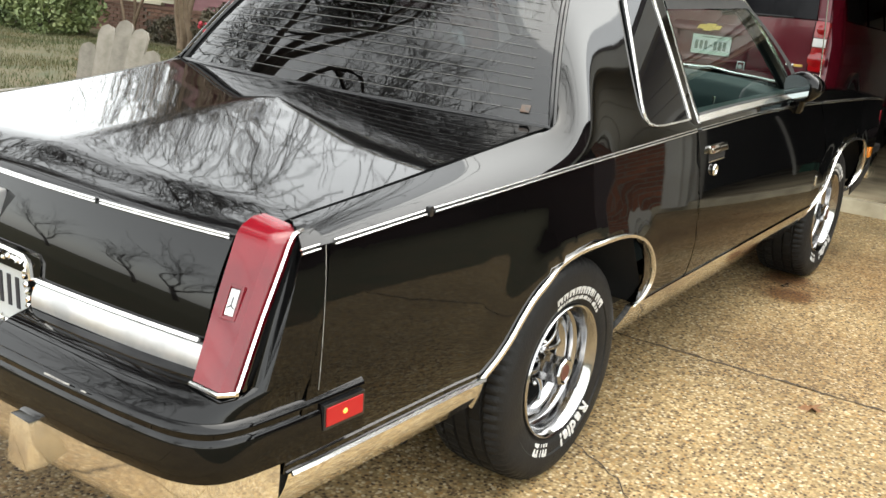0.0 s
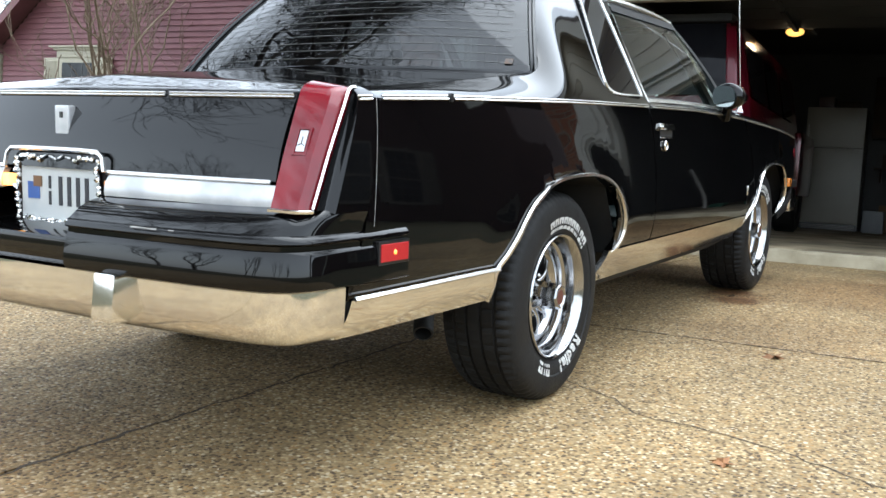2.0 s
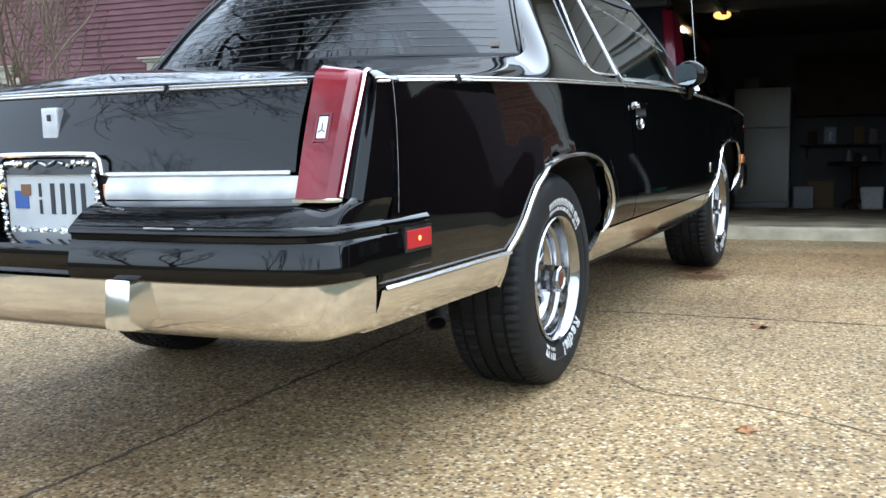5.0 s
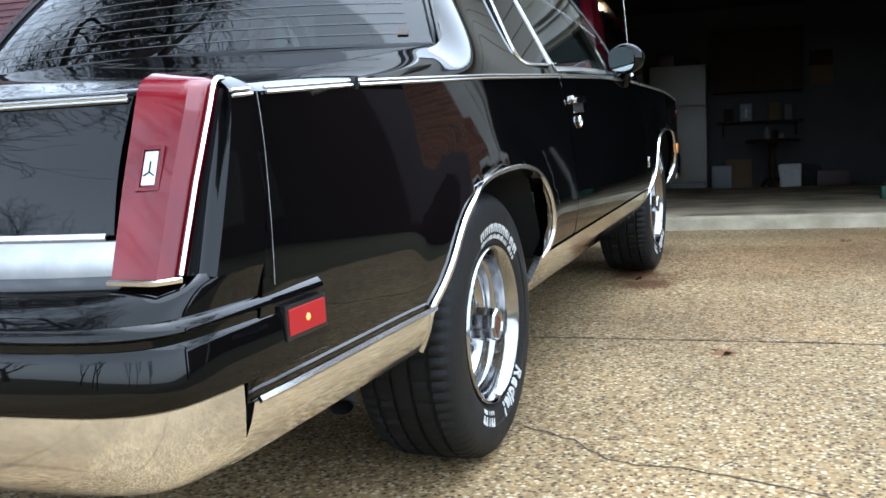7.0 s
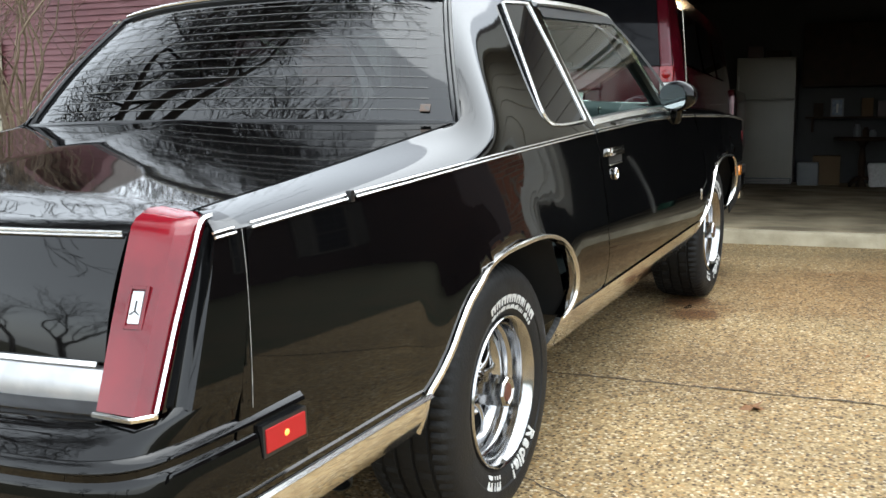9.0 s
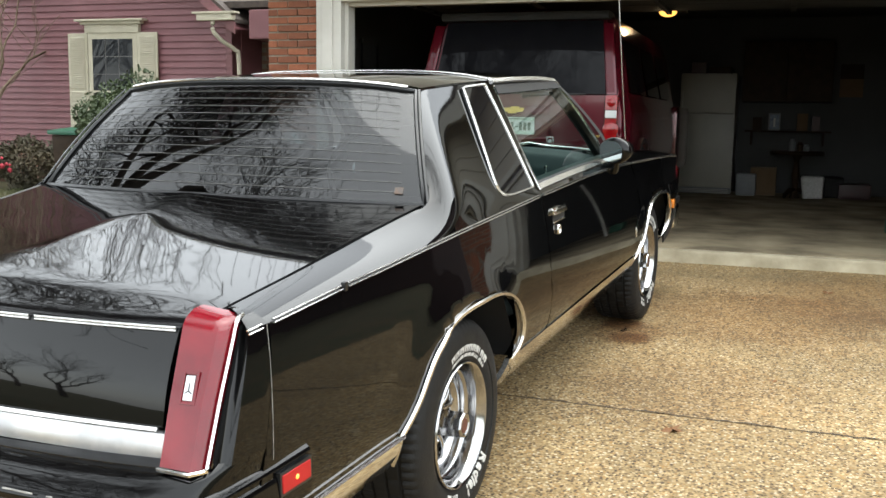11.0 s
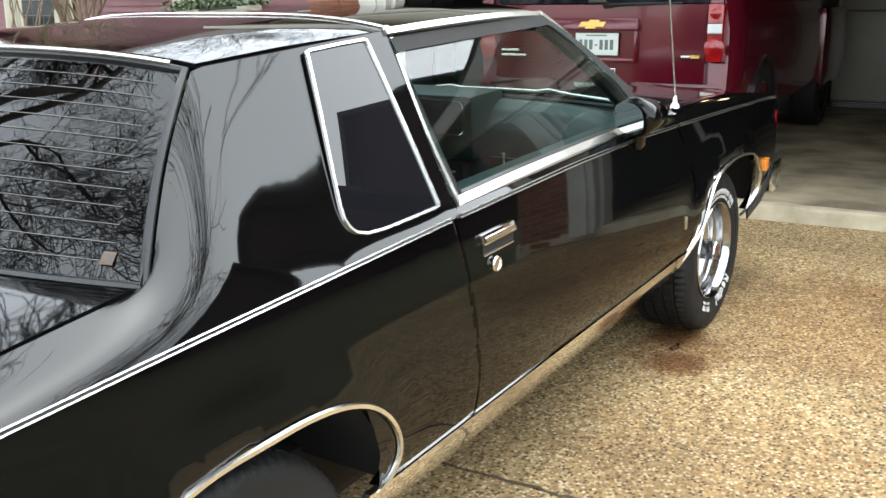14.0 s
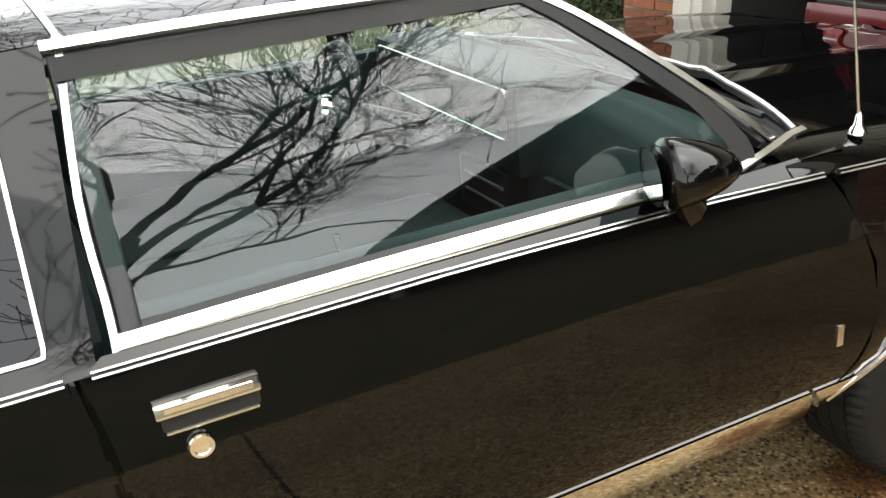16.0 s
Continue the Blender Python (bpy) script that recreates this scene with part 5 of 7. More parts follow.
for k in range(1, 10):
    bmesh.ops.bisect_plane(qb, geom=qb.verts[:] + qb.edges[:] + qb.faces[:], plane_co=(0, 0.42 + 0.035 * k, 0), plane_no=(0, 1, 0), dist=1e-5)


def quarter_glass_point(y, z):
    k = (z - 1.015) / 0.38
    return Vector((0.8425 - 0.2015 * k + 0.012 * k * (1 - k) + 0.030 * (y - 0.70), y, z + 0.002))


for v in qb.verts:
    v.co = quarter_glass_point(v.co.y, v.co.z)
flip_to(qb, (0, 0.6, 1.0))
for ob, sg in zip(pair("quarter_window", flange(qb, (-0.02, 0, 0)), TINTED_SIDE, car, "dark quarter window with a bright surround"), (1, -1)):
    loop = [quarter_glass_point(y, z) for y, z in QW]
    loop = loop + loop[:2]
    rb = ribbon(loop, (0.87, 0, 0.5), 0.0090, 0.006)
    sheet("window_surround", rb if sg > 0 else mirrored(rb), BRIGHT, ob)

# bright band from the belt up the pillar and over the roof
BAND = [(0.836, 0.832, 0.994), (0.826, 0.834, 1.015), (0.800, 0.836, 1.06), (0.728, 0.838, 1.20), (0.648, 0.836, 1.365), (0.630, 0.835, 1.405)]
over = [roof_f((0.835 - 0.18) / 1.46, v) + Vector((0, 0, 0.003)) for v in np.linspace(0.985, 0.015, 33)]
pair("pillar_band", ribbon(smooth_line(BAND[:-2] + [tuple(over[0] + Vector((0.006, 0, 0.001)))], 4), (0.87, 0, 0.5), 0.016, 0.007), BRIGHT, car)
sheet("roof_band", ribbon(over, (0, 0, 1), 0.012, 0.004), BRIGHT, car)
pair("door_pillar_seal", ribbon([(x - 0.008, y + 0.026, z) for x, y, z in BAND], (0.87, 0, 0.5), 0.035, 0.004), TRIM_BLACK, car)

# door window: bright belt, drip rail, glass, windscreen pillar
BELT = [(0.838, 0.835, 0.993), (0.836, 1.2, 0.998), (0.833, 1.6, 0.997), (0.828, 1.865, 0.992)]
pair("belt_trim", ribbon(smooth_line([Vector(p) + Vector((-0.008, 0, 0.010)) for p in BELT], 5), (0.55, 0, 0.83), 0.036, 0.007), BRIGHT, door_r)
pair("belt_shoulder", flip_to(loft(lambda u, v: Vector((side_x(0.8 + 1.42 * u, 0.982), 0.78 + 1.43 * u, molding_z(0.78 + 1.43 * u) + 0.002)).lerp(Vector((0.846 - 0.016 * max(0, u - 0.75) * 4, 0.81 + 1.36 * u, 1.0 - 0.004 * u)), v), 16, 3), (0, 1.4, 0.8)), PAINT, door_r)
pair("belt_seal", ribbon(smooth_line([Vector(p) + Vector((-0.026, 0, 0.018)) for p in BELT], 5), (0.3, 0, 1), 0.020, 0.008), TRIM_BLACK, door_r)
RAIL = [(0.632, 0.842, 1.408), (0.637, 1.1, 1.410), (0.636, 1.4, 1.405), (0.632, 1.635, 1.392)]
PILLAR = [(0.632, 1.635, 1.392), (0.650, 1.76, 1.325), (0.676, 1.90, 1.232), (0.705, 2.04, 1.128), (0.728, 2.15, 1.040), (0.738, 2.20, 0.998)]
pair("drip_rail", ribbon(smooth_line(RAIL, 5), (0.85, 0, 0.5), 0.022, 0.009), BRIGHT, car)
pair("pillar_trim", ribbon(smooth_line(PILLAR, 5), (0.9, 0.25, 0.35), 0.020, 0.010), BRIGHT, car)
pair("screen_pillar", rod(smooth_line([(x - 0.018, y - 0.006, z - 0.014) for x, y, z in PILLAR], 4), 0.026, 8), TRIM_BLACK, car)
pair("rail_underside", rod(smooth_line([(x - 0.022, y, z - 0.024) for x, y, z in RAIL], 4), 0.024, 8), TRIM_BLACK, car)


def door_glass(u, v):
    z = 0.998 + (1.388 - 0.998) * v
    x = 0.812 + (0.640 - 0.812) * v + 0.012 * math.sin(math.pi * v)
    y1 = float(np.interp(z, (0.99, 1.04, 1.128, 1.232, 1.325, 1.39), (2.06, 2.06, 1.99, 1.86, 1.73, 1.62)))
    return Vector((x, 0.850 + (y1 - 0.850) * u, z))


pair("window_pane", flip_to(loft(door_glass, 16, 10), (0, 1.2, 1.0)), PANE, door_r, "clear side window glass with a faint green tint")
OUT = Vector((0.0045, 0, 0.002))
pair("window_seal", flip_to(loft(lambda u, v: door_glass(u, 0.925 + 0.085 * v) + OUT, 20, 3), (0, 1.2, 1.0)), DARK, car)
pair("window_seal", flip_to(loft(lambda u, v: door_glass(0.968 + 0.045 * u, v * 0.99) + OUT, 3, 14), (0, 1.2, 1.0)), DARK, car)
knob = lathe([(0.0, 0.0001), (0.0, 0.006), (0.010, 0.007), (0.016, 0.004), (0.030, 0.004), (0.040, 0.0055), (0.044, 0.0001)], 10)
bmesh.ops.transform(knob, matrix=Matrix.Translation((0.735, 1.222, 1.045)) @ Matrix.Rotation(radians(90), 4, "Y"), verts=knob.verts)
pair("lock_knob", knob, CHROME, door_r)


def screen_f(u, v):
    s = 2 * u - 1
    hi = Vector((0.600 * s, 1.64 + 0.05 * (1 - s * s), 1.385 + 0.035 * (1 - abs(s) ** 3)))
    lo = Vector((0.700 * s, 2.18 + 0.18 * (1 - s * s), 0.985))
    return hi.lerp(lo, v) + Vector((0, 0.012, 0.012)) * math.sin(math.pi * v)


sheet("windscreen", flip_to(loft(screen_f, 24, 10), (0, 1.2, 0.9)), SCREEN, car, "curved windscreen")

# door handle, lock, badge
pair("handle_pocket", box(0.862, 0.866, 0.866, 0.8815, 1.018, 0.899, 0.003), DARK, door_r)
hb = box(0.872, 0.858, 0.894, 0.893, 1.020, 0.921, 0.006)
for v in hb.verts:
    if v.co.z > 0.908:
        v.co.x -= 0.007
handles = pair("door_handle", hb, CHROME, door_r, "flat chrome pull handle")
for ob, sg in zip(handles, (1, -1)):
    part("handle_inset", box(min(0.8765 * sg, 0.8925 * sg), 0.872, 0.9015, max(0.8765 * sg, 0.8925 * sg), 1.008, 0.9125, 0.002), CHROME, ob)
pair("handle_lip", box(0.870, 0.870, 0.861, 0.8845, 1.014, 0.866, 0.002), BRIGHT, door_r)
for sgn in (1, -1):
    lk = lathe([(0.0, 0.019), (0.006, 0.021), (0.010, 0.019), (0.010, 0.014), (0.007, 0.013), (0.007, 0.0001)], 24)
    soft_shade(part("door_lock", lk, CHROME, door_r if sgn > 0 else door_l, "round chrome keylock", m=pose(0.886 * sgn, 0.915, 0.832, 0, 0, 0 if sgn > 0 else 180)))
pair("fender_badge", box(0.894, 2.244, 0.572, 0.9065, 2.262, 0.622, 0.002), BRIGHT, door_r)


# mirror
def mirror_shell():
    b = bmesh.new()
    bmesh.ops.create_uvsphere(b, u_segments=20, v_segments=12, radius=1)
    for v in b.verts:
        x, y, z = v.co
        front = max(0, y)
        sq = (abs(x) ** 3.2 + abs(z) ** 3.2) ** (1 / 3.2)
        k = 1 / max(1e-3, sq) if sq > 1e-3 else 1
        rr = math.sqrt(max(0, 1 - y * y))
        f = rr * (0.35 * k * sq + 0.65)
        v.co = Vector((0.888 + 0.082 * x * (1 - 0.25 * max(0, y)), 1.800 + (0.135 * y if y > 0 else 0.030 * y), 1.063 + 0.064 * z * (1 - 0.2 * max(0, y))))
    bmesh.ops.rotate(b, verts=b.verts, cent=(0.888, 1.80, 1.063), matrix=Matrix.Rotation(radians(-20), 3, "Z"))
    return b


mb = mirror_shell()
pair("wing_mirror", mb, PAINT, door_r, "black sport mirror")
for sgn in (1, -1):
    g = bmesh.new()
    bmesh.ops.create_circle(g, cap_ends=True, segments=24, radius=1)
    for v in g.verts:
        x, y, z = v.co
        v.co = Vector((0.888 * sgn + 0.062 * math.copysign(abs(x) ** 0.75, x), 1.766, 1.063 + 0.050 * math.copysign(abs(y) ** 0.75, y)))
    bmesh.ops.rotate(g, verts=g.verts, cent=(0.888 * sgn, 1.80, 1.063), matrix=Matrix.Rotation(radians(-20 * sgn), 3, "Z"))
    bmesh.ops.rotate(g, verts=g.verts, cent=(0.888 * sgn, 1.78, 1.063), matrix=Matrix.Rotation(radians(6), 3, "X"))
    flip_to(g, (0.888 * sgn, 2.2, 1.065))
    part("mirror_glass", g, MIRROR, door_r if sgn > 0 else door_l)
pair("mirror_foot", rod([(0.862, 1.875, 0.975), (0.876, 1.85, 1.0), (0.886, 1.83, 1.03)], [0.042, 0.036, 0.030], 10, flat=0.7), PAINT, door_r)


# fender tops, hood, cowl
def fender_top_z(y):
    return float(np.interp(y, (2.15, 2.3, 2.7, 3.08, 3.4, 3.55, 3.60), (1.008, 1.003, 0.980, 0.952, 0.910, 0.880, 0.862)))


def fender_top(u, v):
    y = 2.13 + 1.44 * u
    zm = molding_z(y)
    p0 = Vector((side_x(y, zm), y, zm))
    top = Vector((0.745 - 0.01 * u, y, fender_top_z(y)))
    c1 = Vector((0.852, y, zm + 0.024))
    c2 = Vector((0.805, y, top.z + 0.006))
    return p0 * (1 - v) ** 3 + c1 * 3 * v * (1 - v) ** 2 + c2 * 3 * v * v * (1 - v) + top * v ** 3


pair("fender_top", flange(flip_to(loft(fender_top, 24, 10), (0, 2.8, 0.7)), (-0.01, 0, -0.02)), PAINT, car)


def hood_f(u, v):
    s = 2 * v - 1
    x = 0.738 * s
    y0 = 2.27 + 0.20 * (1 - s * s)
    y = y0 + (3.60 + 0.04 * (1 - s * s) - y0) * u
    return Vector((x, y, fender_top_z(min(y, 3.59)) + 0.022 * (1 - s * s) + 0.012 * math.exp(-((abs(s) - 0.35) / 0.06) ** 2)))


sheet("hood", flange(flip_to(loft(hood_f, 24, 36), (0, 2.9, 0.6)), (0, 0, -0.02)), PAINT, car, "black hood with a chrome stand-up ornament")
sheet("hood_edge_trim", ribbon([hood_f(0, v) + Vector((0, -0.008, 0.006)) for v in np.linspace(0.01, 0.99, 25)], (0, -0.5, 1), 0.012, 0.006), BRIGHT, car)
pair("cowl_corner_trim", ribbon(smooth_line([(0.833, 1.93, 0.996), (0.822, 2.03, 1.004), (0.792, 2.13, 1.010), (0.755, 2.22, 1.013), (0.738, 2.28, 1.012)], 5), (0.5, 0, 1), 0.020, 0.006), BRIGHT, car)
sheet("cowl", flip_to(loft(lambda u, v: Vector(((2 * u - 1) * 0.745, 2.17 + 0.18 * (1 - (2 * u - 1) ** 2) + 0.12 * v, 0.985)), 16, 2), (0, 2.2, 0)), TRIM_BLACK, car)
for k, x0 in enumerate((0.58, -0.05)):
    soft_shade(part("wiper", rod([(x0, 2.32 + 0.02 * k, 1.0), (x0 - 0.22, 2.35 + 0.01 * k, 1.006), (x0 - 0.50, 2.37, 1.010)], 0.008, 6), TRIM_BLACK, car))
pair("cowl_fill", flip_to(loft(lambda u, v: Vector((0.835 - 0.10 * v, 2.0 + 0.30 * u, 0.992 + 0.004 * v)), 6, 4), (0.7, 2.1, 0.5)), PAINT, car)
fb = bmesh.new()
for x0, z0, x1, z1 in ((-0.024, 0.905, -0.018, 0.975), (0.018, 0.905, 0.024, 0.975), (-0.018, 0.969, 0.018, 0.975), (-0.018, 0.905, 0.018, 0.913)):
    box(x0, 3.585, z0, x1, 3.597, z1, 0.001, fb)
orn = part("hood_ornament", fb, CHROME, car, "chrome stand-up hood ornament")
part("ornament_base", box(-0.05, 3.57, 0.896, 0.05, 3.60, 0.906, 0.003), BRIGHT, orn)
soft_shade(part("ornament_disc", lathe([(-0.004, 0.0001), (-0.004, 0.013), (0.004, 0.013), (0.004, 0.0001)], 20), SILVER, orn, m=pose(0, 3.5825, 0.945, 0, 0, 90)))
# aerial on the fender
ab = lathe([(0.0, 0.0001), (0.0, 0.020), (0.010, 0.017), (0.020, 0.010), (0.040, 0.007), (0.050, 0.0001)], 12)
aerial = soft_shade(part("aerial_base", ab, CHROME, car, "chrome aerial base on the fender", m=pose(0.806, 2.365, 1.001, 0, -90, 0)))
part("aerial_mast", rod([(0.806, 2.365, 1.03), (0.790, 2.318, 1.40), (0.775, 2.268, 1.80)], [0.0035, 0.003, 0.0022], 6), BRIGHT, car, "thin chrome aerial")
# nose
sheet("nose", flip_to(loft(lambda u, v: Vector(((2 * u - 1) * 0.845, 3.565 + 0.07 * (1 - (2 * u - 1) ** 4), 0.875 - 0.33 * v)), 20, 6), (0, 2.5, 0.7)), PAINT, car, "black front panel")
sheet("front_bumper", box(-0.86, 3.56, 0.40, 0.86, 3.74, 0.55, 0.03), CHROME, car, "chrome front bumper bar")
sheet("front_rub_strip", box(-0.862, 3.50, 0.555, 0.862, 3.72, 0.60, 0.012), TRIM_BLACK, car)
pair("front_marker", box(0.850, 3.285, 0.575, 0.900, 3.345, 0.628, 0.004), AMBER, car, "amber front side marker")
pair("corner_lamp", box(0.832, 3.535, 0.70, 0.862, 3.575, 0.81, 0.004), LENS, car, "narrow red corner reflector")
pair("bumper_wrap", ribbon([(0.868, 3.13, 0.405), (0.872, 3.30, 0.44), (0.868, 3.45, 0.50), (0.85, 3.56, 0.56)], (1, 0, 0), 0.05, 0.008), TRIM_BLACK, car)

# underside, tank, exhaust
part("underbody", box(-0.60, 0.42, 0.25, 0.60, 2.35, 0.46, 0.03), DARK, car)
part("underbody", box(-0.48, -0.50, 0.27, 0.48, 3.3, 0.46, 0.03), DARK, car)
soft_shade(part("fuel_tank", box(-0.45, -0.95, 0.35, 0.20, -0.50, 0.44, 0.03), DARK, car), 60)
soft_shade(part("muffler", box(0.28, -1.02, 0.375, 0.58, -0.62, 0.46, 0.04), DARK, car, "dark muffler under the bumper"), 60)
part("trunk_floor", box(-0.75, -1.20, 0.43, 0.75, 0.10, 0.60), DARK, car)
soft_shade(part("exhaust_pipe", lathe([(0.0, 0.024), (0.0, 0.029), (0.12, 0.029), (0.16, 0.02)], 16), RUBBER, car, "turned-down exhaust pipe", m=pose(0.72, -0.60, 0.305, 0, -35, 120)))
part("axle", lathe([(-0.6, 0.05), (0.6, 0.05)], 12), DARK, car, m=pose(0, 0.0, 0.345))

# cabin
part("cabin_floor", box(-0.74, 0.50, 0.44, 0.74, 2.15, 0.50), DASH, car)
part("rear_bulkhead", box(-0.74, 0.08, 0.78, 0.74, 0.14, 1.02), DASH, car)
sheet("parcel_shelf", box(-0.72, -0.13, 1.0, 0.72, 0.30, 1.03, 0.01), DASH, car)
pair("door_card", box(0.735, 0.84, 0.48, 0.775, 2.10, 0.985, 0.02), SEAT, door_r, "dark teal door trim")
pair("door_sill", box(0.738, 0.85, 0.96, 0.797, 2.04, 1.018, 0.012), SEAT, door_r)
pair("inner_quarter", box(0.72, 0.14, 0.78, 0.775, 0.82, 0.985, 0.01), SEAT, car)
pair("inner_sail", flip_to(loft(lambda u, v: Vector((0.775 - 0.165 * v, 0.12 + 0.70 * u + 0.13 * v * (1 - u), 0.99 + 0.39 * v)), 4, 4), (3, 0.5, 1.2)), DASH, car)
dash_sec = [(1.93, 0.60), (1.93, 0.80), (1.95, 0.88), (1.98, 0.95), (2.03, 1.015), (2.09, 1.045), (2.16, 1.035), (2.26, 0.99)]
dk = np.linspace(0, 1, len(dash_sec))
db = loft(lambda u, v: Vector(((2 * u - 1) * 0.73, float(np.interp(v, dk, [s[0] for s in dash_sec])) - 0.05 * (2 * u - 1) ** 4, float(np.interp(v, dk, [s[1] for s in dash_sec])) - 0.035 * (2 * u - 1) ** 4)), 12, 28)
sheet("dashboard", flip_to(db, (0, 2.5, 0.5)), SEAT, car, "dark teal dashboard")
cluster = soft_shade(part("cluster_hood", box(-0.66, 1.885, 0.84, 0.215, 2.12, 1.083, 0.025), DASH, car, "dark instrument housing with a bright bezel"), 60)
part("cluster_face", box(-0.605, 1.880, 0.940, 0.180, 1.886, 1.064, 0.002), TRIM_BLACK, cluster)
bez = []
for cx, cz, a0 in ((0.158, 1.044, 0), (-0.583, 1.044, 90), (-0.583, 0.960, 180), (0.158, 0.960, 270)):
    bez += [(cx + 0.022 * math.cos(radians(a0 + 22.5 * k)), 1.877, cz + 0.022 * math.sin(radians(a0 + 22.5 * k))) for k in range(5)]
soft_shade(part("cluster_bezel", rod(bez, 0.0028, 6, True), BRIGHT, cluster, "thin bright bezel"))
part("dash_drawer", box(0.27, 1.915, 0.70, 0.66, 1.935, 0.86, 0.008), DASH, car)
part("radio", box(-0.10, 1.878, 0.70, 0.17, 1.94, 0.84, 0.006), TRIM_BLACK, cluster)
for k in range(2):
    part("radio_line", box(-0.07, 1.875, 0.745 + 0.05 * k, 0.14, 1.879, 0.752 + 0.05 * k), SILVER, cluster)
part("console", box(-0.14, 0.95, 0.50, 0.14, 1.80, 0.74, 0.03), DASH, car)
for sgn in (-1, 1):
    base = soft_shade(part("front_seat", box(sgn * 0.38 - 0.27, 0.78, 0.56, sgn * 0.38 + 0.27, 1.36, 0.76, 0.07), SEAT, car, "dark teal bucket seat"), 60)
    bk = box(sgn * 0.38 - 0.26, -0.09, 0.0, sgn * 0.38 + 0.26, 0.09, 0.50, 0.06)
    bmesh.ops.transform(bk, matrix=Matrix.Translation((0, 0.86, 0.66)) @ Matrix.Rotation(radians(18), 4, "X"), verts=bk.verts)
    soft_shade(part("seat_back", bk, SEAT, base), 60)
    hr = box(sgn * 0.38 - 0.13, -0.05, 0.53, sgn * 0.38 + 0.13, 0.05, 0.66, 0.04)
    bmesh.ops.transform(hr, matrix=Matrix.Translation((0, 0.86, 0.64)) @ Matrix.Rotation(radians(18), 4, "X"), verts=hr.verts)
    soft_shade(part("head_restraint", hr, SEAT, base), 60)
soft_shade(part("rear_seat", box(-0.48, 0.16, 0.56, 0.48, 0.62, 0.80, 0.07), SEAT, car, "dark teal rear bench"), 60)
sw = rod([(0.19 * math.cos(a), 0.19 * math.sin(a), 0) for a in np.linspace(0, math.tau, 33)[:-1]], 0.014, 8, True)
steer_m = Matrix.Translation((-0.36, 1.60, 0.955)) @ Matrix.Rotation(radians(68), 4, "X")
steer = soft_shade(part("steering_wheel", sw, DASH, car, "dark steering wheel with a chrome hub", m=steer_m))
part("wheel_spoke", box(-0.19, -0.022, -0.012, 0.19, 0.022, 0.012, 0.006), DASH, steer)
hub = bmesh.new()
bmesh.ops.create_cone(hub, cap_ends=True, segments=24, radius1=0.05, radius2=0.042, depth=0.03)
part("wheel_hub", hub, CHROME, steer, m=pose(0, 0, 0.016))
soft_shade(part("steering_column", rod([(-0.36, 1.62, 0.945), (-0.36, 1.90, 0.83)], 0.05, 10), DASH, car))
part("inside_mirror", box(-0.11, 1.76, 1.285, 0.11, 1.785, 1.345, 0.012), MIRROR, car, "rear-view mirror on the windscreen")
part("mirror_arm", rod([(0, 1.785, 1.32), (0, 1.79, 1.375)], 0.006), TRIM_BLACK, car)
for sgn in (-1, 1):
    part("sun_visor", box(sgn * 0.33 - 0.22, 1.52, 1.352, sgn * 0.33 + 0.22, 1.68, 1.365, 0.005), DASH, car)
pair("quarter_vent_seal", box(0.60, 1.585, 1.345, 0.648, 1.63, 1.378, 0.008), TRIM_BLACK, car)

# wheels
TYRE = [(-0.245, 0.205), (-0.262, 0.25), (-0.260, 0.30), (-0.246, 0.33), (-0.228, 0.341), (-0.205, 0.3445), (-0.203, 0.336), (-0.195, 0.336), (-0.193, 0.345), (-0.160, 0.3455), (-0.158, 0.336), (-0.150, 0.336), (-0.148, 0.3455), (-0.112, 0.3455), (-0.110, 0.336), (-0.102, 0.336), (-0.100, 0.3455), (-0.066, 0.345), (-0.064, 0.336), (-0.056, 0.336), (-0.054, 0.3445), (-0.032, 0.341), (-0.016, 0.330), (-0.006, 0.316), (-0.003, 0.300), (0.0, 0.285), (0.0, 0.262), (-0.0035, 0.258), (-0.003, 0.235), (-0.010, 0.214), (-0.018, 0.204), (-0.03, 0.20)]


def tread(i, profile):
    cut = 0.007 if i % 3 == 0 else 0.0
    return [(x, r - cut * (1 if (r > 0.339 and (x < -0.19 or x > -0.06)) else (0.7 if r > 0.3435 and (i // 3) % 2 == int(x * 40) % 2 else 0)) - (0.003 if cut and 0.32 < r <= 0.339 and x > -0.03 else 0)) for x, r in profile]


def tyre_bm():
    b = lathe(TYRE, 216, wobble=tread)
    # rests on the ground, slightly flattened at the bottom
    for v in b.verts:
        if v.co.z < -0.338:
            v.co.z = -0.338 - 0.25 * (-0.338 - v.co.z)
    return b


RIM = [(-0.20, 0.170), (-0.135, 0.160), (-0.128, 0.154), (-0.118, 0.154), (-0.108, 0.160), (-0.098, 0.170), (-0.088, 0.172), (-0.070, 0.172), (-0.066, 0.175), (-0.062, 0.182), (-0.050, 0.183), (-0.036, 0.184), (-0.024, 0.188), (-0.012, 0.194), (-0.005, 0.199), (-0.003, 0.203), (-0.007, 0.2065), (-0.016, 0.207)]


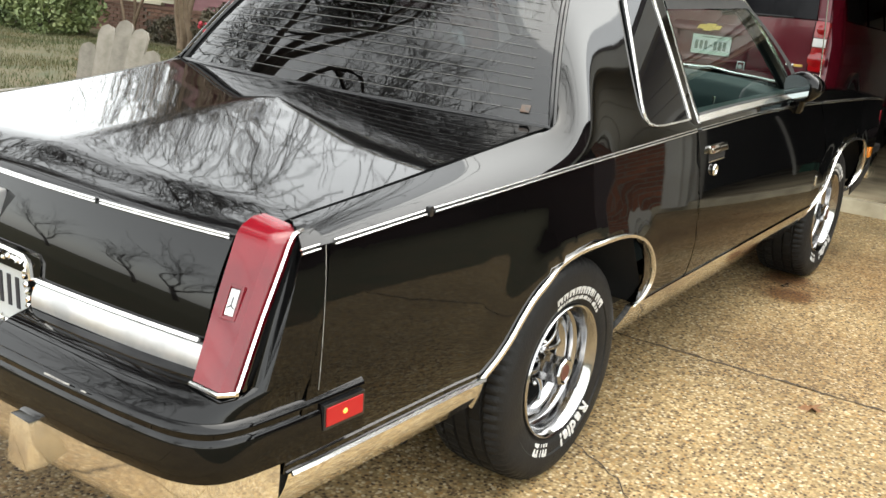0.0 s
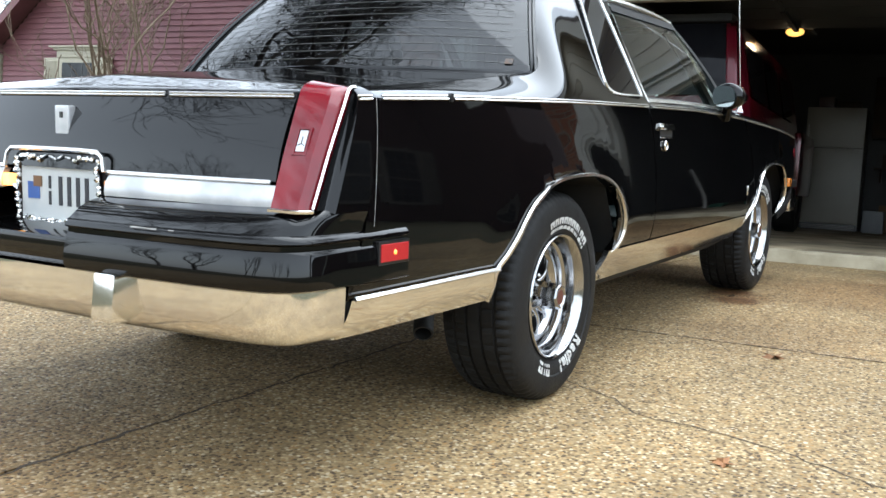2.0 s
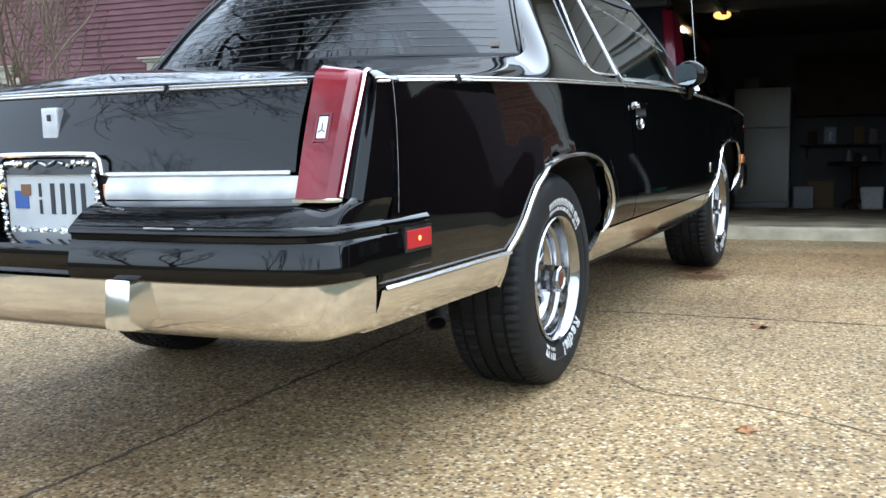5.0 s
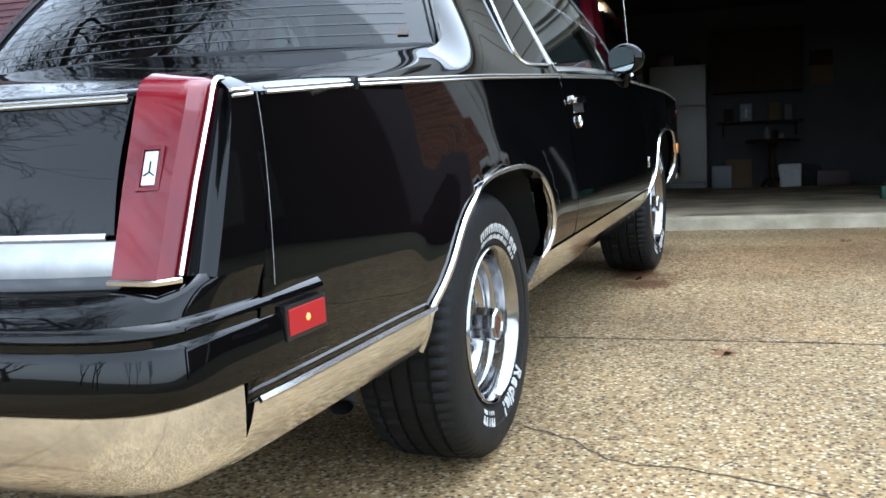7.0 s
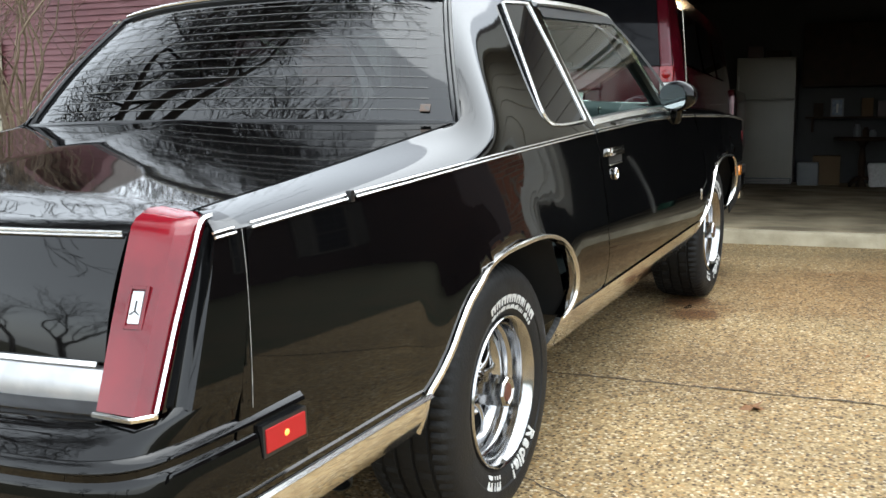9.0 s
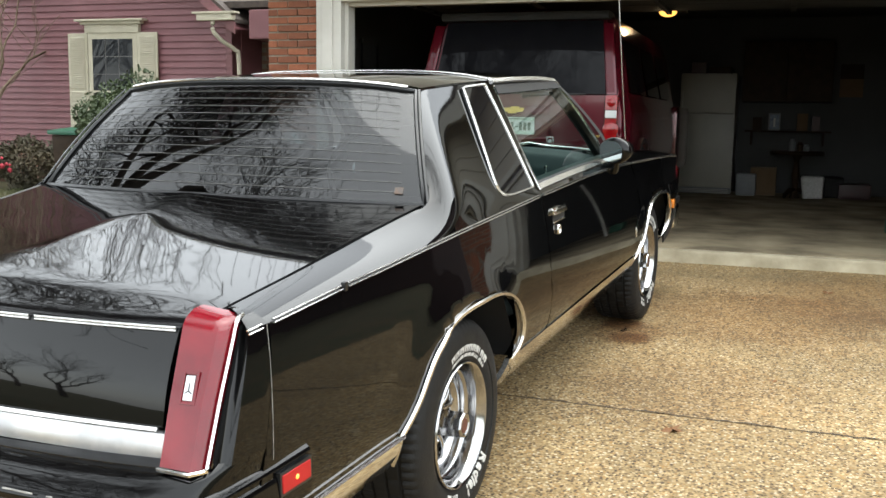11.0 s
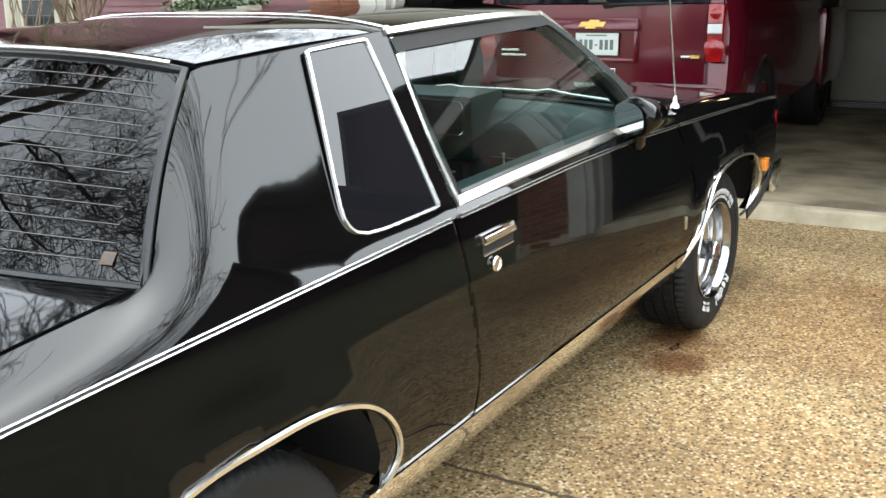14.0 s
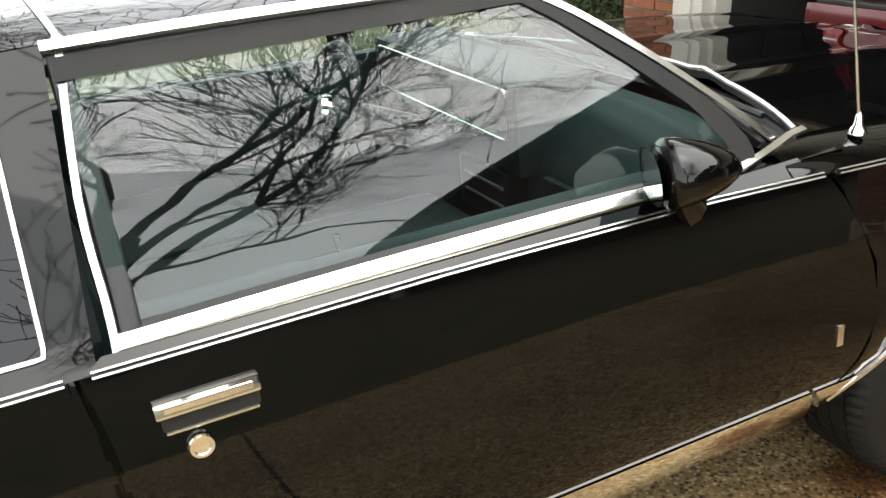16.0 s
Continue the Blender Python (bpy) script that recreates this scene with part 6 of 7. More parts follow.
def letter_block(b, t0, da, kind, r0=0.261, r1=0.284):
    """One raised outline character as plain strokes: two uprights and one or two bars."""
    def stroke(a0, a1, ra, rb):
        rows = []
        for t in (a0, (a0 + a1) / 2, a1):
            rows.append([b.verts.new((x, r * math.cos(t), r * math.sin(t))) for x, r in ((-0.001, ra), (0.0022, ra), (0.0022, rb), (-0.001, rb))])
        for p, q in zip(rows, rows[1:]):
            for k in range(3):
                b.faces.new((p[k], q[k], q[k + 1], p[k + 1]))
        b.faces.new(rows[0])
        b.faces.new(rows[-1])
    w = da * 0.34
    stroke(t0, t0 - w, r0, r1)
    if kind > 0:
        stroke(t0 - da + w, t0 - da, r0, r1 if kind < 3 else (r0 + r1) / 2)
        stroke(t0 - w, t0 - da + w, r1 - 0.0115, r1)
    if kind > 1:
        stroke(t0 - w, t0 - da + w, r0, r0 + 0.0115)


def wall_x(r):
    """How far the tyre's side wall stands back at a radius."""
    return float(np.interp(r, (0.214, 0.235, 0.262), (-0.010, -0.003, -0.0025)))


def letter_bm(ch, size):
    """One bold raised character from the built-in font, and its width."""
    cu = bpy.data.curves.new("letter", "FONT")
    cu.body, cu.size, cu.extrude, cu.offset, cu.resolution_u = ch, size * 1.38, 0.0016, 0.0018, 3
    ob = bpy.data.objects.new("letter", cu)
    b = bmesh.new()
    b.from_mesh(ob.to_mesh())
    bpy.data.objects.remove(ob)
    bpy.data.curves.remove(cu)
    x0, x1 = min(v.co.x for v in b.verts), max(v.co.x for v in b.verts)
    for v in b.verts:
        v.co.x -= x0
    return b, x1 - x0


def make_wheel(m, turn):
    wheel = soft_shade(part("wheel", lathe(RIM, 72), WHEEL_CHROME, car, "chrome spoked wheel with a raised white letter tyre", m=m @ Matrix.Rotation(radians(turn), 4, "X")))
    soft_shade(part("tyre", tyre_bm(), RUBBER, wheel, m=Matrix.Rotation(radians(-turn), 4, "X")), 30)
    for kind, wd, a in ((2, 6.2, 110), (1, 5.4, 102), (2, 6.8, 94.8), (2, 6, 86.2), (2, 6, 78.6), (2, 6, 71), (1, 4.4, 63.2), (0, 2.6, 57), (2, 5.4, 52.6), (1, 6, 45.4), (1, 6, 258), (0, 2.6, 249.5), (2, 7, 245)):
        lb = bmesh.new()
        letter_block(lb, radians(a), radians(wd), kind, 0.2225, 0.2640)
        for v in lb.verts:
            v.co.x += wall_x(math.hypot(v.co.y, v.co.z))
        bmesh.ops.remove_doubles(lb, verts=lb.verts, dist=1e-5)
        bmesh.ops.recalc_face_normals(lb, faces=lb.faces)
        part("raised_letter", lb, LETTER, wheel, m=Matrix.Rotation(radians(-turn), 4, "X"))
    a = 317.0
    for ch in "Radial":
        lb, width = letter_bm(ch, 0.0415)
        for v in lb.verts:
            t, r = radians(a) - v.co.x / 0.239, 0.2225 + v.co.y
            v.co = Vector((0.001 + wall_x(r) + v.co.z, r * math.cos(t), r * math.sin(t)))
        part("raised_letter", lb, LETTER, wheel, m=Matrix.Rotation(radians(-turn), 4, "X"))
        a -= math.degrees((width + 0.0062) / 0.239)
    # dark disc added behind the spokes to stand for the shade in there
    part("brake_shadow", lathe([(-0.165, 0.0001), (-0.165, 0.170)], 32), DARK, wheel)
    cap = soft_shade(part("hub_cap", lathe([(-0.128, 0.052), (-0.112, 0.051), (-0.108, 0.046), (-0.080, 0.0455), (-0.020, 0.0435), (-0.002, 0.042), (0.004, 0.039), (0.005, 0.034), (0.001, 0.028), (0.001, 0.0001)], 8), WHEEL_CHROME, wheel), 20)
    part("cap_emblem", lathe([(0.001, 0.025), (0.003, 0.022), (0.003, 0.0001)], 24), stuff_mat("orange_red_emblem", (0.0945, 0.0284, 0.0189), (0.063, 0.0158, 0.0126), rough=0.4, scale=40) if not bpy.data.materials.get("orange_red_emblem") else bpy.data.materials["orange_red_emblem"], cap)
    spoke = bmesh.new()
    for sg in (-1, 1):
        sp = smooth_line([(-0.118, 0.050, sg * 0.006), (-0.104, 0.085, sg * 0.012), (-0.100, 0.118, sg * 0.026), (-0.112, 0.157, sg * 0.040)], 4)
        rod(sp, [0.0125, 0.012, 0.011, 0.010, 0.009, 0.0085, 0.008, 0.008, 0.008, 0.0085, 0.009, 0.010, 0.011][:len(sp)], 8, flat=0.7, bm=spoke)
    rod([(-0.118, 0.045, 0), (-0.108, 0.082, 0)], [0.018, 0.010], 8, bm=spoke)
    sm = bpy.data.meshes.new("spoke")
    spoke.to_mesh(sm)
    spoke.free()
    sm.materials.append(WHEEL_CHROME)
    for p in sm.polygons:
        p.use_smooth = True
    nut = lathe([(-0.125, 0.012), (-0.095, 0.010), (-0.088, 0.0001)], 6)
    nm = bpy.data.meshes.new("lug_nut")
    nut.to_mesh(nm)
    nut.free()
    nm.materials.append(WHEEL_CHROME)
    for k in range(5):
        o = new("spoke", sm)
        o.parent, o.rotation_euler = wheel, (radians(72 * k + 20), 0, 0)
        o = new("lug_nut", nm)
        o.parent = wheel
        q = radians(72 * k + 56)
        o.location = (0, 0.068 * math.cos(q), 0.068 * math.sin(q))
    return wheel


make_wheel(pose(0.866, 0.0, 0.344), 0)
make_wheel(pose(0.864, 2.747, 0.344), 8)
make_wheel(pose(-0.866, 0.0, 0.344, 0, 0, 180), 0)
make_wheel(pose(-0.864, 2.747, 0.344, 0, 0, 180), 40)


# ---- things in and about the garage ----
soft_shade(part("downpipe", rod(soft_dp, 0.034, 8), CREAM, wing, "cream downpipe with a bend"))


def tube_tree(name, label, base, height, seed, trunk_r, spread, depth, mat, kids=(3, 4), lean=(0, 0), trunks=1, droop=0.0, fork=0.28, twig=0.0045, first=1.9):
    """A bare tree: trunk, limbs and several orders of twigs, each bending and tapering."""
    rg = random.Random(seed)
    stems = {}

    def limb(p, d, L, r, level, key):
        verts, faces = stems.setdefault(key, ([], []))
        seg = 8 if level < 2 else 4
        sides = 8 if level == 0 else (6 if level == 1 else (4 if level < 4 else 3))
        rings = []
        pts = [p.copy()]
        dd = d.copy()
        for k in range(seg):
            wob = 0.10 if level == 0 else 0.22
            dd = (dd + Vector((rg.gauss(0, wob), rg.gauss(0, wob), rg.gauss(0, wob * 0.6) + (0.06 if level else 0) - droop * level * 0.05))).normalized()
            pts.append(pts[-1] + dd * L / seg)
        r1 = max(twig, r * (0.55 if level else 0.62))
        for k, q in enumerate(pts):
            t = (pts[min(k + 1, seg)] - pts[max(k - 1, 0)]).normalized()
            s = t.orthogonal().normalized()
            u = t.cross(s)
            rr = r + (r1 - r) * k / seg
            if level == 0 and k == 0:
                rr *= 1.35
            rings.append(len(verts))
            for a in range(sides):
                an = math.tau * a / sides
                verts.append(q + (s * math.cos(an) + u * math.sin(an)) * rr)
        for k in range(seg):
            for a in range(sides):
                faces.append((rings[k] + a, rings[k] + (a + 1) % sides, rings[k + 1] + (a + 1) % sides, rings[k + 1] + a))
        if level >= depth:
            return
        n = rg.randint(*kids) + (1 if level >= 2 else 0)
        for k in range(n):
            f = rg.uniform(0.35 if level else 0.75, 1.0) if k else 1.0
            i = min(seg, max(1, int(f * seg)))
            q = pts[i - 1].lerp(pts[i], f * seg - int(f * seg)) if f < 1 else pts[seg]
            ang = rg.uniform(0.35, 0.95) * spread * (0.6 if k == 0 else 1)
            ax = dd.orthogonal().normalized()
            ax.rotate(Matrix.Rotation(rg.uniform(0, math.tau) if level else math.tau * k / n + rg.uniform(-0.4, 0.4), 3, dd))
            nd = dd.copy()
            nd.rotate(Matrix.Rotation(ang, 3, ax))
            limb(q, nd, L * rg.uniform(0.58, 0.82) * (first if level == 0 else 1), r1 * rg.uniform(0.62, 0.85), level + 1, ("limb", key[1] * 10 + k) if level == 0 and k < 8 else ("bare_crown", 0))

    for k in range(trunks):
        d = Vector((lean[0] + (rg.uniform(-0.35, 0.35) if trunks > 1 else 0), lean[1] + (rg.uniform(-0.3, 0.3) if trunks > 1 else 0), 1)).normalized()
        off = Vector((rg.uniform(-0.12, 0.12), rg.uniform(-0.12, 0.12), 0)) if trunks > 1 else Vector()
        limb(off, d, height * fork, trunk_r, 0, ("trunk", k))
    tree = thing(name, label, "tree", m=pose(*base))
    for (kind, _), (verts, faces) in stems.items():
        me = bpy.data.meshes.new(kind)
        me.from_pydata([tuple(v) for v in verts], [], faces)
        me.materials.append(mat)
        me.polygons.foreach_set("use_smooth", [True] * len(me.polygons))
        o = new(kind, me)
        o.parent = tree
        if kind == "bare_crown":
            tagged(o, "fine bare twigs", kind="stuff")
    return tree


tube_tree("tree", "large bare winter tree beside the driveway", (9.6, 1.2, -0.1), 12, 5, 0.22, 0.85, 5, BARK, kids=(3, 4), fork=0.40, twig=0.008, first=0.80, lean=(0.02, 0.03))
lawn_tree = tube_tree("tree", "large bare winter tree on the lawn", (-4.6, -1.7, -0.1), 14.5, 21, 0.25, 1.05, 6, BARK, kids=(4, 4), lean=(0.05, -0.02), fork=0.30, twig=0.009, first=1.6)
tagged(copy_thing(lawn_tree, pose(-17.2, 15.0, -0.1, 0, 0, 70) @ Matrix.Diagonal((0.92, 0.92, 0.90, 1))), "tall bare winter tree behind the house wing")
far_tree = tube_tree("tree", "bare tree across the street", (-4.0, -26.0, -0.8), 10, 31, 0.26, 0.9, 4, BARK, kids=(3, 4), fork=0.3, twig=0.012)
tagged(far_tree, group="bare trees across the street")
rg = random.Random(77)
for k in range(9):
    copy_thing(far_tree, pose(-34 + 8.5 * k + rg.uniform(-2, 2), -27 + rg.uniform(-5, 5), -0.8, 0, 0, rg.uniform(0, 360)))
tube_tree("crape_myrtle", "bare crape myrtle with several pale trunks", (-11.45, 8.6, 0.0), 6.6, 8, 0.05, 0.60, 4, BARK_PALE, kids=(2, 3), trunks=6, fork=0.28, twig=0.005)
tube_tree("crape_myrtle", "bare pale sapling by the house", (-13.3, 8.9, 0.0), 4.6, 18, 0.035, 0.5, 3, BARK_PALE, kids=(2, 3), trunks=3, fork=0.30)


def shrub(name, label, centre, radii, n, mat, seed, size=0.035, berries=0):
    """A shrub of many small leaves round an uneven shape, on a few stems."""
    rg = random.Random(seed)
    verts, faces = [], []
    for _ in range(n):
        d = Vector((rg.gauss(0, 1), rg.gauss(0, 1), rg.gauss(0, 1))).normalized()
        lump = 0.82 + 0.35 * noise.noise(d * 2.3 + Vector((seed, 0, 0)))
        r = lump * rg.uniform(0.55, 1.0) ** 0.5
        p = Vector((d.x * radii[0], d.y * radii[1], max(-radii[2], d.z * radii[2]))) * r
        a = Vector((rg.gauss(0, 1), rg.gauss(0, 1), rg.gauss(0, 1))).normalized()
        b = a.orthogonal().normalized()
        s = size * rg.uniform(0.6, 1.3)
        i = len(verts)
        verts += [p - a * s, p + b * s * 0.45, p + a * s, p - b * s * 0.45]
        faces.append((i, i + 1, i + 2, i + 3))
    me = bpy.data.meshes.new("leaves")
    me.from_pydata([tuple(v) for v in verts], [], faces)
    me.materials.append(mat)
    t = thing(name, label, "shrub", m=pose(*centre))
    o = new("leaves", me)
    o.parent = t
    st = bmesh.new()
    for k in range(7):
        q = Vector((rg.uniform(-0.6, 0.6) * radii[0], rg.uniform(-0.6, 0.6) * radii[1], radii[2] * 0.5))
        rod([(q.x * 0.2, q.y * 0.2, -radii[2] - 0.12), tuple(q)], [0.018, 0.006], 5, bm=st)
    tagged(part("stems", st, BARK, t), kind="stuff")
    if berries:
        bb = bmesh.new()
        for k in range(berries):
            bmesh.ops.create_icosphere(bb, subdivisions=1, radius=rg.uniform(0.02, 0.045), matrix=Matrix.Translation((rg.uniform(-0.2, 0.3) * radii[0], -radii[1] * 0.95, rg.uniform(-0.2, 0.3) * radii[2])))
        tagged(part("blossom", bb, stuff_mat("red_blossom", (0.347, 0.0189, 0.0315), (0.284, 0.0126, 0.0315)), t), "red blossoms", kind="stuff")
    return t


shrub("shrub", "clipped green evergreen shrub under the window", (-7.0, 7.35, 0.84), (1.35, 0.6, 1.06), 16000, FOLIAGE, 2)
shrub("shrub", "bronzed shrub with red blossoms by the house", (-10.5, 8.75, 0.47), (0.75, 0.55, 0.52), 4500, FOLIAGE_DULL, 3, berries=9)
shrub("shrub", "loose green shrub at the brick base", (-14.6, 7.8, 0.50), (1.85, 0.95, 1.02), 15000, FOLIAGE_LIGHT, 4, size=0.05)
shrub("shrub", "low dull shrub at the brick base", (-12.6, 9.3, 0.25), (0.8, 0.4, 0.35), 2500, FOLIAGE_DULL, 6)
refuse_bin = thing("refuse_bin", "brown wheeled refuse bin with a dark green lid by the house", "bin", m=pose(-9.2, 8.5, 0.06))
tub_b = box(-0.26, -0.24, 0.02, 0.26, 0.24, 0.92, 0.03)
for v in tub_b.verts:
    v.co.x *= 0.82 + 0.18 * v.co.z
    v.co.y *= 0.82 + 0.18 * v.co.z
soft_shade(part("bin_body", tub_b, WOODDARK, refuse_bin), 60)
lid_b = box(-0.29, -0.29, 0.92, 0.29, 0.27, 0.985, 0.025)
for v in lid_b.verts:
    v.co.z += 0.10 * (v.co.y + 0.29)
soft_shade(part("bin_lid", lid_b, GREENPL, refuse_bin, "dark green hinged lid"), 60)
for sg in (-1, 1):
    part("bin_wheel", lathe([(-0.03, 0.0001), (-0.03, 0.10), (0.03, 0.10), (0.03, 0.0001)], 20), RUBBER, refuse_bin, m=pose(sg * 0.24, 0.22, 0.10))


def adirondack(m):
    chair = thing("adirondack_chair", "weathered grey wooden fan-back garden chair", "chair", m=m)
    for k in range(5):
        a = (k - 2) * 7.5
        top = 0.80 - 0.045 * (k - 2) ** 2
        b = bmesh.new()
        outline = [(-0.050, 0.0), (0.050, 0.0), (0.064, top - 0.06), (0.045, top - 0.018), (0.0, top), (-0.045, top - 0.018), (-0.064, top - 0.06)]
        f0 = [b.verts.new((x, 0, z)) for x, z in outline]
        f1 = [b.verts.new((x, 0.02, z)) for x, z in outline]
        b.faces.new(f0)
        b.faces.new(f1[::-1])
        for i in range(7):
            b.faces.new((f0[i], f1[i], f1[(i + 1) % 7], f0[(i + 1) % 7]))
        bmesh.ops.recalc_face_normals(b, faces=b.faces)
        part("back_slat", b, GREYWOOD, chair, m=pose((k - 2) * 0.098, 0.0, 0.30, -18, a * 0.35, 0))
    for k in range(5):
        part("seat_slat", box(-0.28, -0.10 - 0.10 * k, 0.30 + 0.018 * k, 0.28, -0.01 - 0.10 * k, 0.32 + 0.018 * k, 0.004), GREYWOOD, chair)
    for sg in (-1, 1):
        part("arm", box(sg * 0.34 - 0.07, -0.60, 0.56, sg * 0.34 + 0.07, 0.16, 0.58, 0.006), GREYWOOD, chair)
        part("front_leg", box(sg * 0.30 - 0.02, -0.55, 0.0, sg * 0.30 + 0.02, -0.44, 0.56, 0.004), GREYWOOD, chair)
        part("side_rail", rod([(sg * 0.27, -0.52, 0.36), (sg * 0.27, 0.40, 0.02)], 0.04, 4, flat=0.5), GREYWOOD, chair)
        part("arm_post", box(sg * 0.30 - 0.02, 0.06, 0.20, sg * 0.30 + 0.02, 0.12, 0.56, 0.004), GREYWOOD, chair)
    return chair


adirondack(pose(-3.50, 1.45, -0.06, 0, 0, 20))

# dry leaves on the driveway
lf = bmesh.new()
for r in range(1):
    pts = []
    for k in range(14):
        a = math.tau * k / 14
        rr = 0.052 if k % 2 == 0 else 0.020
        pts.append(lf.verts.new((rr * math.cos(a) * (1.3 if k in (0, 7) else 1), rr * math.sin(a), 0.006 + 0.010 * math.cos(3 * a))))
    c = lf.verts.new((0, 0, 0.004))
    for k in range(14):
        lf.faces.new((c, pts[k], pts[(k + 1) % 14]))
leaf_me = bpy.data.meshes.new("leaf")
lf.to_mesh(leaf_me)
lf.free()
leaf_me.materials.append(LEAF)
rg = random.Random(15)
spots = [(1.333, 1.07, 1.0), (1.50, -0.30, 0.8), (1.80, 3.94, 0.8)] + [(rg.uniform(0.9, 3.0), rg.uniform(-1.5, 4.4), rg.uniform(0.2, 0.35)) for _ in range(10)] + [(rg.uniform(-0.6, 0.6), rg.uniform(-2.6, -1.5), 0.35) for _ in range(4)]
for x, y, s in spots:
    o = new("fallen_leaf", leaf_me)
    o.matrix_basis = SLOPE @ pose(x, y, drive_z(y) + 0.001, 0, 0, rg.uniform(0, 360)) @ Matrix.Diagonal((s, s, s, 1))
    tagged(o, "curled brown dry leaf on the driveway", "leaf", "fallen leaves")
litter = bmesh.new()
for _ in range(900):
    x, y = -3.2 - abs(rg.gauss(0, 2.5)), rg.uniform(-3, 9)
    s = rg.uniform(0.02, 0.05)
    z = ground_z(x, y) + 0.012
    a = rg.uniform(0, math.tau)
    litter.faces.new([litter.verts.new((x + s * math.cos(a + q), y + s * 0.6 * math.sin(a + q), z + rg.uniform(0, 0.015))) for q in (0, 1.6, 3.1, 4.7)])
tagged(part("leaf_litter", litter, LEAF), "scattered brown leaves on the lawn", "leaves", kind="stuff")

# ---- burgundy SUV inside ----
suv = thing("suv", "burgundy full-size SUV parked nose-in inside the garage", "car", m=GM @ pose(-0.765, 0.34, FLOOR))


def suv_section(y):
    """Half section of the SUV's body at a distance from its tail."""
    tail = max(0.0, 1 - y / 0.10)
    w, roof = 0.945 - 0.05 * tail, 1.92 - 0.05 * tail
    lowz = 0.42
    return [(w - 0.06, lowz), (w - 0.01, lowz + 0.10), (w, 0.78), (w - 0.005, 1.04), (w - 0.035, 1.20), (w - 0.13, 1.70), (w - 0.20, 1.86), (w - 0.36, roof), (0.0, roof + 0.03)]


def suv_loft(i, j):
    ys = (0.06, 0.10, 0.18, 0.4, 1.0, 2.0, 3.0, 3.6)
    y = ys[i]
    lean = max(0.0, 1 - (y - 0.06) / 0.5) * 0.30
    s = suv_section(y - 0.06)
    s = [(-x, z) for x, z in s] + s[::-1][1:]
    return Vector((s[j][0], y + lean * max(0.0, s[j][1] - 1.2), s[j][1]))


sb = bmesh.new()
g = [[sb.verts.new(suv_loft(i, j)) for j in range(17)] for i in range(8)]
for i in range(7):
    for j in range(16):
        sb.faces.new((g[i][j], g[i][j + 1], g[i + 1][j + 1], g[i + 1][j]))
sb.faces.new(g[-1])
sb.faces.new(g[0][::-1])
bmesh.ops.recalc_face_normals(sb, faces=sb.faces)
soft_shade(part("suv_body", sb, BURGUNDY, suv), 30)
soft_shade(part("front_end", box(-0.98, 3.6, 0.42, 0.98, 5.0, 1.18, 0.10), BURGUNDY, suv), 60)


def tail_y(z):
    return 0.0 + (0.02 if z < 1.2 else 0.02 + 0.30 * (z - 1.2))


def tail_sheet(x0, x1, z0, z1, out, nx=10, nz=8, taper=0.0):
    return flange(flip_to(loft(lambda u, v: Vector(((x0 + (x1 - x0) * u) * (1 - taper * v), tail_y(z0 + (z1 - z0) * v) - out + 0.05 * ((x0 + (x1 - x0) * u)) ** 4, z0 + (z1 - z0) * v)), nx, nz), (0, 2, 1)), (0, 0.05, 0))


gate = soft_shade(part("tailgate", tail_sheet(-0.755, 0.755, 0.69, 1.195, 0.03), BURGUNDY, suv, "burgundy tailgate with a recessed plate"))
soft_shade(part("rear_glass", tail_sheet(-0.76, 0.76, 1.205, 1.82, 0.025, taper=0.10), SUV_GLASS, suv, "dark tailgate window"))
# a burgundy part; the dark colour paints the garage's shade onto it
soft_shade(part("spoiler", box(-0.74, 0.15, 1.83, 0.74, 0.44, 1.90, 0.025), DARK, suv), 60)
hb = box(-0.297, -0.065, 1.026, 0.319, -0.005, 1.108, 0.014)
for v in hb.verts:
    v.co.x = 0.011 + (v.co.x - 0.011) * (1 - 0.5 * max(0.0, v.co.z - 1.06))
    v.co.y += 0.35 * max(0.0, v.co.z - 1.06)
soft_shade(part("gate_handle", hb, BURGUNDY, gate), 50)
for x0, x1, z0, z1 in ((-0.283, -0.258, 0.812, 1.03), (0.284, 0.309, 0.812, 1.03), (-0.262, 0.288, 0.812, 0.842)):
    soft_shade(part("plate_well_rim", box(x0, -0.042, z0, x1, 0.0, z1, 0.009), BURGUNDY, gate), 50)
sp = part("suv_plate", box(-0.127, -0.045, 0.862, 0.178, -0.03, 1.008, 0.004), PLATE, gate, "white and green plate in a bracket")
part("plate_band", box(-0.124, -0.0465, 0.980, 0.175, -0.045, 1.005), PLATE_GREEN, sp)
part("plate_wash", box(-0.124, -0.0463, 0.866, 0.175, -0.045, 0.890), PLATE_GREEN, sp)
part("plate_legend", box(-0.05, -0.0475, 0.989, 0.10, -0.046, 0.997), PLATE_GREY, sp)
for k in range(7):
    x = -0.100 + 0.037 * k
    if k == 3:
        part("plate_figure", box(x + 0.002, -0.0475, 0.925, x + 0.024, -0.045, 0.934), PLATE_GREY, sp)
    else:
        part("plate_figure", box(x, -0.0475, 0.898, x + 0.024, -0.045, 0.965), PLATE_GREY, sp)
for name, hw, z0, z1 in (("gold_emblem", 0.088, 1.051, 1.085), ("emblem_block", 0.036, 1.039, 1.097)):
    gb = box(-hw, -0.079, z0, hw, -0.058, z1, 0.003)
    for v in gb.verts:
        v.co.x += 0.5 * (v.co.z - 1.068)
        v.co.y += 0.35 * max(0.0, v.co.z - 1.06)
    em = part(name, gb, GOLD, gate if name == "gold_emblem" else em, "gold cross-bar emblem" if name == "gold_emblem" else "")
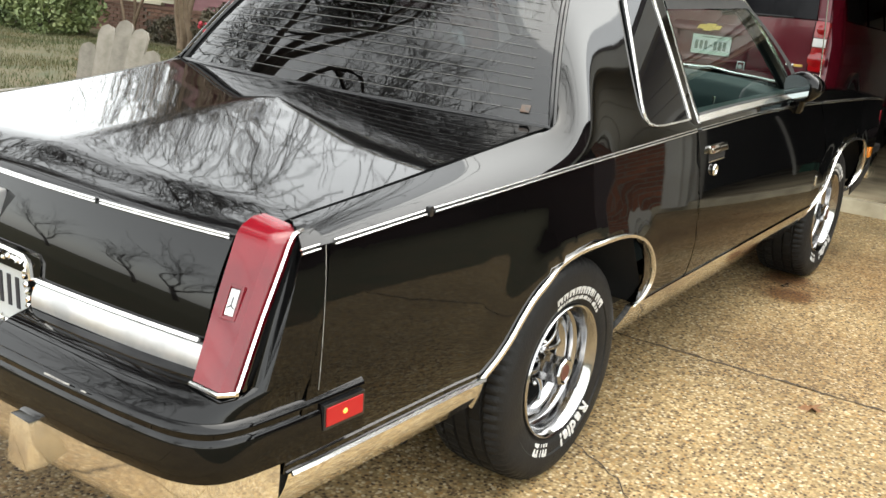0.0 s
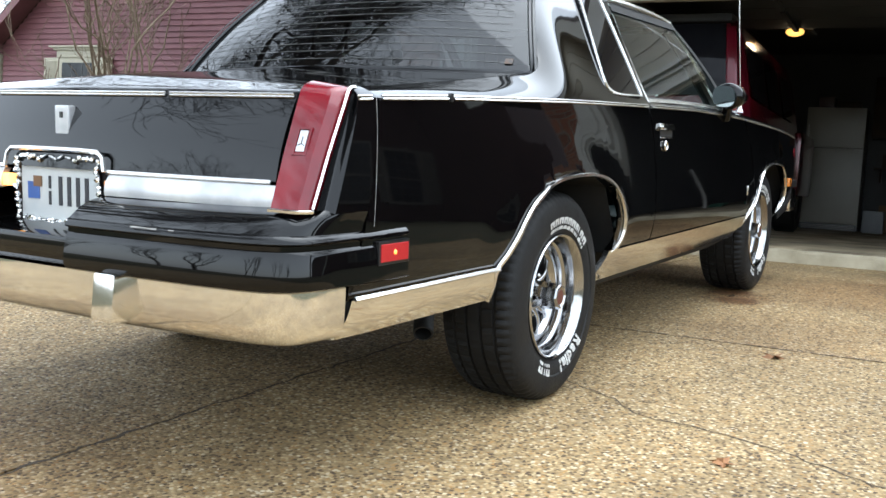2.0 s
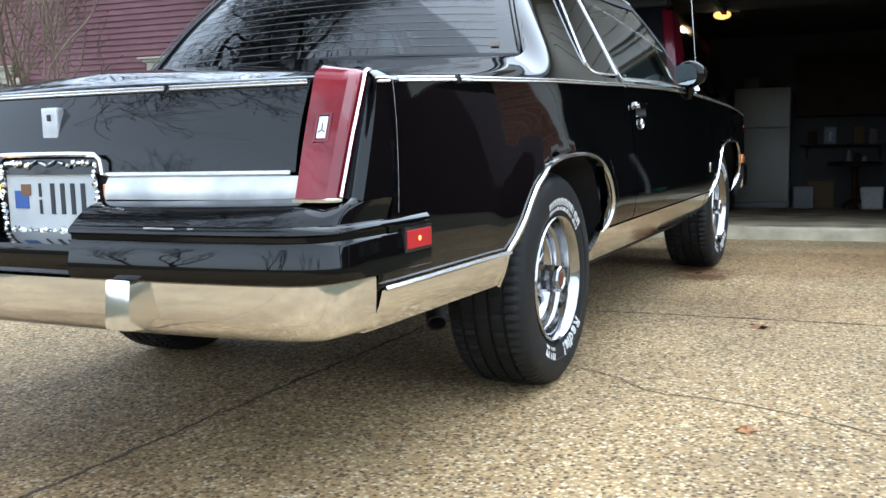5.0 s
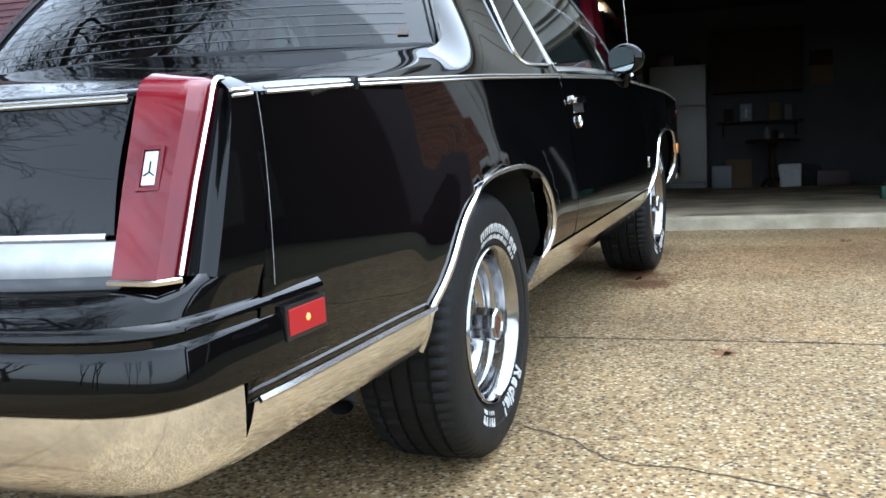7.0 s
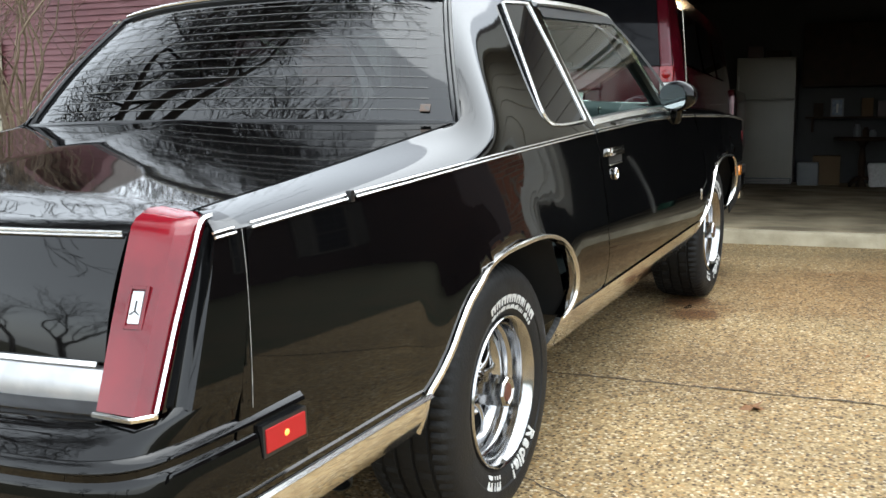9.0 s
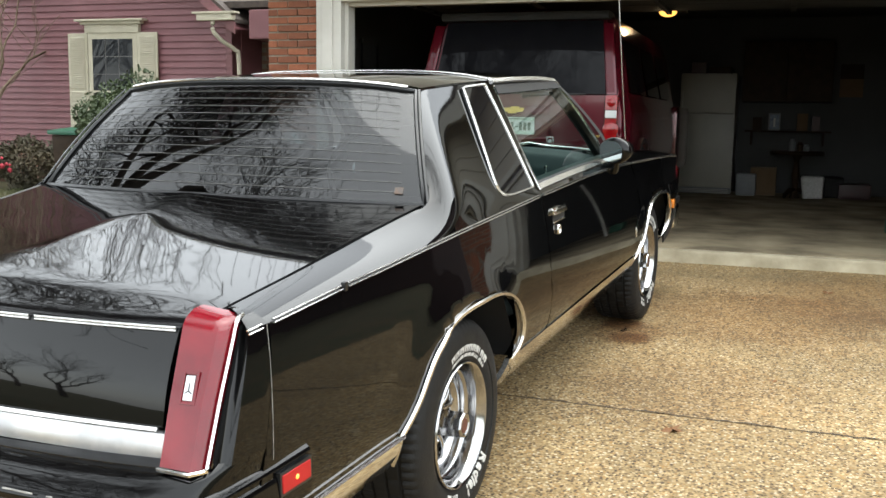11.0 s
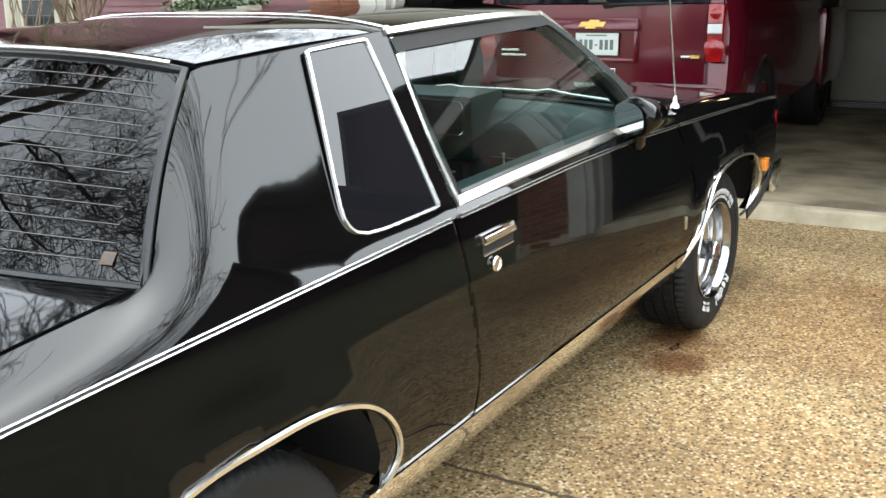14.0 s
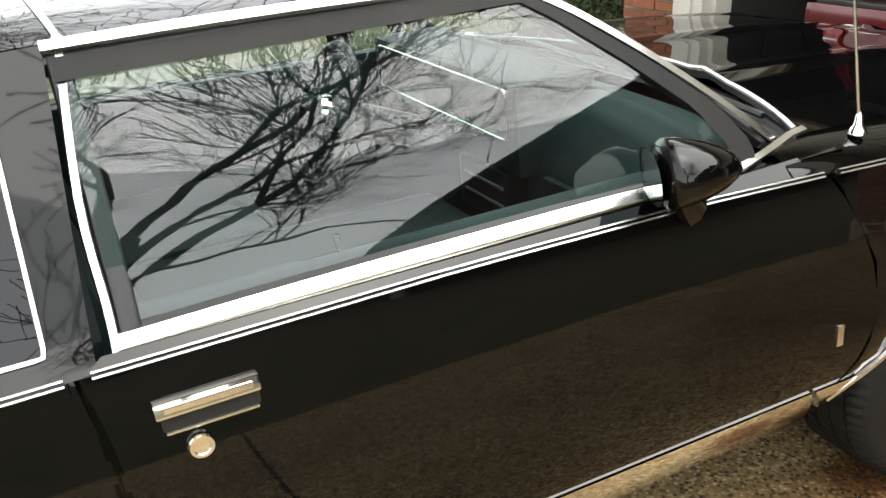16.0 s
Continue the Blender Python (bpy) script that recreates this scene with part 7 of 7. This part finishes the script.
part("badge", box(0.606, -0.03, 0.855, 0.665, 0.0, 0.869, 0.002), BRIGHT, gate)
part("badge", box(0.668, -0.03, 0.852, 0.728, 0.0, 0.871, 0.002), GOLD, gate)
for k in range(2):
    part("badge", box(-0.70, -0.03, 0.88 - 0.035 * k, -0.56 + 0.05 * k, -0.008, 0.895 - 0.035 * k, 0.002), BRIGHT, gate)
soft_shade(part("wiper", rod([(0.07, -0.03, 1.19), (0.15, -0.05, 1.195), (0.60, -0.03, 1.205)], [0.024, 0.015, 0.007], 6), TRIM_BLACK, suv))
part("wiper_cover", box(-0.05, -0.03, 1.205, 0.08, 0.02, 1.245, 0.01), TRIM_BLACK, suv)
SUV_RED = stuff_mat("suv_red_lens", (0.24, 0.004, 0.006), (0.15, 0.003, 0.004), rough=0.12, coat=0.15)
for sg in (-1, 1):
    tl = soft_shade(part("tail_lamp", box(sg * 0.815 - 0.052, -0.02, 0.83, sg * 0.815 + 0.052, 0.20, 1.20, 0.02), SUV_RED, suv, "stacked red and clear tail lamp"), 60)
    part("clear_lens", box(sg * 0.815 - 0.047, -0.026, 1.012, sg * 0.815 + 0.047, 0.02, 1.072, 0.008), PLATE, tl)
    for z in (1.006, 1.074):
        part("lamp_bar", box(sg * 0.815 - 0.05, -0.023, z, sg * 0.815 + 0.05, 0.0, z + 0.004), TRIM_BLACK, tl)
    for z0, z1 in ((0.855, 0.985), (1.095, 1.180)):
        soft_shade(part("lamp_bowl", lathe([(-0.012, 0.0001), (-0.010, 0.6 * (z1 - z0) / 2), (0.0, (z1 - z0) / 2)], 20), SUV_RED, tl, m=pose(sg * 0.815, -0.016, (z0 + z1) / 2, 0, 0, 90)), 60)
    rp = box(sg * 0.825 - 0.065, 0.02, 1.20, sg * 0.825 + 0.03, 0.25, 1.80, 0.02)
    for v in rp.verts:
        v.co.y += 0.30 * (v.co.z - 1.2)
        v.co.x -= sg * 0.14 * (v.co.z - 1.20)
    part("rear_pillar", rp, BURGUNDY, suv)
soft_shade(part("bumper", box(-0.93, -0.16, 0.42, 0.93, 0.30, 0.64, 0.05), BURGUNDY, suv, "burgundy rear bumper with a black step pad"), 60)
part("step_pad", box(-0.86, -0.15, 0.632, 0.86, 0.02, 0.662, 0.008), TRIM_BLACK, suv)
for x in (-0.92, 0.92):
    for y in (1.0, 4.0):
        t = soft_shade(part("wheel", lathe([(-0.12, 0.25), (-0.13, 0.36), (-0.10, 0.395), (0.10, 0.395), (0.13, 0.36), (0.12, 0.25)], 36), RUBBER, suv, m=pose(x - math.copysign(0.10, x), y, 0.395)))
        part("rim", lathe([(0.10, 0.25), (0.07, 0.22), (0.08, 0.06), (0.10, 0.0001)] if x > 0 else [(-0.10, 0.25), (-0.07, 0.22), (-0.08, 0.06), (-0.10, 0.0001)], 24), CHROME, t)
    part("wheel_arch", lathe([(-0.02, 0.44), (0.012, 0.44), (0.012, 0.40), (-0.02, 0.40)], 28, start=0, sweep=math.pi), TRIM_BLACK, suv, m=pose(x + math.copysign(0.03, x), 1.0, 0.40, 0, 0, 0))
    for y0, y1 in ((0.35, 1.3), (1.42, 2.3), (2.42, 3.2)):
        b = loft(lambda u, v: Vector((math.copysign(0.914 - 0.098 * v, x) * 1.004, y0 + (y1 - y0) * u, 1.23 + 0.45 * v)), 2, 2)
        part("side_window", flip_to(b, (0, 2, 1)), SUV_GLASS, suv)

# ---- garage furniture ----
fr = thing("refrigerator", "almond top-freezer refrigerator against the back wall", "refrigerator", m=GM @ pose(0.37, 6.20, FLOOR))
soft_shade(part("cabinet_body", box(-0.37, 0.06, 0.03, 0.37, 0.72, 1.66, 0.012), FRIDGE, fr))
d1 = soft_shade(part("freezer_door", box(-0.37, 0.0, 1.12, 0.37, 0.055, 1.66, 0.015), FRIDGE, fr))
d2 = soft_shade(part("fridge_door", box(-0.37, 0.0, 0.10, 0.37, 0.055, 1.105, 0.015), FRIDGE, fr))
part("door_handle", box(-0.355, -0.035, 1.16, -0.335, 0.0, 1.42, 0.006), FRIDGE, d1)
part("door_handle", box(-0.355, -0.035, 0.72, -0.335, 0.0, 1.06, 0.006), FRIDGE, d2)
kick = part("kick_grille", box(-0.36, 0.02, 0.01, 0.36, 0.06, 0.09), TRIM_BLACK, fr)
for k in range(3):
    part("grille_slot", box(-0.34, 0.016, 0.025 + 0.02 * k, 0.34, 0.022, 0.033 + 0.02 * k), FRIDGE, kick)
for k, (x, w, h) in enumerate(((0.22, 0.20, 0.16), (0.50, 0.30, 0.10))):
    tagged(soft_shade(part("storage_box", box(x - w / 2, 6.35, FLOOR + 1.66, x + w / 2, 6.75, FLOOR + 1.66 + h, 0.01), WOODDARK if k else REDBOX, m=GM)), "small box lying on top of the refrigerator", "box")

tb = thing("pedestal_table", "dark round pedestal table at the back wall", "table", m=GM @ pose(1.57, 6.15, FLOOR))
part("tabletop", lathe([(0.0, 0.0001), (0.0, 0.34), (0.03, 0.35), (0.05, 0.33), (0.05, 0.0001)], 32), WOODDARK, tb, m=pose(0, 0, 0.58, 0, -90, 0))
part("column", lathe([(0.0, 0.07), (0.10, 0.035), (0.30, 0.05), (0.50, 0.03), (0.58, 0.08)], 16), WOODDARK, tb, m=pose(0, 0, 0.0, 0, -90, 0))
for k in range(3):
    a = math.tau * k / 3
    part("table_foot", rod([(0, 0, 0.12), (0.15 * math.cos(a), 0.15 * math.sin(a), 0.09), (0.27 * math.cos(a), 0.27 * math.sin(a), 0.02)], [0.03, 0.026, 0.02], 6), WOODDARK, tb)
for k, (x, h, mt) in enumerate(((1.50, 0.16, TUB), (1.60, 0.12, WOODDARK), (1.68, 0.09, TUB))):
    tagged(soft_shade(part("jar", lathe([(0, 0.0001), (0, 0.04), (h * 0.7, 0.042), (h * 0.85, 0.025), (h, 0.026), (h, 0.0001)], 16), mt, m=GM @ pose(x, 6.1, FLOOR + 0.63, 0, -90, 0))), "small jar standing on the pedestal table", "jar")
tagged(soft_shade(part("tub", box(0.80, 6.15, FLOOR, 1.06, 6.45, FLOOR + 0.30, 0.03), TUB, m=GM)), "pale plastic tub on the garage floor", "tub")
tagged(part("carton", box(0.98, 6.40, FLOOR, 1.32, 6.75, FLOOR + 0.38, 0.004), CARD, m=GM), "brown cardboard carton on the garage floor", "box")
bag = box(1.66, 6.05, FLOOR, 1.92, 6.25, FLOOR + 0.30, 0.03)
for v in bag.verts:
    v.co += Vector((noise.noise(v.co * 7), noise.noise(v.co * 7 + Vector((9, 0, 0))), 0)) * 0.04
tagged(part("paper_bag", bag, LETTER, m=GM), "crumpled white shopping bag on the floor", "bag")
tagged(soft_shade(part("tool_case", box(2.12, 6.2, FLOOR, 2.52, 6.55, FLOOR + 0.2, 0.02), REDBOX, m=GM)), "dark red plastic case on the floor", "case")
heap = box(1.85, 6.35, FLOOR, 2.2, 6.8, FLOOR + 0.28, 0.08)
tagged(soft_shade(part("dark_bag", heap, DARK, m=GM), 60), "slumped black bag on the garage floor", "bag")
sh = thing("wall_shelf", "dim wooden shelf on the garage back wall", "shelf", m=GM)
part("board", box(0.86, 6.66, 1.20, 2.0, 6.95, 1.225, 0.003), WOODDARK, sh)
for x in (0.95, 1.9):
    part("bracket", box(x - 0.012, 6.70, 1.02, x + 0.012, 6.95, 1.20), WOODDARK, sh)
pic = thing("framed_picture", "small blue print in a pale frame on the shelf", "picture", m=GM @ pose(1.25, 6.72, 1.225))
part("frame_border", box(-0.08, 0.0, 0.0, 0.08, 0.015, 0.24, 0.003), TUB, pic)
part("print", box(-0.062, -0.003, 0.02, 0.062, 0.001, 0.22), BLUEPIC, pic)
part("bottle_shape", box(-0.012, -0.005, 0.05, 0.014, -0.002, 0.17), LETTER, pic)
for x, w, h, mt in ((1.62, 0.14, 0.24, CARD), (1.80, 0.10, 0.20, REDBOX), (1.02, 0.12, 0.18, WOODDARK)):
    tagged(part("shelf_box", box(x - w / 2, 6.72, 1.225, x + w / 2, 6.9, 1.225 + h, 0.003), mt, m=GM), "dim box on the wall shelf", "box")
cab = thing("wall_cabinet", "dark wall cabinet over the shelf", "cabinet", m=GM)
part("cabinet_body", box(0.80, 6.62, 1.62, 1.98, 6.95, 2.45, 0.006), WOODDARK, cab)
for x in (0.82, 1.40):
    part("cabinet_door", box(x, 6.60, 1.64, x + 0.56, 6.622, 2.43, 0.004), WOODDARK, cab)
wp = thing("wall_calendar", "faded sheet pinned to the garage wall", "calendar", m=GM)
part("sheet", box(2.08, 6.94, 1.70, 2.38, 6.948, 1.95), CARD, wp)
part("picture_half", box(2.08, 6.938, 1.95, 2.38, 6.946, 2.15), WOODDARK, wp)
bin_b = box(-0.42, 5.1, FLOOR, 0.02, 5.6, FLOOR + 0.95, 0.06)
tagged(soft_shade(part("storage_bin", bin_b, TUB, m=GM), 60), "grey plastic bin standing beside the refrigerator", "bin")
# tools hanging on the left wall
for k, (y, z, L, mt) in enumerate(((0.75, 2.05, 0.75, GREENPL), (1.15, 2.1, 0.5, REDBOX), (1.6, 2.1, 1.2, WOODDARK), (2.0, 2.1, 1.1, GREENPL))):
    t = thing("garden_tool", "long-handled tool hanging on the garage wall", "tool", "tools on the wall", m=GM)
    part("shaft", rod([(-2.77, y, z), (-2.77, y, z - L)], 0.014, 6), TRIM_BLACK, t)
    part("tool_grip", rod([(-2.77, y, z - L), (-2.77, y, z - L - 0.14)], 0.02, 6), mt, t)
    part("hook", box(-2.80, y - 0.015, z - 0.02, -2.76, y + 0.015, z + 0.02), BRIGHT, t)
# white folding ladder and green can at the right wall
lad = thing("folding_ladder", "white folding frame leaning at the garage side wall", "ladder", m=GM)
for dx in (0.0, 0.30):
    part("rail", rod([(2.42 + dx * 0.4, 1.75 + dx, FLOOR), (2.72 + dx * 0.4, 1.80 + dx, FLOOR + 0.9)], 0.016, 6), WHITE, lad)
for k in range(3):
    part("rung", rod([(2.50 + 0.08 * k, 1.78, FLOOR + 0.25 + 0.25 * k), (2.62 + 0.08 * k, 2.07, FLOOR + 0.25 + 0.25 * k)], 0.012, 6), WHITE, lad)
tagged(soft_shade(part("green_can", box(2.33, 2.0, FLOOR, 2.49, 2.16, FLOOR + 0.12, 0.02), GREENPL, m=GM)), "small green plastic can on the floor", "can")

# opener with its lit bulbs
op = thing("door_opener", "garage door opener with a lit bulb on the ceiling", "opener", m=GM)
part("opener_body", box(0.08, 3.0, 2.50, 0.34, 3.40, 2.66, 0.02), WALL_IN, op)
part("hanger", box(0.19, 3.18, 2.66, 0.23, 3.22, 2.80), BRIGHT, op)
b = bmesh.new()
bmesh.ops.create_uvsphere(b, u_segments=14, v_segments=10, radius=0.05)
for v in b.verts:
    v.co.x *= 1.9
part("bulb", b, glow_mat("warm_bulb", (1.0, 0.46, 0.10), 0.22), op, "glowing warm bulb", m=pose(0.16, 2.96, 2.47))
part("lamp_cover", box(0.06, 2.90, 2.60, 0.36, 3.0, 2.63, 0.005), WALL_IN, op)
lamp = new("opener_light", bpy.data.lights.new("opener_light", "POINT"))
lamp.data.energy, lamp.data.color, lamp.data.shadow_soft_size = 0.25, (1.0, 0.72, 0.42), 0.06
lamp.matrix_basis = GM @ pose(0.16, 2.80, 2.42)
part("indicator", box(-2.79, 4.0, 1.9, -2.77, 4.04, 1.94), AMBER_LIT, op)

# ---- neighbour's house, mirrored in the car's side ----
NM = pose(9.9, 4.4, 0, 0, 0, -88)
nb = thing("neighbour_house", "two-storey dark red house with white shuttered windows next door", "house", m=NM)
BOARDS = stuff_mat("dark_red_boards", (0.0347, 0.0113, 0.0101), (0.0473, 0.0164, 0.0139), rough=0.75, scale=2, bump=0.2, bump_scale=30)
TAUPE = stuff_mat("taupe_window_trim", (0.151, 0.135, 0.113), (0.12, 0.107, 0.0882), rough=0.6, scale=3)
gw = bmesh.new()
outline = [(-11.2, -0.5), (0.0, -0.5), (0.0, 3.5), (-5.6, 7.6), (-11.2, 3.5)]
f0 = [gw.verts.new((x, 0.05, z)) for x, z in outline]
f1 = [gw.verts.new((x, 0.30, z)) for x, z in outline]
gw.faces.new(f0)
gw.faces.new(f1[::-1])
for k in range(5):
    gw.faces.new((f0[k], f1[k], f1[(k + 1) % 5], f0[(k + 1) % 5]))
bmesh.ops.recalc_face_normals(gw, faces=gw.faces)
part("gable_wall", gw, BOARDS, nb)
part("side_wall", box(-0.25, 0.30, -0.5, 0.0, 9.0, 3.5), BOARDS, nb)
part("wing_wall", box(-24, 0.6, -0.5, -11.2, 0.85, 4.6), BOARDS, nb)


def roof_slab(pts, parent):
    b = bmesh.new()
    top = [b.verts.new(p) for p in pts]
    low = [b.verts.new(Vector(p) - Vector((0, 0, 0.16))) for p in pts]
    b.faces.new(top)
    b.faces.new(low[::-1])
    for k in range(4):
        b.faces.new((top[k], low[k], low[(k + 1) % 4], top[(k + 1) % 4]))
    bmesh.ops.recalc_face_normals(b, faces=b.faces)
    return part("roof", b, SHINGLE, parent)


roof_slab([(-5.6, -0.4, 7.8), (0.5, -0.4, 3.4), (0.5, 9.4, 3.4), (-5.6, 9.4, 7.8)], nb)
roof_slab([(-5.6, -0.4, 7.8), (-11.7, -0.4, 3.4), (-11.7, 9.4, 3.4), (-5.6, 9.4, 7.8)], nb)
roof_slab([(-24.4, 0.1, 4.6), (-11.2, 0.1, 4.6), (-11.2, 4.8, 7.4), (-24.4, 4.8, 7.4)], nb)
# tall narrow front wing with its gable turned to the street
WING = nb.matrix_basis.inverted()
tall = bmesh.new()
outline = [(7.3, -0.5), (10.4, -0.5), (10.4, 7.9), (8.85, 9.3), (7.3, 7.9)]
f0 = [tall.verts.new((x, 11.6, z)) for x, z in outline]
f1 = [tall.verts.new((x, 19.5, z)) for x, z in outline]
tall.faces.new(f0)
tall.faces.new(f1[::-1])
for k in range(5):
    tall.faces.new((f0[k], f1[k], f1[(k + 1) % 5], f0[(k + 1) % 5]))
bmesh.ops.recalc_face_normals(tall, faces=tall.faces)
part("front_wing_wall", tall, BOARDS, nb, m=WING)
for xe in (6.95, 10.75):
    rs = roof_slab([(xe, 11.3, 7.68), (8.85, 11.3, 9.42), (8.85, 19.8, 9.42), (xe, 19.8, 7.68)], nb)
    rs.matrix_basis = WING
part("fascia", box(-24.4, 0.02, 4.42, -11.7, 0.08, 4.58), WHITE, nb)
part("corner_board", box(-0.16, 0.02, -0.5, 0.02, 0.06, 3.4), WHITE, nb)
for x in (-3.2, -6.6, -10.2):
    window_unit(nb, x, x + 0.85, 0.85, 2.35, 0.42, lintel=False, y=0.05, paint=TAUPE)
for x in (-13.6, -17.2, -21.0):
    window_unit(nb, x, x + 0.85, 0.85, 2.35, 0.42, lintel=False, y=0.6, paint=TAUPE)


# blades of winter grass and dead leaves on the lawn beside the house
def lawn_blades(n, seed):
    rg = random.Random(seed)
    verts, faces = [], []
    for _ in range(n):
        x, y = rg.uniform(-17.0, -3.2), rg.uniform(1.0, 8.6)
        if noise.noise(Vector((x * 0.7, y * 0.7, 3.0))) < rg.uniform(-0.55, 0.25):
            continue
        z = ground_z(x, y)
        h, w, a = rg.uniform(0.03, 0.075), rg.uniform(0.004, 0.009), rg.uniform(0, 6.28)
        dx, dy = math.cos(a) * w, math.sin(a) * w
        i = len(verts)
        verts += [(x - dx, y - dy, z - 0.012), (x + dx, y + dy, z - 0.012), (x + rg.uniform(-0.03, 0.03), y + rg.uniform(-0.03, 0.03), z + h)]
        faces.append((i, i + 1, i + 2))
    me = bpy.data.meshes.new("grass")
    me.from_pydata(verts, [], faces)
    me.materials.append(stuff_mat("grass_blade", (0.0315, 0.0536, 0.0126), (0.0945, 0.0788, 0.0315), rough=0.8, scale=1.5, vary=0.25))
    return tagged(new("grass", me), "short patchy green and straw winter grass", "grass", kind="stuff")


lawn_blades(70000, 31)
